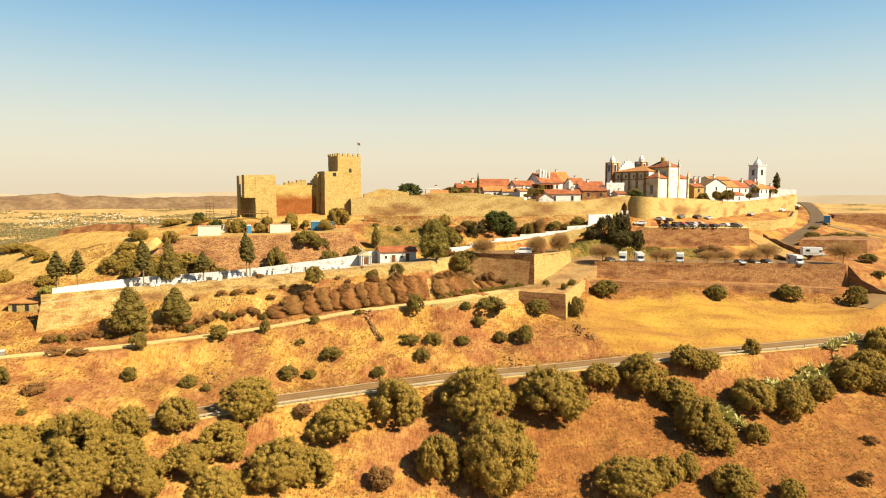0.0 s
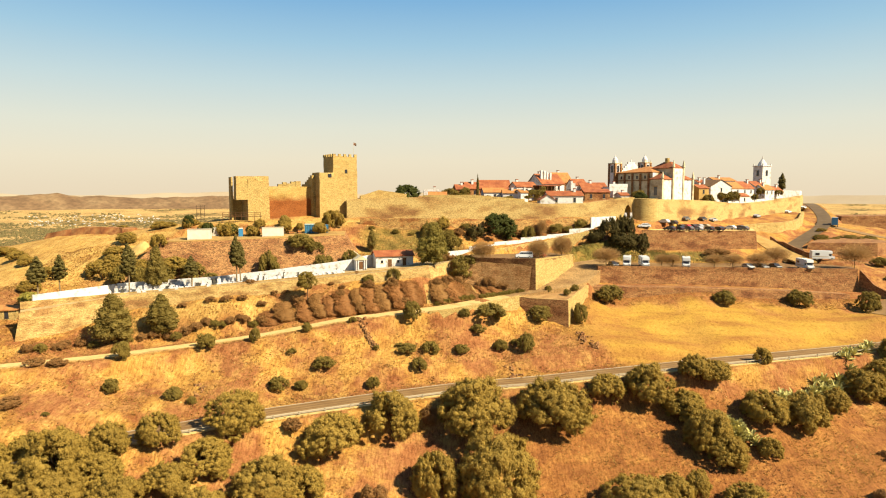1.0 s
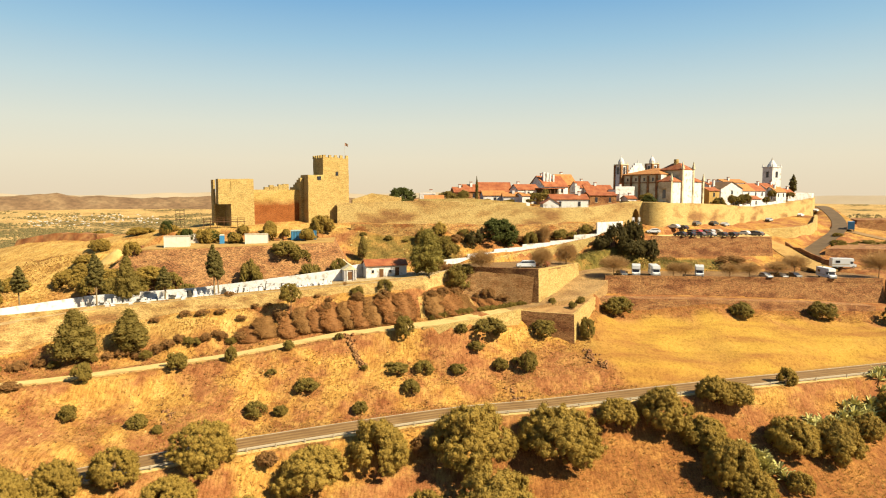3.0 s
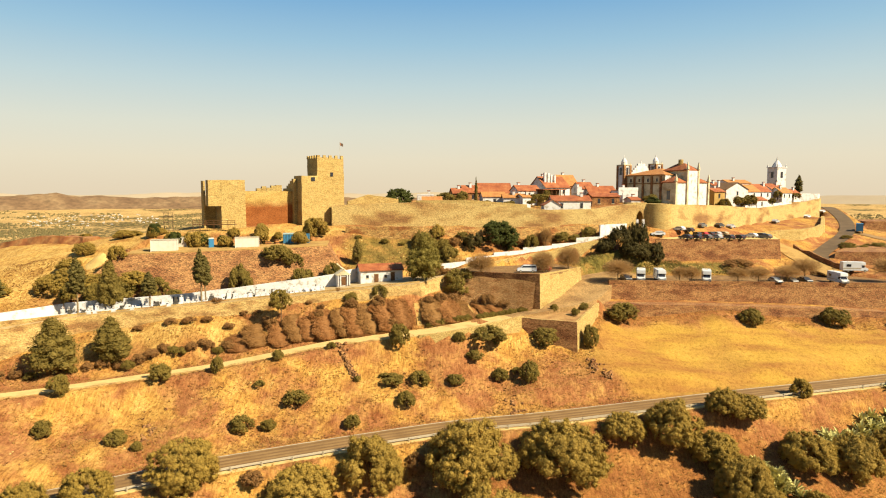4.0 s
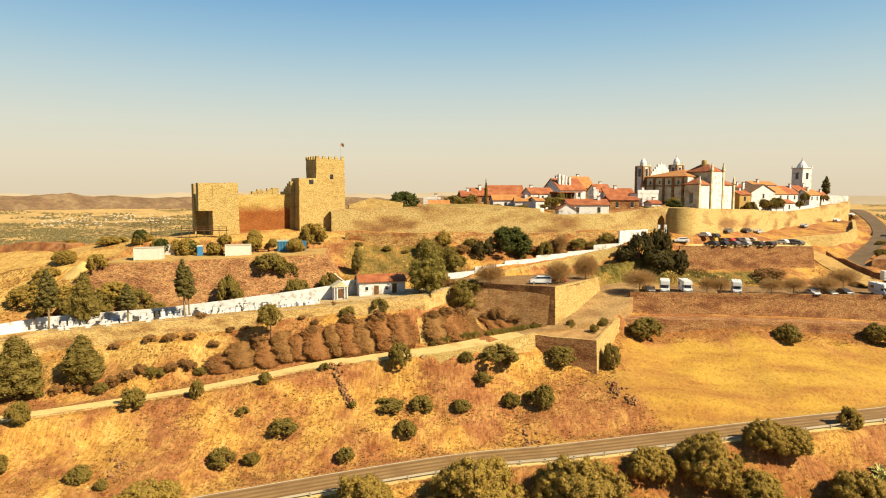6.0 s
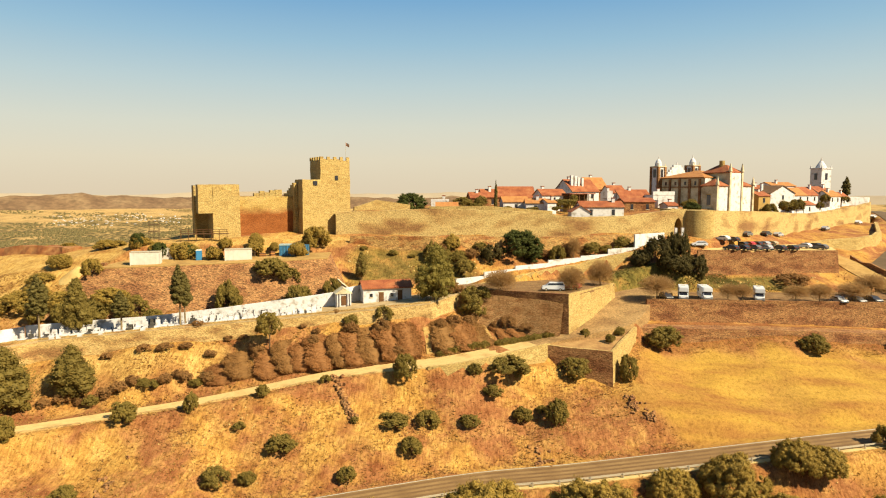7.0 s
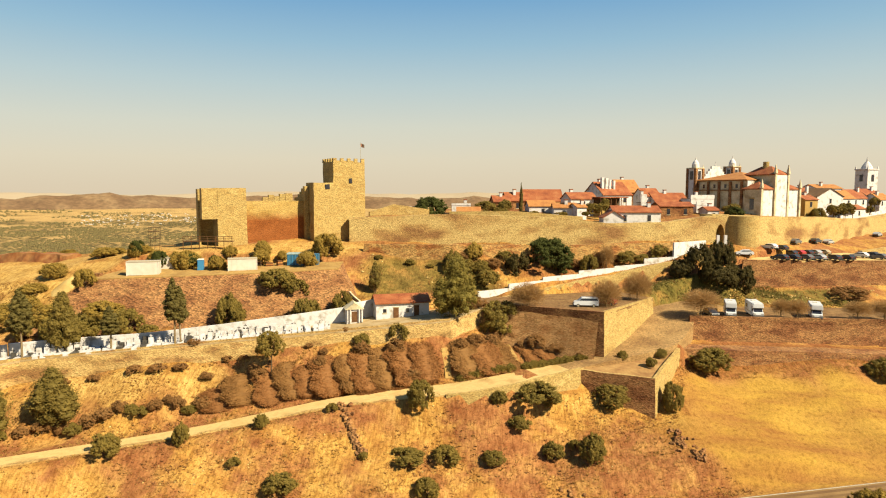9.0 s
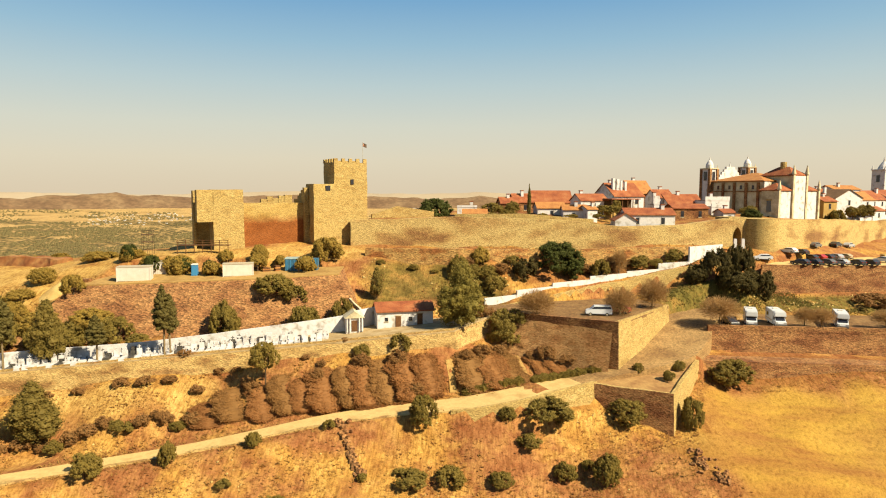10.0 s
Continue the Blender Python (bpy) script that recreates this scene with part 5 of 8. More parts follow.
church = thing("church", "old parish church with white apse, grey nave and two bell towers", "church", "", "", CHURCH)
GZ0 = 50.0


def hip(bm, x0, x1, y0, y1, z, rise, over=0.3, ridge_in=None):
    """A hipped tile roof with a little thickness."""
    x0, x1, y0, y1 = x0 - over, x1 + over, y0 - over, y1 + over
    r = min(x1 - x0, y1 - y0) / 2 if ridge_in is None else ridge_in
    if x1 - x0 >= y1 - y0:
        ra, rb = (x0 + r, (y0 + y1) / 2), (x1 - r, (y0 + y1) / 2)
    else:
        ra, rb = ((x0 + x1) / 2, y0 + r), ((x0 + x1) / 2, y1 - r)
    lo = [bm.verts.new((x, y, z - 0.15)) for x, y in ((x0, y0), (x1, y0), (x1, y1), (x0, y1))]
    ed = [bm.verts.new((x, y, z + 0.1)) for x, y in ((x0, y0), (x1, y0), (x1, y1), (x0, y1))]
    a, b = bm.verts.new((*ra, z + rise)), bm.verts.new((*rb, z + rise))
    for i in range(4):
        bm.faces.new((lo[i], lo[(i + 1) % 4], ed[(i + 1) % 4], ed[i]))
    bm.faces.new(lo[::-1])
    if x1 - x0 >= y1 - y0:
        for f in ((ed[0], ed[1], b, a), (ed[1], ed[2], b), (ed[2], ed[3], a, b), (ed[3], ed[0], a)):
            bm.faces.new(f)
    else:
        for f in ((ed[0], ed[1], a), (ed[1], ed[2], b, a), (ed[2], ed[3], b), (ed[3], ed[0], a, b)):
            bm.faces.new(f)
    return bm


part("apse", boxed(0, 17.6, 0, 5.2, GZ0, 60.9), LIMEWASH, church, "white limewashed apse")
# thin grey facing on the west sides of the white apse and chancel
part("apse_side", boxed(-0.12, 0.0, 0.3, 5.2, GZ0, 60.8), STONE_GREY, church, "grey side wall of the apse")
part("chancel", boxed(6.0, 11.8, -0.25, 9.0, GZ0, 65.2), LIMEWASH, church, "tall white chancel")
part("chancel_side", boxed(5.86, 6.0, 0.1, 9.0, 60.9, 65.1), STONE_GREY, church)
part("apse_roof", hip(bmesh.new(), 0, 6, 0, 6.0, 60.9, 2.2), TILES, church)
part("apse_roof", hip(bmesh.new(), 11.8, 17.6, 0, 6.0, 60.9, 2.0), TILES, church)
part("chancel_roof", hip(bmesh.new(), 5.6, 12.2, 0, 10.0, 65.2, 2.6), TILES, church)
part("lantern", cyl(bmesh.new(), 8.9, 5.2, 66.2, 69.2, 0.95, 0.85, 12), STONE_GOLD, church)
for x, zt in ((0.1, 60.9), (6.0, 65.2), (11.8, 65.2), (17.5, 60.9)):
    pil = part("pilaster", boxed(x - 0.36, x + 0.36, -0.5, 0.2, GZ0, zt + 0.3), STONE_GREY, church)
    part("pinnacle", cyl(bmesh.new(), x, -0.25, zt + 0.3, zt + 2.9, 0.62, 0.10, 8), STONE_GREY, pil)
nave = part("nave", boxed(0.6, 17.0, 5.2, 23.5, GZ0, 63.4), STONE_GREY, church, "weathered grey nave wall with pilasters")
part("nave_end", boxed(0.7, 3.2, 5.0, 5.2, 60.9, 63.4), LIMEWASH, church)
for k in range(5):
    part("buttress", boxed(0.2, 0.6, 6.4 + k * 4.1, 7.2 + k * 4.1, GZ0, 63.2), STONE_BROWN, nave)
for k in range(4):
    part("window", boxed(0.55, 0.62, 8.3 + k * 4.1, 9.1 + k * 4.1, 61.2, 62.4), GLASS, nave)
part("cornice", boxed(0.3, 17.3, 5.3, 23.5, 63.4, 63.7), STONE_BROWN, nave)
part("string_course", boxed(0.35, 0.62, 5.4, 23.4, 60.4, 60.75), STONE_BROWN, nave)
part("nave_roof", hip(bmesh.new(), 0.4, 17.2, 5.2, 23.6, 63.7, 2.6, 0.3), TILES_OLD, church)
part("window", boxed(-0.2, -0.1, 2.0, 3.4, 54.8, 58.0), GLASS, church)
part("window_arch", boxed(-0.18, -0.1, 1.75, 3.65, 58.0, 58.4), STONE_GOLD, church)
part("window", boxed(-0.2, -0.1, 2.3, 3.0, 52.6, 53.6), GLASS, church)
for x, zt in ((1.2, 67.6), (18.6, 68.4)):
    tw = part("bell_tower", boxed(x - 1.7, x + 1.7, 23.5, 26.9, GZ0, zt), LIMEWASH, church, "white bell tower with dark stone corners")
    for cx in (x - 1.55, x + 1.55):
        for cy in (23.6, 26.8):
            part("corner_stone", boxed(cx - 0.42, cx + 0.42, cy - 0.42, cy + 0.42, GZ0, zt + 0.05), STONE_BROWN, tw)
    # dark panels give the bell openings their inner shade by colour
    part("bell_opening_panel", boxed(x - 0.6, x + 0.6, 23.42, 23.55, zt - 3.6, zt - 0.8), GLASS, tw)
    part("bell_opening_panel", boxed(x - 1.78, x - 1.66, 24.6, 25.8, zt - 3.6, zt - 0.8), GLASS, tw)
    part("cornice", boxed(x - 2.0, x + 2.0, 23.2, 27.2, zt, zt + 0.3), STONE_GREY, tw)
    bm = bmesh.new()
    for z0, z1, r0, r1 in ((zt + 0.3, zt + 1.4, 1.2, 1.15), (zt + 1.4, zt + 2.3, 1.15, 0.75), (zt + 2.3, zt + 2.9, 0.75, 0.25), (zt + 2.9, zt + 3.9, 0.22, 0.05)):
        cyl(bm, x, 25.2, z0, z1, r0, r1, 12)
    part("dome", bm, LIMEWASH, tw, "", True)
    for cx in (x - 1.7, x + 1.7):
        part("pinnacle", cyl(bmesh.new(), cx, 23.6, zt + 0.3, zt + 1.3, 0.22, 0.03, 6), STONE_GREY, tw)
bm = bmesh.new()
for k in range(6):
    box(bm, 3.2 + k * 0.95, 16.6 - k * 0.95, 24.4, 25.1, 63.4 + k * 0.85, 64.25 + k * 0.85)
cyl(bm, 9.9, 24.75, 68.5, 70.0, 0.25, 0.05, 8)
part("gable", bm, LIMEWASH, church, "stepped white gable")

# ---- white bell tower at the far end of the town ----
bt = thing("white_tower", "white square clock tower with a pointed cap", "tower", "", "", pose(181.4, 371, 0, 0, 0, 22))
part("shaft", boxed(-3.2, 3.2, -3.2, 3.2, 50, 70.6), LIMEWASH, bt)
# the two openings are dark panels, the shade inside them painted
part("opening", boxed(-0.8, 0.8, -3.3, -3.15, 65.2, 68.4), GLASS, bt)
part("opening", boxed(-3.3, -3.15, -0.8, 0.8, 65.2, 68.4), GLASS, bt)
part("cornice", boxed(-3.5, 3.5, -3.5, 3.5, 70.6, 71.1), LIMEWASH, bt)
for x in (-3.1, 3.1):
    for y in (-3.1, 3.1):
        part("pinnacle", cyl(bmesh.new(), x, y, 71.1, 72.6, 0.4, 0.08, 8), LIMEWASH, bt)
bm = bmesh.new()
for z0, z1, r0, r1 in ((71.1, 72.4, 2.6, 2.1), (72.4, 74.6, 2.1, 0.6), (74.6, 76.6, 0.5, 0.06)):
    cyl(bm, 0, 0, z0, z1, r0, r1, 12)
part("cap", bm, LIMEWASH, bt)

# ---- houses ----
OCHRE = material("ochre_render", [(0.60, 0.36, 0.10), (0.68, 0.44, 0.15)], 0.6, 4, 0.9, 0.1, 4, 0.06)
# darker copy of the old tiles, with the roof's shade in the colour
DARK_TILES = material("shade_painted_old_roof_tiles", [(0.22, 0.12, 0.06), (0.30, 0.17, 0.08)], 0.6, 4, 0.9, 0.5, 4, 0.15)
ROOFS = {"T": TILES, "O": TILES_OLD, "B": DARK_TILES}
WALLS = {"W": LIMEWASH, "S": STONE_BROWN, "Y": OCHRE}
WORDS = {"W": "white limewashed", "S": "brown stone", "Y": "ochre rendered"}
# centre x, front y, eave z, width, depth, roof rise, roof kind, roof, wall, windows
HOUSES = [
    (-19.6, 231, 55.4, 7.0, 5, 0.5, 'f', 'O', 'W', 0, 8),
    (-3.5, 226, 56.3, 5.0, 5, 0.5, 'f', 'O', 'W', 0, 4),
    (-1.3, 219, 54.9, 5.8, 4, 1.0, 'g', 'O', 'S', 0, 2),
    (7.8, 244, 57.0, 4.7, 7, 1.7, 'g', 'T', 'S', 0, 10),
    (12.7, 250, 57.3, 6.7, 7, 2.4, 'g', 'T', 'S', 1, 14),
    (20.9, 256, 57.1, 12.1, 9, 3.5, 'g', 'T', 'Y', 2, 6),
    (19.1, 238, 55.9, 7.7, 6, 1.5, 'g', 'O', 'W', 1, 8),
    (24.5, 232, 55.6, 5.8, 6, 1.2, 'g', 'O', 'W', 1, 0),
    (28.9, 230, 55.8, 2.8, 5, 0.9, 'g', 'O', 'W', 0, 20),
    (31.8, 246, 57.9, 8.3, 7, 1.8, 'g', 'T', 'W', 1, 18),
    (42.7, 252, 59.1, 10.1, 11, 3.8, 'g', 'T', 'W', 2, 24),
    (50.0, 268, 60.0, 7.5, 9, 3.9, 'g', 'O', 'S', 0, 20),
    (49.1, 246, 56.8, 1.5, 4, 2.5, 'f', 'O', 'W', 0, 10),
    (54.5, 258, 58.7, 5.6, 7, 2.3, 'g', 'T', 'W', 1, 16),
    (42.0, 223, 54.7, 12.0, 7, 1.5, 'g', 'T', 'W', 2, 3),
    (35.8, 222, 53.4, 5.1, 5, 1.6, 's', 'T', 'W', 0, 3),
    (59.9, 256, 57.0, 10.7, 8, 2.6, 'g', 'T', 'W', 1, 12),
    (56.8, 240, 55.9, 9.5, 7, 1.1, 'g', 'T', 'S', 2, 6),
    (67.7, 252, 57.9, 7.4, 6, 1.2, 'f', 'O', 'W', 1, 12),
    (65.5, 246, 56.2, 3.0, 5, 1.0, 'f', 'O', 'W', 1, 12),
    (66.9, 240, 54.8, 3.4, 5, 0.9, 'g', 'T', 'W', 1, 12),
    (107.0, 268, 57.6, 5.0, 7, 1.4, 'g', 'T', 'Y', 1, 20),
    (120.9, 284, 58.5, 11.3, 9, 2.8, 's', 'B', 'W', 1, 20),
    (134.5, 298, 57.8, 7.2, 8, 2.8, 'g', 'O', 'W', 1, 26),
    (143.9, 308, 57.8, 8.3, 8, 3.2, 'g', 'T', 'W', 2, 26),
    (134.1, 290, 54.2, 6.9, 6, 1.3, 'g', 'T', 'W', 1, 30),
    (117.4, 292, 59.4, 5.0, 8, 2.1, 'g', 'T', 'W', 0, 20),
    (157.4, 322, 58.6, 9.2, 9, 2.8, 'g', 'T', 'W', 1, 28),
    (159.3, 318, 57.3, 7.5, 7, 2.3, 'g', 'O', 'W', 2, 30),
    (169.9, 330, 56.5, 7.9, 7, 2.4, 'g', 'T', 'W', 1, 30),
    (134.9, 312, 61.5, 12.3, 8, 1.5, 'g', 'O', 'W', 0, 20),
]


def house(x, y, eave, w, d, rise, kind, roof, wall, windows, turn, seed):
    rng = random.Random(seed)
    base = 49.5
    ob = thing("house", f"{WORDS[wall]} village house with {'a flat roof' if kind == 'f' else 'a terracotta tile roof'}", "house", "village houses", "", pose(x, y, 0, 0, 0, turn))
    h = w / 2
    body = bmesh.new()
    box(body, -h, h, 0, d, base, eave)
    if kind == "g":
        for sx in (-h, h - 0.25):
            vs = [body.verts.new((sx + dx, yy, zz)) for dx in (0, 0.25) for yy, zz in ((0, eave), (d, eave), (d / 2, eave + rise))]
            for f in ((0, 1, 2), (5, 4, 3), (0, 2, 5, 3), (1, 4, 5, 2)):
                body.faces.new([vs[i] for i in f])
    if kind == "s":
        for sy in (0, d - 0.25):
            vs = [body.verts.new((xx, sy + dy, zz)) for dy in (0, 0.25) for xx, zz in ((-h, eave), (h, eave), (0, eave + rise))]
            for f in ((0, 1, 2), (5, 4, 3), (0, 2, 5, 3), (1, 4, 5, 2)):
                body.faces.new([vs[i] for i in f])
    part("wall", body, WALLS[wall], ob)
    rf = bmesh.new()
    o, t = 0.3, 0.18
    if kind == "f":
        part("parapet", boxed(-h - 0.08, h + 0.08, -0.08, 0.25, eave, eave + max(rise, 0.4)), WALLS[wall], ob)
        box(rf, -h, h, 0.25, d, eave, eave + 0.15)
    else:
        prof = [(-o, eave - o * rise / (d / 2)), (d / 2, eave + rise), (d + o, eave - o * rise / (d / 2))] if kind == "g" else [(-h - o, eave - o * rise / h), (0, eave + rise), (h + o, eave - o * rise / h)]
        ends = (-h - o, h + o) if kind == "g" else (-o, d + o)
        rows = []
        for e in ends:
            pts = [(e, a, b) if kind == "g" else (a, e, b) for a, b in prof]
            rows.append([rf.verts.new(p) for p in pts] + [rf.verts.new((p[0], p[1], p[2] + t)) for p in pts])
        a, b = rows
        for i, j in ((0, 1), (1, 2)):
            rf.faces.new((a[i], a[j], b[j], b[i]))
            rf.faces.new((a[i + 3], b[i + 3], b[j + 3], a[j + 3]))
        for i in (0, 2):
            rf.faces.new((a[i], b[i], b[i + 3], a[i + 3]))
        for r in rows:
            rf.faces.new((r[0], r[1], r[4], r[3]))
            rf.faces.new((r[1], r[2], r[5], r[4]))
    part("roof", rf, ROOFS[roof] if kind != "f" else PAVING, ob)
    for k in range(windows):
        wx = (k + 0.5) / windows * w - h + rng.uniform(-0.2, 0.2)
        win = part("window", boxed(wx - 0.42, wx + 0.42, -0.06, 0.1, eave - 2.3, eave - 0.7), GLASS, ob)
        part("window_frame", boxed(wx - 0.55, wx + 0.55, -0.09, 0.05, eave - 2.45, eave - 2.3), STONE_GREY, win)
    if rng.random() < 0.75:
        cx, cy = rng.uniform(-h * 0.7, h * 0.7), d * rng.uniform(0.3, 0.7)
        ch = part("chimney", boxed(cx - 0.4, cx + 0.4, cy - 0.4, cy + 0.4, eave, eave + rise + 0.9), LIMEWASH, ob, "white chimney")
        part("chimney_cap", boxed(cx - 0.5, cx + 0.5, cy - 0.5, cy + 0.5, eave + rise + 0.9, eave + rise + 1.1), TILES, ch)
    return ob


for i, r in enumerate(HOUSES):
    house(*r, i)

# covered terrace and stacked white chimneys of the large house
porch = thing("covered_terrace", "timber covered terrace on an ochre plinth", "terrace", "", "", pose(36.2, 243.6, 0, 0, 0, 24))
part("plinth", boxed(0, 9, 0, 3.6, 50, 54.6), OCHRE, porch)
part("back_wall", boxed(0, 9, 3.4, 3.8, 54.6, 58.4), BARK, porch)
part("roof", boxed(-0.3, 9.3, -0.4, 4.0, 58.2, 58.5), TILES, porch)
for k in range(6):
    part("post", boxed(k * 1.75, k * 1.75 + 0.2, 0, 0.2, 54.6, 58.2), WOOD, porch)
part("rail", boxed(0, 9, 0.02, 0.12, 55.5, 55.65), WOOD, porch)
stack = thing("chimney_stack", "cluster of white chimneys on the large roof", "chimney", "", "", pose(36.5, 252, 0, 0, 0, 20))
for x0, x1, z1 in ((1.6, 2.4, 64.3), (2.9, 3.8, 64.1), (4.2, 4.8, 63.6), (5.6, 6.2, 63.4)):
    part("chimney", boxed(x0, x1, 0, 1.0, 60, z1), LIMEWASH, stack)


# ---- cemetery ----
def cem_z(x, y):
    return float(top_of("cemetery", x, y)) + 0.16


bm = wall_line(bmesh.new(), [(-86.6, 140.2, 34.0), (-76.4, 155.0, 34.2)], 0.4, 31.0)
solid("cemetery_wall", rough_up(bm, 2, 0.05), LIMEWASH, "white limewashed cemetery wall", "wall", "", "structure")
bm = wall_line(bmesh.new(), [(-76.4, 155.2, 34.3), (-67.9, 158.4, 34.6), (-55.0, 161.2, 35.2), (-44, 164.2, 36.2), (-33.0, 166.9, 37.4), (-22.7, 170.6, 38.5)], 0.4, [31, 31.2, 32, 33, 34, 35])
solid("cemetery_wall", rough_up(bm, 4, 0.05), LIMEWASH, "white limewashed cemetery wall with stains", "wall", "", "structure")
bm = wall_line(bmesh.new(), [(-22.0, 171.2, 39.0), (-18.2, 175.4, 39.2)], 0.4, 35)
solid("cemetery_wall", rough_up(bm, 2, 0.03), LIMEWASH, "white wall beside the chapel", "wall", "", "structure")
bm = wall_line(bmesh.new(), [(-87.3, 137.2, 33.0), (-72, 152.2, 32.75), (-60, 154.8, 33.45), (-47.6, 157.4, 34.35), (-34, 160, 35.3), (-21.6, 162.4, 36.15), (-12, 164.6, 36.8), (-3, 166.8, 37.4)], 0.35, 31.5)
solid("cemetery_kerb", rough_up(bm, 4, 0.06), BANKSTONE, "low stone kerb along the cemetery edge", "wall", "", "structure")
MARBLE = material("white_grave_marble", [(0.40, 0.36, 0.28), (0.72, 0.68, 0.59), (0.82, 0.79, 0.71)], 0.9, 6, 0.5, 0.05, 4, 0.06, gain=1.0)
GRANITE = material("dark_grave_granite", [(0.07, 0.065, 0.06), (0.16, 0.14, 0.12)], 1.5, 10, 0.35, 0.05, 4, 0.15)


def grave(x, y, turn, dark, tall, cross, seed):
    m = GRANITE if dark else MARBLE
    ob = thing("grave", ("dark granite" if dark else "white marble") + " grave with a headstone" + (" and cross" if cross else ""), "grave", "cemetery graves", "", pose(x, y, cem_z(x, y), 0, 0, turn))
    part("slab", boxed(-0.45, 0.45, -1.0, 1.0, -0.15, 0.4, 0.04), m, ob)
    part("headstone", boxed(-0.42, 0.42, 0.8, 1.0, 0.35, tall, 0.03), m, ob)
    if cross:
        bm = bmesh.new()
        box(bm, -0.06, 0.06, 0.84, 0.96, tall - 0.05, tall + 0.55)
        box(bm, -0.28, 0.28, 0.85, 0.95, tall + 0.26, tall + 0.36)
        part("cross", bm, m, ob)
    else:
        part("vase", cyl(bmesh.new(), 0.2, 0.3, 0.4, 0.65, 0.09, 0.12, 8), GRANITE, ob)
    return ob


rg = random.Random(5)
for row in range(3):
    for k in range(44):
        u = (k + 0.5 * (row % 2)) / 44
        x = -75 + 51 * u
        lo = np.interp(x, [-76, -72, -47.6, -21.6], [150.5, 152.8, 158.0, 163.2])
        hi = np.interp(x, [-76, -67.9, -55, -33, -22.7], [154.0, 157.3, 160.2, 166.2, 169.6])
        if rg.random() < 0.1:
            continue
        y = lo + (hi - lo) * (0.16 + 0.34 * row) + rg.uniform(-0.2, 0.2)
        # the dark share also stands in for the shaded gaps between graves
        grave(x + rg.uniform(-0.2, 0.2), y, 14 + rg.uniform(-3, 3), rg.random() < 0.13, rg.uniform(0.7, 1.45), rg.random() < 0.5, k)

# chapel house
chapel = thing("chapel_house", "long white cemetery house with a terracotta roof", "house", "", "", pose(-16.9, 171.0, 0, 0, 0, 17.5))
part("wall", boxed(0, 10.0, 0, 5.0, 34.5, 39.2), LIMEWASH, chapel)
bm = bmesh.new()
rows = [[bm.verts.new((x, y, z)) for y, z in ((-0.35, 39.05), (2.5, 40.35), (5.35, 39.05), (-0.35, 39.25), (2.5, 40.55), (5.35, 39.25))] for x in (-0.3, 10.3)]
a, b = rows
for i, j in ((0, 1), (1, 2)):
    bm.faces.new((a[i], a[j], b[j], b[i]))
    bm.faces.new((a[i + 3], b[i + 3], b[j + 3], a[j + 3]))
    for r in rows:
        bm.faces.new((r[i], r[j], r[j + 3], r[i + 3]))
for i in (0, 2):
    bm.faces.new((a[i], b[i], b[i + 3], a[i + 3]))
part("roof", bm, TILES, chapel)
bm = bmesh.new()
for sx in (0.0, 9.8):
    vs = [bm.verts.new((sx + dx, y, z)) for dx in (0, 0.2) for y, z in ((0, 39.2), (5, 39.2), (2.5, 40.35))]
    for f in ((0, 1, 2), (5, 4, 3), (0, 2, 5, 3), (1, 4, 5, 2)):
        bm.faces.new([vs[i] for i in f])
part("gable", bm, LIMEWASH, chapel)
for x0, x1, z0, z1, mat in ((3.2, 4.2, 36.2, 38.3, WOOD), (7.1, 8.1, 36.5, 38.6, WOOD)):
    d = part("door", boxed(x0, x1, -0.06, 0.1, z0, z1), mat, chapel, "brown wooden door")
    part("door_frame", boxed(x0 - 0.12, x1 + 0.12, -0.04, 0.08, z1, z1 + 0.14), STONE_GREY, d)
for x0 in (1.3, 5.6):
    w = part("window", boxed(x0, x0 + 0.6, -0.05, 0.1, 37.4, 38.1), GLASS, chapel)
    part("window_sill", boxed(x0 - 0.1, x0 + 0.7, -0.14, 0.05, 37.3, 37.4), STONE_GREY, w)
shrine = thing("mortuary_chapel", "small white gabled mortuary chapel with a dark door", "chapel", "", "", pose(-21.9, 168.2, 0, 0, 0, 17.5))
part("wall", boxed(0, 3.0, 0, 2.8, 35, 38.6), LIMEWASH, shrine)
bm = bmesh.new()
vs = [bm.verts.new((x, y, z)) for y in (-0.25, 3.2) for x, z in ((-0.25, 38.5), (3.25, 38.5), (1.5, 39.7))]
for f in ((0, 1, 2), (5, 4, 3), (0, 2, 5, 3), (1, 4, 5, 2), (0, 3, 4, 1)):
    bm.faces.new([vs[i] for i in f])
part("pediment", bm, STONE_GREY, shrine, "grey-edged pediment")
part("door", boxed(1.0, 2.0, -0.06, 0.1, 36.2, 38.1), WOOD, shrine)
for x in (0.2, 0.7, 2.3, 2.8):
    part("column", cyl(bmesh.new(), x, -0.2, 36.2, 38.5, 0.14, 0.12, 8), LIMEWASH, shrine)

# low walls: up the slope by the yard, and the stepped white wall to the gate
line = [(x, y, floor_z(x, y) + 0.55) for x, y in ((-19.8, 175.6), (-21.3, 178.2), (-22.9, 180.4), (-25, 183.4), (-26.6, 185.6))]
bm = wall_line(bmesh.new(), line, 0.35, [q[2] - 1.2 for q in line])
solid("slope_wall", rough_up(bm, 3, 0.05), STONE_GREY, "low pale wall climbing beside the yard", "wall", "", "structure")
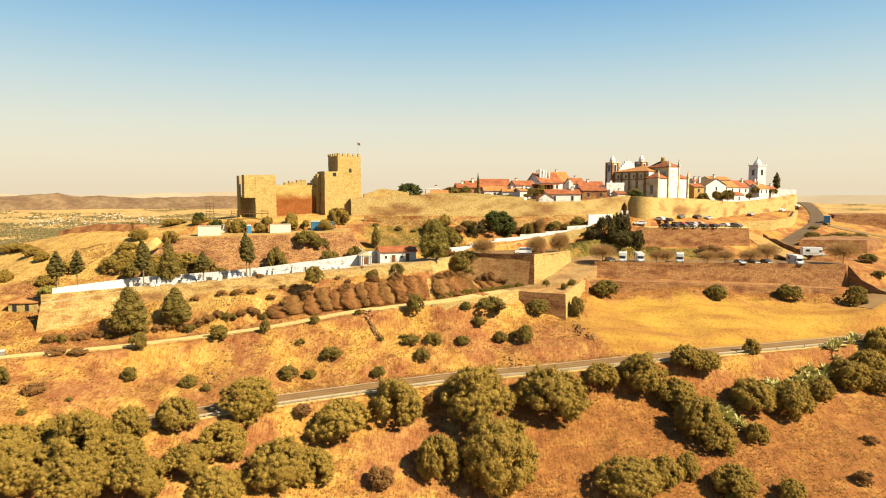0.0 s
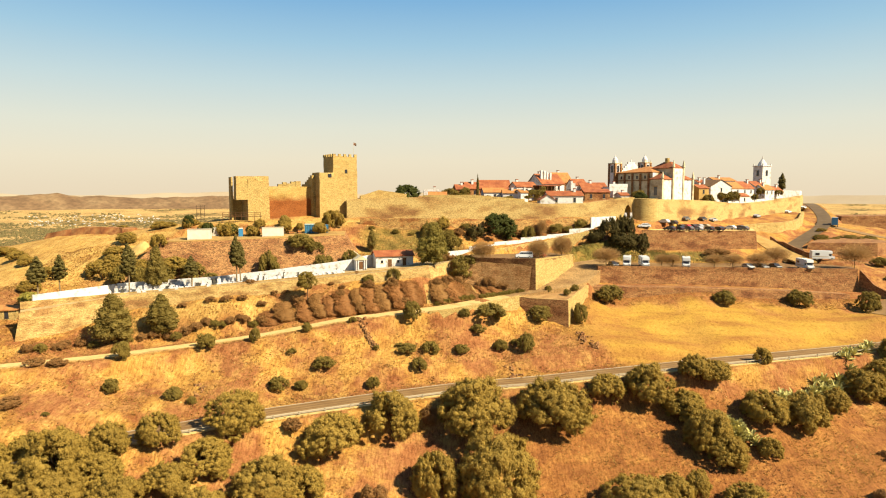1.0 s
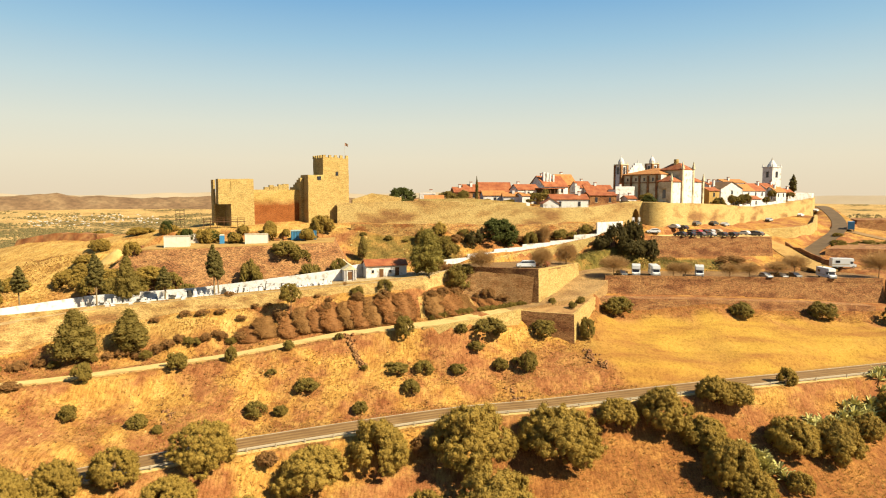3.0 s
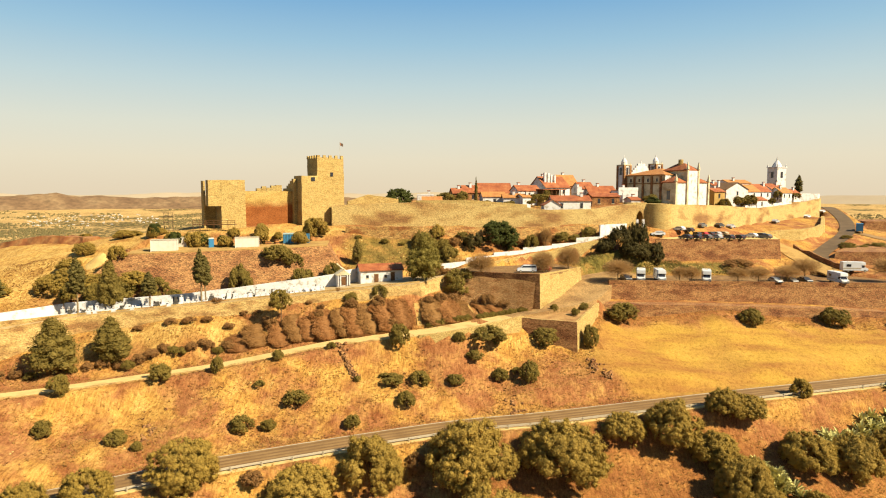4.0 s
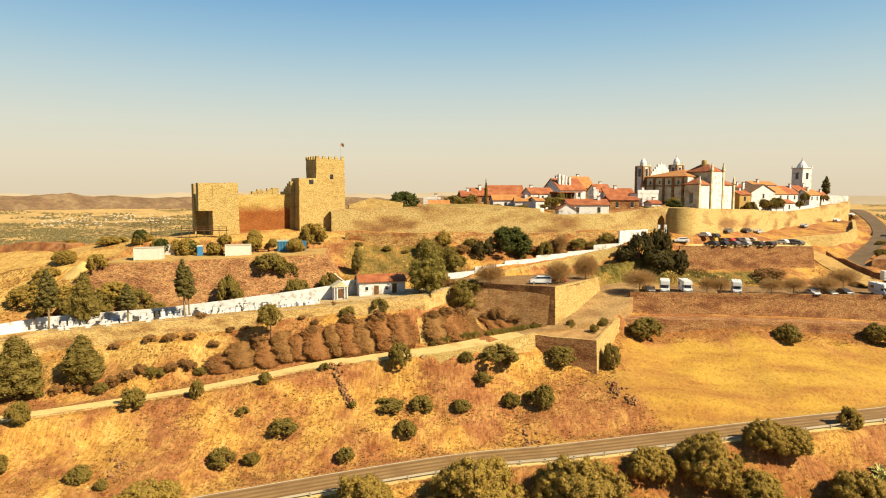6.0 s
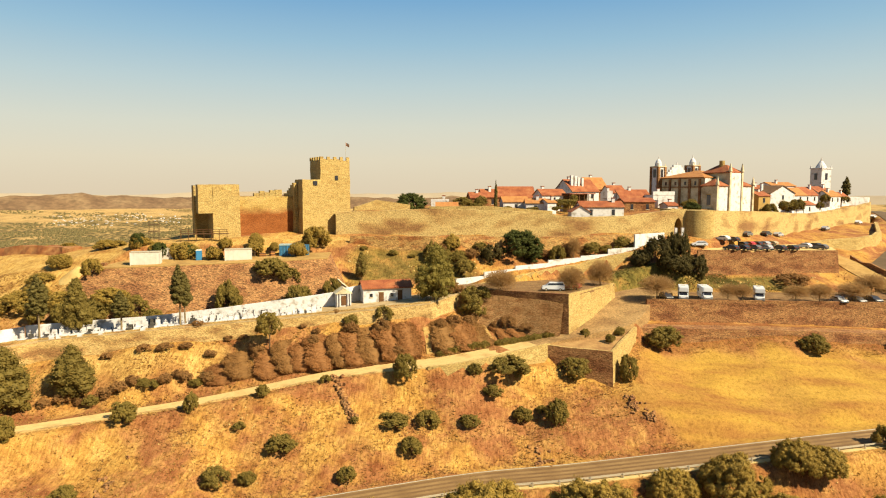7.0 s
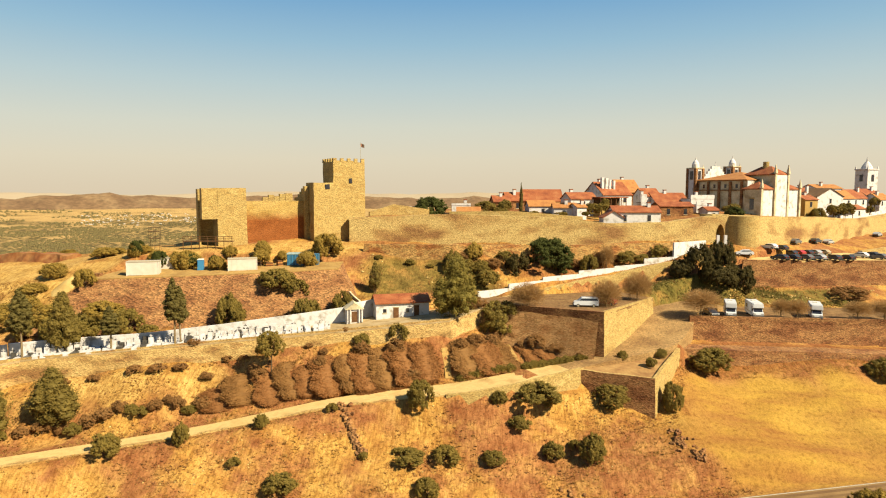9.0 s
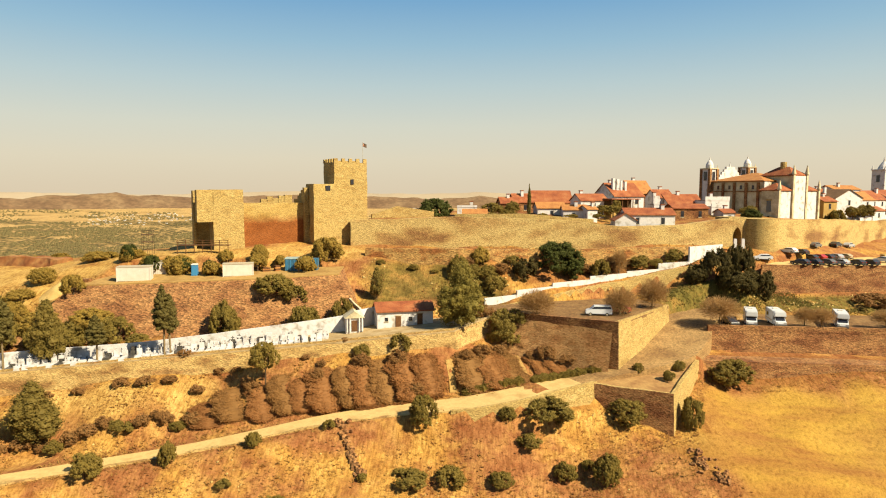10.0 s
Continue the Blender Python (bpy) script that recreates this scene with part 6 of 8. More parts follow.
steps = [((1.7, 190.0), (8.3, 193.4), 39.0), ((8.3, 193.4), (16.0, 197.6), 40.2), ((16.0, 197.6), (24.5, 202.0), 41.2), ((24.5, 202.0), (33.2, 206.0), 42.2), ((33.2, 206.0), (40.6, 208.5), 42.9), ((40.6, 208.5), (47.9, 210.2), 44.5), ((47.9, 210.2), (57.8, 218.0), 47.9)]
white = thing("stepped_wall", "white limewashed wall stepping up to the town gate", "wall", "", "structure")
for (xa, ya), (xb, yb), zt in steps:
    zl = zt - (0.3 if zt < 47 else 0.0)
    bm = wall_line(bmesh.new(), [(xa, ya, zl), (xb, yb, zt)], 0.4, [floor_z(xa, ya) - 1.2, floor_z(xb, yb) - 1.2])
    part("wall_step", bm, LIMEWASH, white)
for x, y in ((62.0, 221.8), (64.0, 222.2)):
    solid("gate_post", boxed(x - 0.35, x + 0.35, y - 0.35, y + 0.35, 45, 49.0, 0.02), LIMEWASH, "white square gate post below the town gate", "post", "gate posts")
solid("gate_path", ribbon(resample([(57, 214.5, 44.6), (62, 220, 46.2), (64.3, 226, 46.9), (64.6, 231, 47.2)], 2), 1.8, 0.1, 0.9), PAVING, "earth path up to the town gate", "path", "", "structure")
# added end wall; its dark bark colour stands in for the passage's shade
gate_end = solid("gate_dark_end", boxed(0.6, 3.6, 5.0, 5.4, 44, 52), BARK, "added dark wall closing the town gate, shade put into its colour", "wall", "", "structure")
gate_end.matrix_basis = pose(62.2, 226.0, 0, 0, 0, 16)

# ---- works yard below the castle ----
PANEL = material("cream_site_cabin_panel", [(0.70, 0.62, 0.46), (0.78, 0.70, 0.54)], 1.0, 6, 0.6, 0.05, 3, 0.04, gain=1.0)
BLUE = plain_paint("blue_plastic", (0.05, 0.25, 0.45), 0.5)


def cabin(x, y, z, w, d, h, turn):
    ob = thing("site_cabin", "cream metal site cabin in the works yard", "cabin", "site cabins", "", pose(x, y, z, 0, 0, turn))
    part("body", boxed(0, w, 0, d, 0.1, h - 0.1), PANEL, ob)
    part("roof", boxed(-0.06, w + 0.06, -0.06, d + 0.06, h - 0.1, h + 0.06), GALV, ob)
    for px in (0.05, w - 0.05):
        part("corner_post", boxed(px - 0.09, px + 0.09, -0.05, 0.1, 0, h), PANEL, ob)
    for k in range(5):
        part("panel_rib", boxed(w * (k + 0.7) / 5.5, w * (k + 0.7) / 5.5 + 0.05, -0.03, 0.05, 0.15, h - 0.15), PANEL, ob)
    return ob


cabin(-67.7, 176.2, floor_z(-67, 177) + 0.1, 6.0, 2.4, 2.8, 17)
cabin(-49.1, 181.2, floor_z(-49, 182) + 0.1, 5.7, 2.4, 2.5, 20)
cabin(-64.6, 184.0, floor_z(-64, 185.5) - 0.2, 2.4, 4.5, 2.6, 12)
toilet = thing("portable_toilet", "blue plastic portable toilet in the yard", "toilet", "", "", pose(-56.0, 182.2, floor_z(-55.5, 182.8) + 0.1, 0, 0, 12))
part("cabin", boxed(0, 1.15, 0, 1.15, 0, 2.2, 0.03), BLUE, toilet)
part("roof", boxed(-0.05, 1.2, -0.05, 1.2, 2.2, 2.4, 0.2), PANEL, toilet)
part("door", boxed(0.15, 1.0, -0.04, 0.02, 0.1, 2.0), BLUE, toilet)
tarp = thing("storage_container", "blue steel storage container under a pale sheet", "container", "", "", pose(-38.9, 187.6, floor_z(-36, 188.5), 0, 0, 8))
part("body", boxed(0, 6.6, 0, 2.4, 0.1, 2.5, 0.0, 0.04), material("blue_container_steel", [(0.05, 0.17, 0.30), (0.09, 0.26, 0.42)], 1.2, 6, 0.55, 0.1), tarp)
part("sheet", boxed(-0.1, 3.4, -0.12, 2.5, 2.45, 2.75, 0.12, 0.04), material("pale_blue_sheet", [(0.34, 0.48, 0.50), (0.50, 0.60, 0.58)], 1.5, 6, 0.6, 0.2), tarp, "pale blue sheet")
for k in range(9):
    part("rib", boxed(0.35 + k * 0.72, 0.5 + k * 0.72, -0.05, 0.02, 0.2, 2.4), BLUE, tarp)
for k, (px, py, w, d, h) in enumerate(((-42.6, 187.4, 1.6, 1.1, 0.9), (-40.6, 187.9, 1.2, 0.9, 1.3), (-44.0, 189.2, 1.8, 1.0, 0.7))):
    pile = thing("timber_stack", "stack of reddish timber and formwork in the yard", "timber", "timber stacks", "", pose(px, py, floor_z(px, py), 0, 0, 20 + 25 * k))
    for q in range(4):
        part("board", boxed(-w / 2 + 0.08 * (q % 2), w / 2 - 0.05 * q, -d / 2, d / 2, h * q / 4, h * (q + 0.85) / 4), WOOD if q % 2 else TILES_OLD, pile)
scaf = thing("scaffold", "steel scaffold stair with a plank deck", "scaffold", "", "", pose(-70.6, 190.4, floor_z(-69.5, 191.0) - 0.2, 0, 0, 15) @ Matrix.Diagonal((0.6, 0.8, 0.85, 1)))
for x in (0, 1.8, 3.6):
    for y in (0, 1.6):
        part("standard", cyl(bmesh.new(), x, y, 0, 6.5, 0.06, 0.06, 6), BARK, scaf)
for z in (1.6, 3.4, 5.2, 6.2):
    for y in (0, 1.6):
        part("ledger", boxed(-0.1, 3.7, y - 0.05, y + 0.05, z, z + 0.1), BARK, scaf)
for z in (3.5, 5.3):
    part("deck", boxed(0, 3.6, 0.1, 1.5, z, z + 0.07), WOOD, scaf)
bridge = thing("walkway", "wooden walkway rail towards the castle", "walkway", "", "", pose(-63.5, 191.5, floor_z(-60, 192) + 0.2, 0, 0, 4))
part("deck", boxed(0, 11, 0, 1.5, 1.5, 1.65), WOOD, bridge)
for k in range(7):
    part("post", boxed(k * 1.8, k * 1.8 + 0.12, 0, 0.12, -0.6, 2.7), WOOD, bridge)
for z in (2.1, 2.6):
    part("rail", boxed(0, 11, 0.02, 0.1, z, z + 0.1), WOOD, bridge)

# ---- guard rail along the road ----
rail = thing("guard_rail", "galvanised steel guard rail on short posts", "guard rail")
RAIL_LINE = [p for p in ROAD_LINE if -112 < p.x < 205]


def beside(line, off):
    out = []
    for i, p in enumerate(line):
        t = line[min(i + 1, len(line) - 1)] - line[max(i - 1, 0)]
        nrm = Vector((-t.y, t.x, 0)).normalized()
        out.append(p + nrm * off)
    return out


SIDE = beside(RAIL_LINE, -3.45)
bm = bmesh.new()
rows = []
for i, p in enumerate(SIDE):
    t = (SIDE[min(i + 1, len(SIDE) - 1)] - SIDE[max(i - 1, 0)]).normalized()
    nrm = Vector((-t.y, t.x, 0))
    rows.append([bm.verts.new(p + nrm * o + Vector((0, 0, z))) for o, z in ((0, 0.47), (0.06, 0.53), (0, 0.59), (0.06, 0.65), (0, 0.72), (-0.03, 0.72), (-0.03, 0.47))])
for r, s in zip(rows, rows[1:]):
    for k in range(7):
        bm.faces.new((r[k], s[k], s[(k + 1) % 7], r[(k + 1) % 7]))
part("beam", bm, GALV, rail)
post = part("post", boxed(-0.08, 0.08, -0.22, -0.05, -0.7, 0.72), GALV, rail)
for i, p in enumerate(resample([tuple(q) for q in SIDE[::3]], 3.8)):
    o = post if i == 0 else post.copy()
    if i:
        scene.collection.objects.link(o)
    o.location = p

# ---- vehicles ----
TYRE_MESH = {}


def wheels(ob, xs, ys, r):
    for x in xs:
        for y in ys:
            key = round(r, 2)
            if key not in TYRE_MESH:
                bm = bmesh.new()
                cyl(bm, 0, 0, -0.1, 0.1, r, r, 14)
                w = part("wheel", bm, RUBBER, None)
                rim = cyl(bmesh.new(), 0, 0, -0.115, 0.115, r * 0.6, r * 0.6, 10)
                c = part("rim", rim, GALV, None)
                TYRE_MESH[key] = (w.data, c.data)
                bpy.data.objects.remove(w)
                bpy.data.objects.remove(c)
            tyre = new("wheel", TYRE_MESH[key][0])
            tyre.parent = ob
            tyre.matrix_basis = pose(x, y, r, 90, 0, 0)
            hub = new("rim", TYRE_MESH[key][1])
            hub.parent = tyre


def shell(prof, half, tuck):
    """A body swept across from a side profile of (x, z) points, drawn in towards the roof."""
    bm = bmesh.new()
    zmax = max(z for _, z in prof)
    a = [bm.verts.new((x, -half + tuck * max(0, z - 0.85) / (zmax - 0.8), z)) for x, z in prof]
    b = [bm.verts.new((x, half - tuck * max(0, z - 0.85) / (zmax - 0.8), z)) for x, z in prof]
    n = len(prof)
    for i in range(n):
        j = (i + 1) % n
        bm.faces.new((a[i], a[j], b[j], b[i]))
    bm.faces.new(a[::-1])
    bm.faces.new(b)
    bmesh.ops.bevel(bm, geom=[e for e in bm.edges if abs(e.verts[0].co.y - e.verts[1].co.y) < 0.02], offset=0.06, segments=2, affect="EDGES")
    return bm


def car_paint(name, c):
    m = plain_paint(name, c, 0.45, 0.0)
    m.node_tree.nodes["Principled BSDF"].inputs["Coat Weight"].default_value = 0.25
    return m


PAINTS = {"white": car_paint("white_car_paint", (0.75, 0.74, 0.70)), "silver": car_paint("silver_car_paint", (0.42, 0.41, 0.38)), "black": car_paint("dark_car_paint", (0.032, 0.028, 0.025)),
          "red": car_paint("red_car_paint", (0.45, 0.03, 0.02)), "gold": car_paint("beige_car_paint", (0.48, 0.36, 0.18)), "grey": car_paint("grey_car_paint", (0.14, 0.125, 0.105))}
LAMP = plain_paint("clear_lamp_lens", (0.6, 0.58, 0.5), 0.15)
RED_LAMP = plain_paint("red_lamp_lens", (0.4, 0.02, 0.01), 0.2)
CAR_BASE = {}


def car(x, y, turn, colour, kind="car", z=None):
    key = (colour, kind)
    m = pose(x, y, (floor_z(x, y) if z is None else z) + 0.17, 0, 0, turn)
    if key in CAR_BASE:
        return copy_thing(CAR_BASE[key], m)
    what = {"car": "hatchback car parked on the earth lot", "van": "small passenger van parked on the bastion"}[kind]
    ob = thing(kind, f"{colour} {what}", "car" if kind == "car" else "van", "parked cars", "", m)
    if kind == "car":
        prof = [(-2.05, 0.3), (2.05, 0.3), (2.1, 0.62), (1.95, 0.82), (1.05, 0.95), (0.35, 1.42), (-1.2, 1.46), (-1.85, 1.05), (-2.1, 0.9)]
        glass = [(0.98, 0.97), (0.36, 1.36), (-1.15, 1.40), (-1.78, 1.04)]
        L = 2.05
    else:
        prof = [(-2.3, 0.35), (2.3, 0.35), (2.35, 0.7), (2.2, 0.95), (1.45, 1.15), (0.8, 1.8), (-2.15, 1.86), (-2.35, 1.2)]
        glass = [(1.36, 1.18), (0.78, 1.72), (-2.05, 1.76), (-2.2, 1.22)]
        L = 2.3
    body = part("body", shell(prof, 0.86, 0.16), PAINTS[colour], ob, "", True)
    body.data.set_sharp_from_angle(angle=radians(35))
    gl = shell(glass, 0.885, 0.16)
    part("side_glass", gl, GLASS, ob)
    wheels(ob, (-L * 0.62, L * 0.64), (-0.8, 0.8), 0.31)
    for y in (-0.6, 0.6):
        part("headlight", boxed(L - 0.05, L + 0.08, y - 0.18, y + 0.18, 0.6, 0.76), LAMP, ob)
        part("tail_light", boxed(-L - 0.1, -L + 0.05, y - 0.12, y + 0.12, 0.75, 0.95), RED_LAMP, ob)
    part("bumper", boxed(L - 0.02, L + 0.13, -0.8, 0.8, 0.32, 0.5, 0, 0.03), RUBBER, ob)
    part("bumper", boxed(-L - 0.13, -L + 0.02, -0.8, 0.8, 0.34, 0.52, 0, 0.03), RUBBER, ob)
    CAR_BASE[key] = ob
    return ob


MH = []


def motorhome(x, y, turn, z=None):
    m = pose(x, y, (floor_z(x, y) if z is None else z) + 0.17, 0, 0, turn)
    if MH:
        return copy_thing(MH[0], m)
    ob = thing("motorhome", "white coachbuilt motorhome parked by the parapet", "motorhome", "motorhomes", "", m)
    part("living_box", boxed(-3.4, 1.6, -1.12, 1.12, 0.45, 2.95, 0.03, 0.06), PAINTS["white"], ob)
    part("alcove", boxed(1.4, 2.7, -1.1, 1.1, 2.0, 2.95, 0.1, 0.12), PAINTS["white"], ob)
    part("cab", shell([(1.4, 0.4), (3.3, 0.4), (3.4, 0.8), (3.3, 1.15), (2.75, 1.3), (2.2, 2.05), (1.4, 2.05)], 0.98, 0.12), PAINTS["white"], ob)
    part("windscreen", shell([(2.84, 1.32), (2.3, 2.0), (2.24, 1.98), (2.78, 1.30)], 0.86, 0.1), GLASS, ob)
    for y in (-1.14, 1.14):
        part("window", boxed(-2.4, -1.2, y - 0.02, y + 0.02, 1.6, 2.3), GLASS, ob)
        part("stripe", boxed(-3.3, 1.5, y - 0.015, y + 0.015, 1.05, 1.2), PAINTS["gold"], ob)
    part("side_glass", boxed(1.7, 2.4, -0.97, 0.97, 1.35, 1.9), GLASS, ob)
    part("roof_hatch", boxed(-1.8, -1.0, -0.4, 0.4, 2.95, 3.08, 0.03), PANEL, ob)
    for y in (-0.75, 0.75):
        part("headlight", boxed(3.28, 3.42, y - 0.2, y + 0.2, 0.85, 1.1), LAMP, ob)
    part("bumper", boxed(3.2, 3.5, -0.95, 0.95, 0.35, 0.7, 0, 0.05), PAINTS["grey"], ob)
    wheels(ob, (-1.9, 2.55), (-0.95, 0.95), 0.36)
    MH.append(ob)
    return ob


LOT = [(67.8, 219.6, "white"), (76.4, 225.6, "white"), (79.7, 227.0, "black"), (82.7, 228.2, "black"), (85.4, 229.6, "red"), (87.9, 230.4, "black"), (90.6, 231.6, "silver"), (93.2, 232.6, "gold"),
       (75.5, 217.4, "black"), (78.6, 218.0, "black"), (82.2, 219.0, "grey"), (85.6, 219.6, "silver"), (89.6, 220.2, "black"), (93.2, 221.0, "black"), (100.5, 228.4, "white"), (104.2, 230.0, "black"), (103.8, 226.0, "grey")]
for i, (x, y, c) in enumerate(LOT):
    car(x, y, 172 if i == 0 else (110 + (i * 37) % 13), c)
for x, y, c in ((88.4, 237.4, "grey"), (97.8, 245.6, "black"), (104.2, 251.2, "silver"), (135.5, 281.2, "silver"), (163.0, 307.4, "white"), (184.2, 332.0, "white")):
    car(x, y, 42, c)
for x, y, c in ((88.7, 189.6, "silver"), (93.2, 190.4, "grey"), (97.8, 192.0, "black"), (49.4, 188.2, "black")):
    car(x, y, -84, c)
for x, y, t in ((53.4, 188.8, -107), (58.6, 189.6, -98), (70.8, 189.8, -110), (106.6, 192.2, -92), (121.4, 208.9, -10)):
    motorhome(x, y, t)
car(22.3, 177.2, 176, "white", "van")
car(26.6, 180.2, 150, "red")

# four rubbish containers by the track
BIN = plain_paint("grey_steel_bin", (0.30, 0.27, 0.22), 0.6, 0.3)
for k in range(4):
    x, y = -87.8 - 1.55 * k, 124.6 - 0.75 * k
    ob = thing("rubbish_container", "grey wheeled rubbish container beside the track", "bin", "rubbish containers", "", pose(x, y, floor_z(x, y), 0, 0, 26))
    part("tub", boxed(-0.65, 0.65, -0.5, 0.5, 0.15, 1.1, -0.05), BIN, ob)
    part("lid", boxed(-0.7, 0.7, -0.55, 0.55, 1.1, 1.3, 0.12), PANEL, ob)
    for sx in (-0.5, 0.5):
        part("wheel", boxed(sx - 0.06, sx + 0.06, -0.45, -0.3, 0, 0.17), RUBBER, ob)

# ruined hut left of the terrace
hut = thing("ruined_hut", "small ruined stone hut with a sagging tile roof", "hut", "", "", pose(-97.5, 141.5, floor_z(-95, 143) - 0.3, 0, 0, 12))
part("wall", rough_up(boxed(0, 5.5, 0, 4, -0.5, 2.0), 2, 0.15), STONE_GOLD, hut)
part("roof", rough_up(hip(bmesh.new(), 0, 5.5, 0, 4, 2.0, 0.8), 2, 0.12), TILES_OLD, hut)
for x in (0.9, 3.4):
    # dark block for the shade inside each hut opening
    part("opening", boxed(x, x + 0.8, -0.1, 0.3, 0.1, 1.7), GLASS, hut)

# ---- right-hand bastions, walls and road edge ----
bm = prism(bmesh.new(), [(130.5, 233), (153.5, 230.5), (166, 240), (160, 254), (147, 252)], [31.5, 31.0, 33, 35, 36], [38.0, 38.0, 38.0, 38.6, 38.4], 0.08)
solid("terrace_wall", rough_up(bm, 4, 0.15), STONE_BROWN, "brown rubble bastion planted with shrubs", "retaining wall", "", "structure")
bm = prism(bmesh.new(), [(183, 299), (207, 297), (214, 312), (188, 315)], [38, 37.5, 40, 42], [45.0, 45.2, 45.5, 45.2], 0.12)
solid("terrace_wall", rough_up(bm, 4, 0.2), STONE_BROWN, "brown rubble retaining wall beside the hill road", "retaining wall", "", "structure")
parapet("road_wall", [(111, 246, 43.2), (120.5, 250.8, 43.8), (131, 253.8, 44.2), (142, 262.8, 44.6), (150, 272.8, 45.2), (160, 289.5, 46.0), (171.5, 309, 47.0)], 1.2, [38.5, 38.5, 38, 38, 39, 41, 43.5], STONE_GOLD, "golden rubble wall holding up the upper road", 0.14, 4, 0.18)
CURB = [(121.0, 241), (118.9, 232), (117.8, 226), (118.0, 220), (119.4, 214.5), (122.5, 210.5)]
parapet("road_parapet", [(x, y, sheet_height(x, y) + 1.7) for x, y in CURB], 0.5, [sheet_height(x, y) - 1.5 for x, y in CURB], STONE_BROWN, "low curved stone parapet beside the road", 0, 2, 0.04)
parapet("side_wall", [(121.6, 190.6, 33.4), (123.2, 186.5, 29.6), (125.5, 181.5, 27.3), (130, 175, 25.6)], 0.6, [27, 26, 24.5, 22.5], STONE_BROWN, "low wall falling to the side road", 0, 3, 0.08)
lorry = thing("lorry", "blue box lorry parked by the wall", "lorry", "", "", pose(166.6, 277.0, floor_z(166.6, 277), 0, 0, 58))
part("box", boxed(-3, 1.2, -1.2, 1.2, 0.8, 3.9, 0.02, 0.05), BLUE, lorry)
part("cab", boxed(1.3, 3.0, -1.1, 1.1, 0.6, 2.7, 0.1, 0.1), PAINTS["white"], lorry)
part("windscreen", boxed(2.85, 2.98, -0.9, 0.9, 1.5, 2.3), GLASS, lorry)
wheels(lorry, (-1.9, 2.1), (-1.0, 1.0), 0.45)
for x, y, w, tn in ((214, 306, 7, -20), (221, 303, 8, -30)):
    ob = thing("house", "white rendered house beside the lower road", "house", "", "", pose(x, y, floor_z(x, y) - 0.5, 0, 0, tn))
    part("wall", boxed(0, w, 0, 5, -1, 4.4), LIMEWASH, ob)
    part("roof", hip(bmesh.new(), 0, w, 0, 5, 4.4, 1.4), TILES, ob)
    part("window", boxed(1.5, 2.5, -0.06, 0.1, 1.6, 2.8), GLASS, ob)


# ---- hedges in rows on the bank ----
HEDGE_MESH = {}


def hedge_mesh(seed, mat):
    """A soft rounded hedge of unit half-length along x, leafy all over, on z = 0."""
    rng = np.random.default_rng(seed)
    off = Vector((seed * 2.3, 4.0, 1.0))

    def skin(u, th):
        w = 1 + 0.30 * noise.noise(Vector((u * 3, th, 0)) + off) + 0.20 * noise.noise(Vector((u * 7, th * 2.5, 5)) + off)
        end = (1 - min(abs(u), 0.999) ** 5) ** 0.5
        c, s_ = math.cos(th), math.sin(th)
        return (u, 0.5 * w * end * math.copysign(abs(c) ** 0.5, c), 0.72 * w * (0.35 + 0.65 * end) * s_ ** 0.5)

    verts, faces = [], []
    nu, nt = 30, 12
    for i in range(nu + 1):
        for j in range(nt + 1):
            x, y, z = skin(-1 + 2 * i / nu, math.pi * j / nt)
            verts.append((x, y * 0.93, z * 0.94 - 0.02))
    for i in range(nu):
        for j in range(nt):
            k = i * (nt + 1) + j
            faces.append((k, k + 1, k + nt + 2, k + nt + 1))
    n = 7500
    base = len(verts)
    c = np.array([skin(u, th) for u, th in zip(rng.uniform(-1, 1, n), rng.uniform(0.05, math.pi - 0.05, n))]) * rng.uniform(0.9, 1.06, (n, 1))
    a = rng.normal(size=(n, 3)) + np.array([0, 0, 0.6])
    a /= np.linalg.norm(a, axis=1)[:, None]
    q = np.cross(a, rng.normal(size=(n, 3)))
    q /= np.linalg.norm(q, axis=1)[:, None] + 1e-9
    s_ = np.array([0.022, 0.03, 0.045]) * rng.uniform(0.6, 1.5, (n, 1))
    v = np.stack([c - a * s_, c - q * s_ * 0.5, c + a * s_, c + q * s_ * 0.5], 1).reshape(-1, 3)
    verts += [tuple(t) for t in v]
    faces += [(base + 4 * i, base + 4 * i + 1, base + 4 * i + 2, base + 4 * i + 3) for i in range(n)]
    return mesh_from("foliage", verts, faces, mat)


def hedge(x, y, length, wide, tall, turn, green, seed, pitch=0.0):
    key = (seed % 3, green)
    if key not in HEDGE_MESH:
        HEDGE_MESH[key] = hedge_mesh(seed, {True: SHRUB, False: HEDGE, "olive": HEDGE_OLIVE}[green])
    ob = thing("hedge", ("low green clipped hedge along the track" if green is True else "olive-brown hedge running up the bank" if green else "rust-brown aromatic hedge running up the bank"), "hedge", "bank hedges", "", None)
    c, s = math.cos(radians(turn)), math.sin(radians(turn))
    za, zb = sheet_height(x - c * length * 0.4, y - s * length * 0.4), sheet_height(x + c * length * 0.4, y + s * length * 0.4)
    ob.matrix_basis = Matrix.Translation((x, y, (za + zb) / 2 - 0.1 * tall)) @ Matrix.Rotation(radians(turn), 4, "Z") @ Matrix.Rotation(-math.atan2(zb - za, length * 0.8), 4, "Y")
    f = new("foliage", HEDGE_MESH[key])
    f.parent = ob
    f.matrix_basis = Matrix.Diagonal((length / 2, wide, tall * 1.25, 1))
    return ob


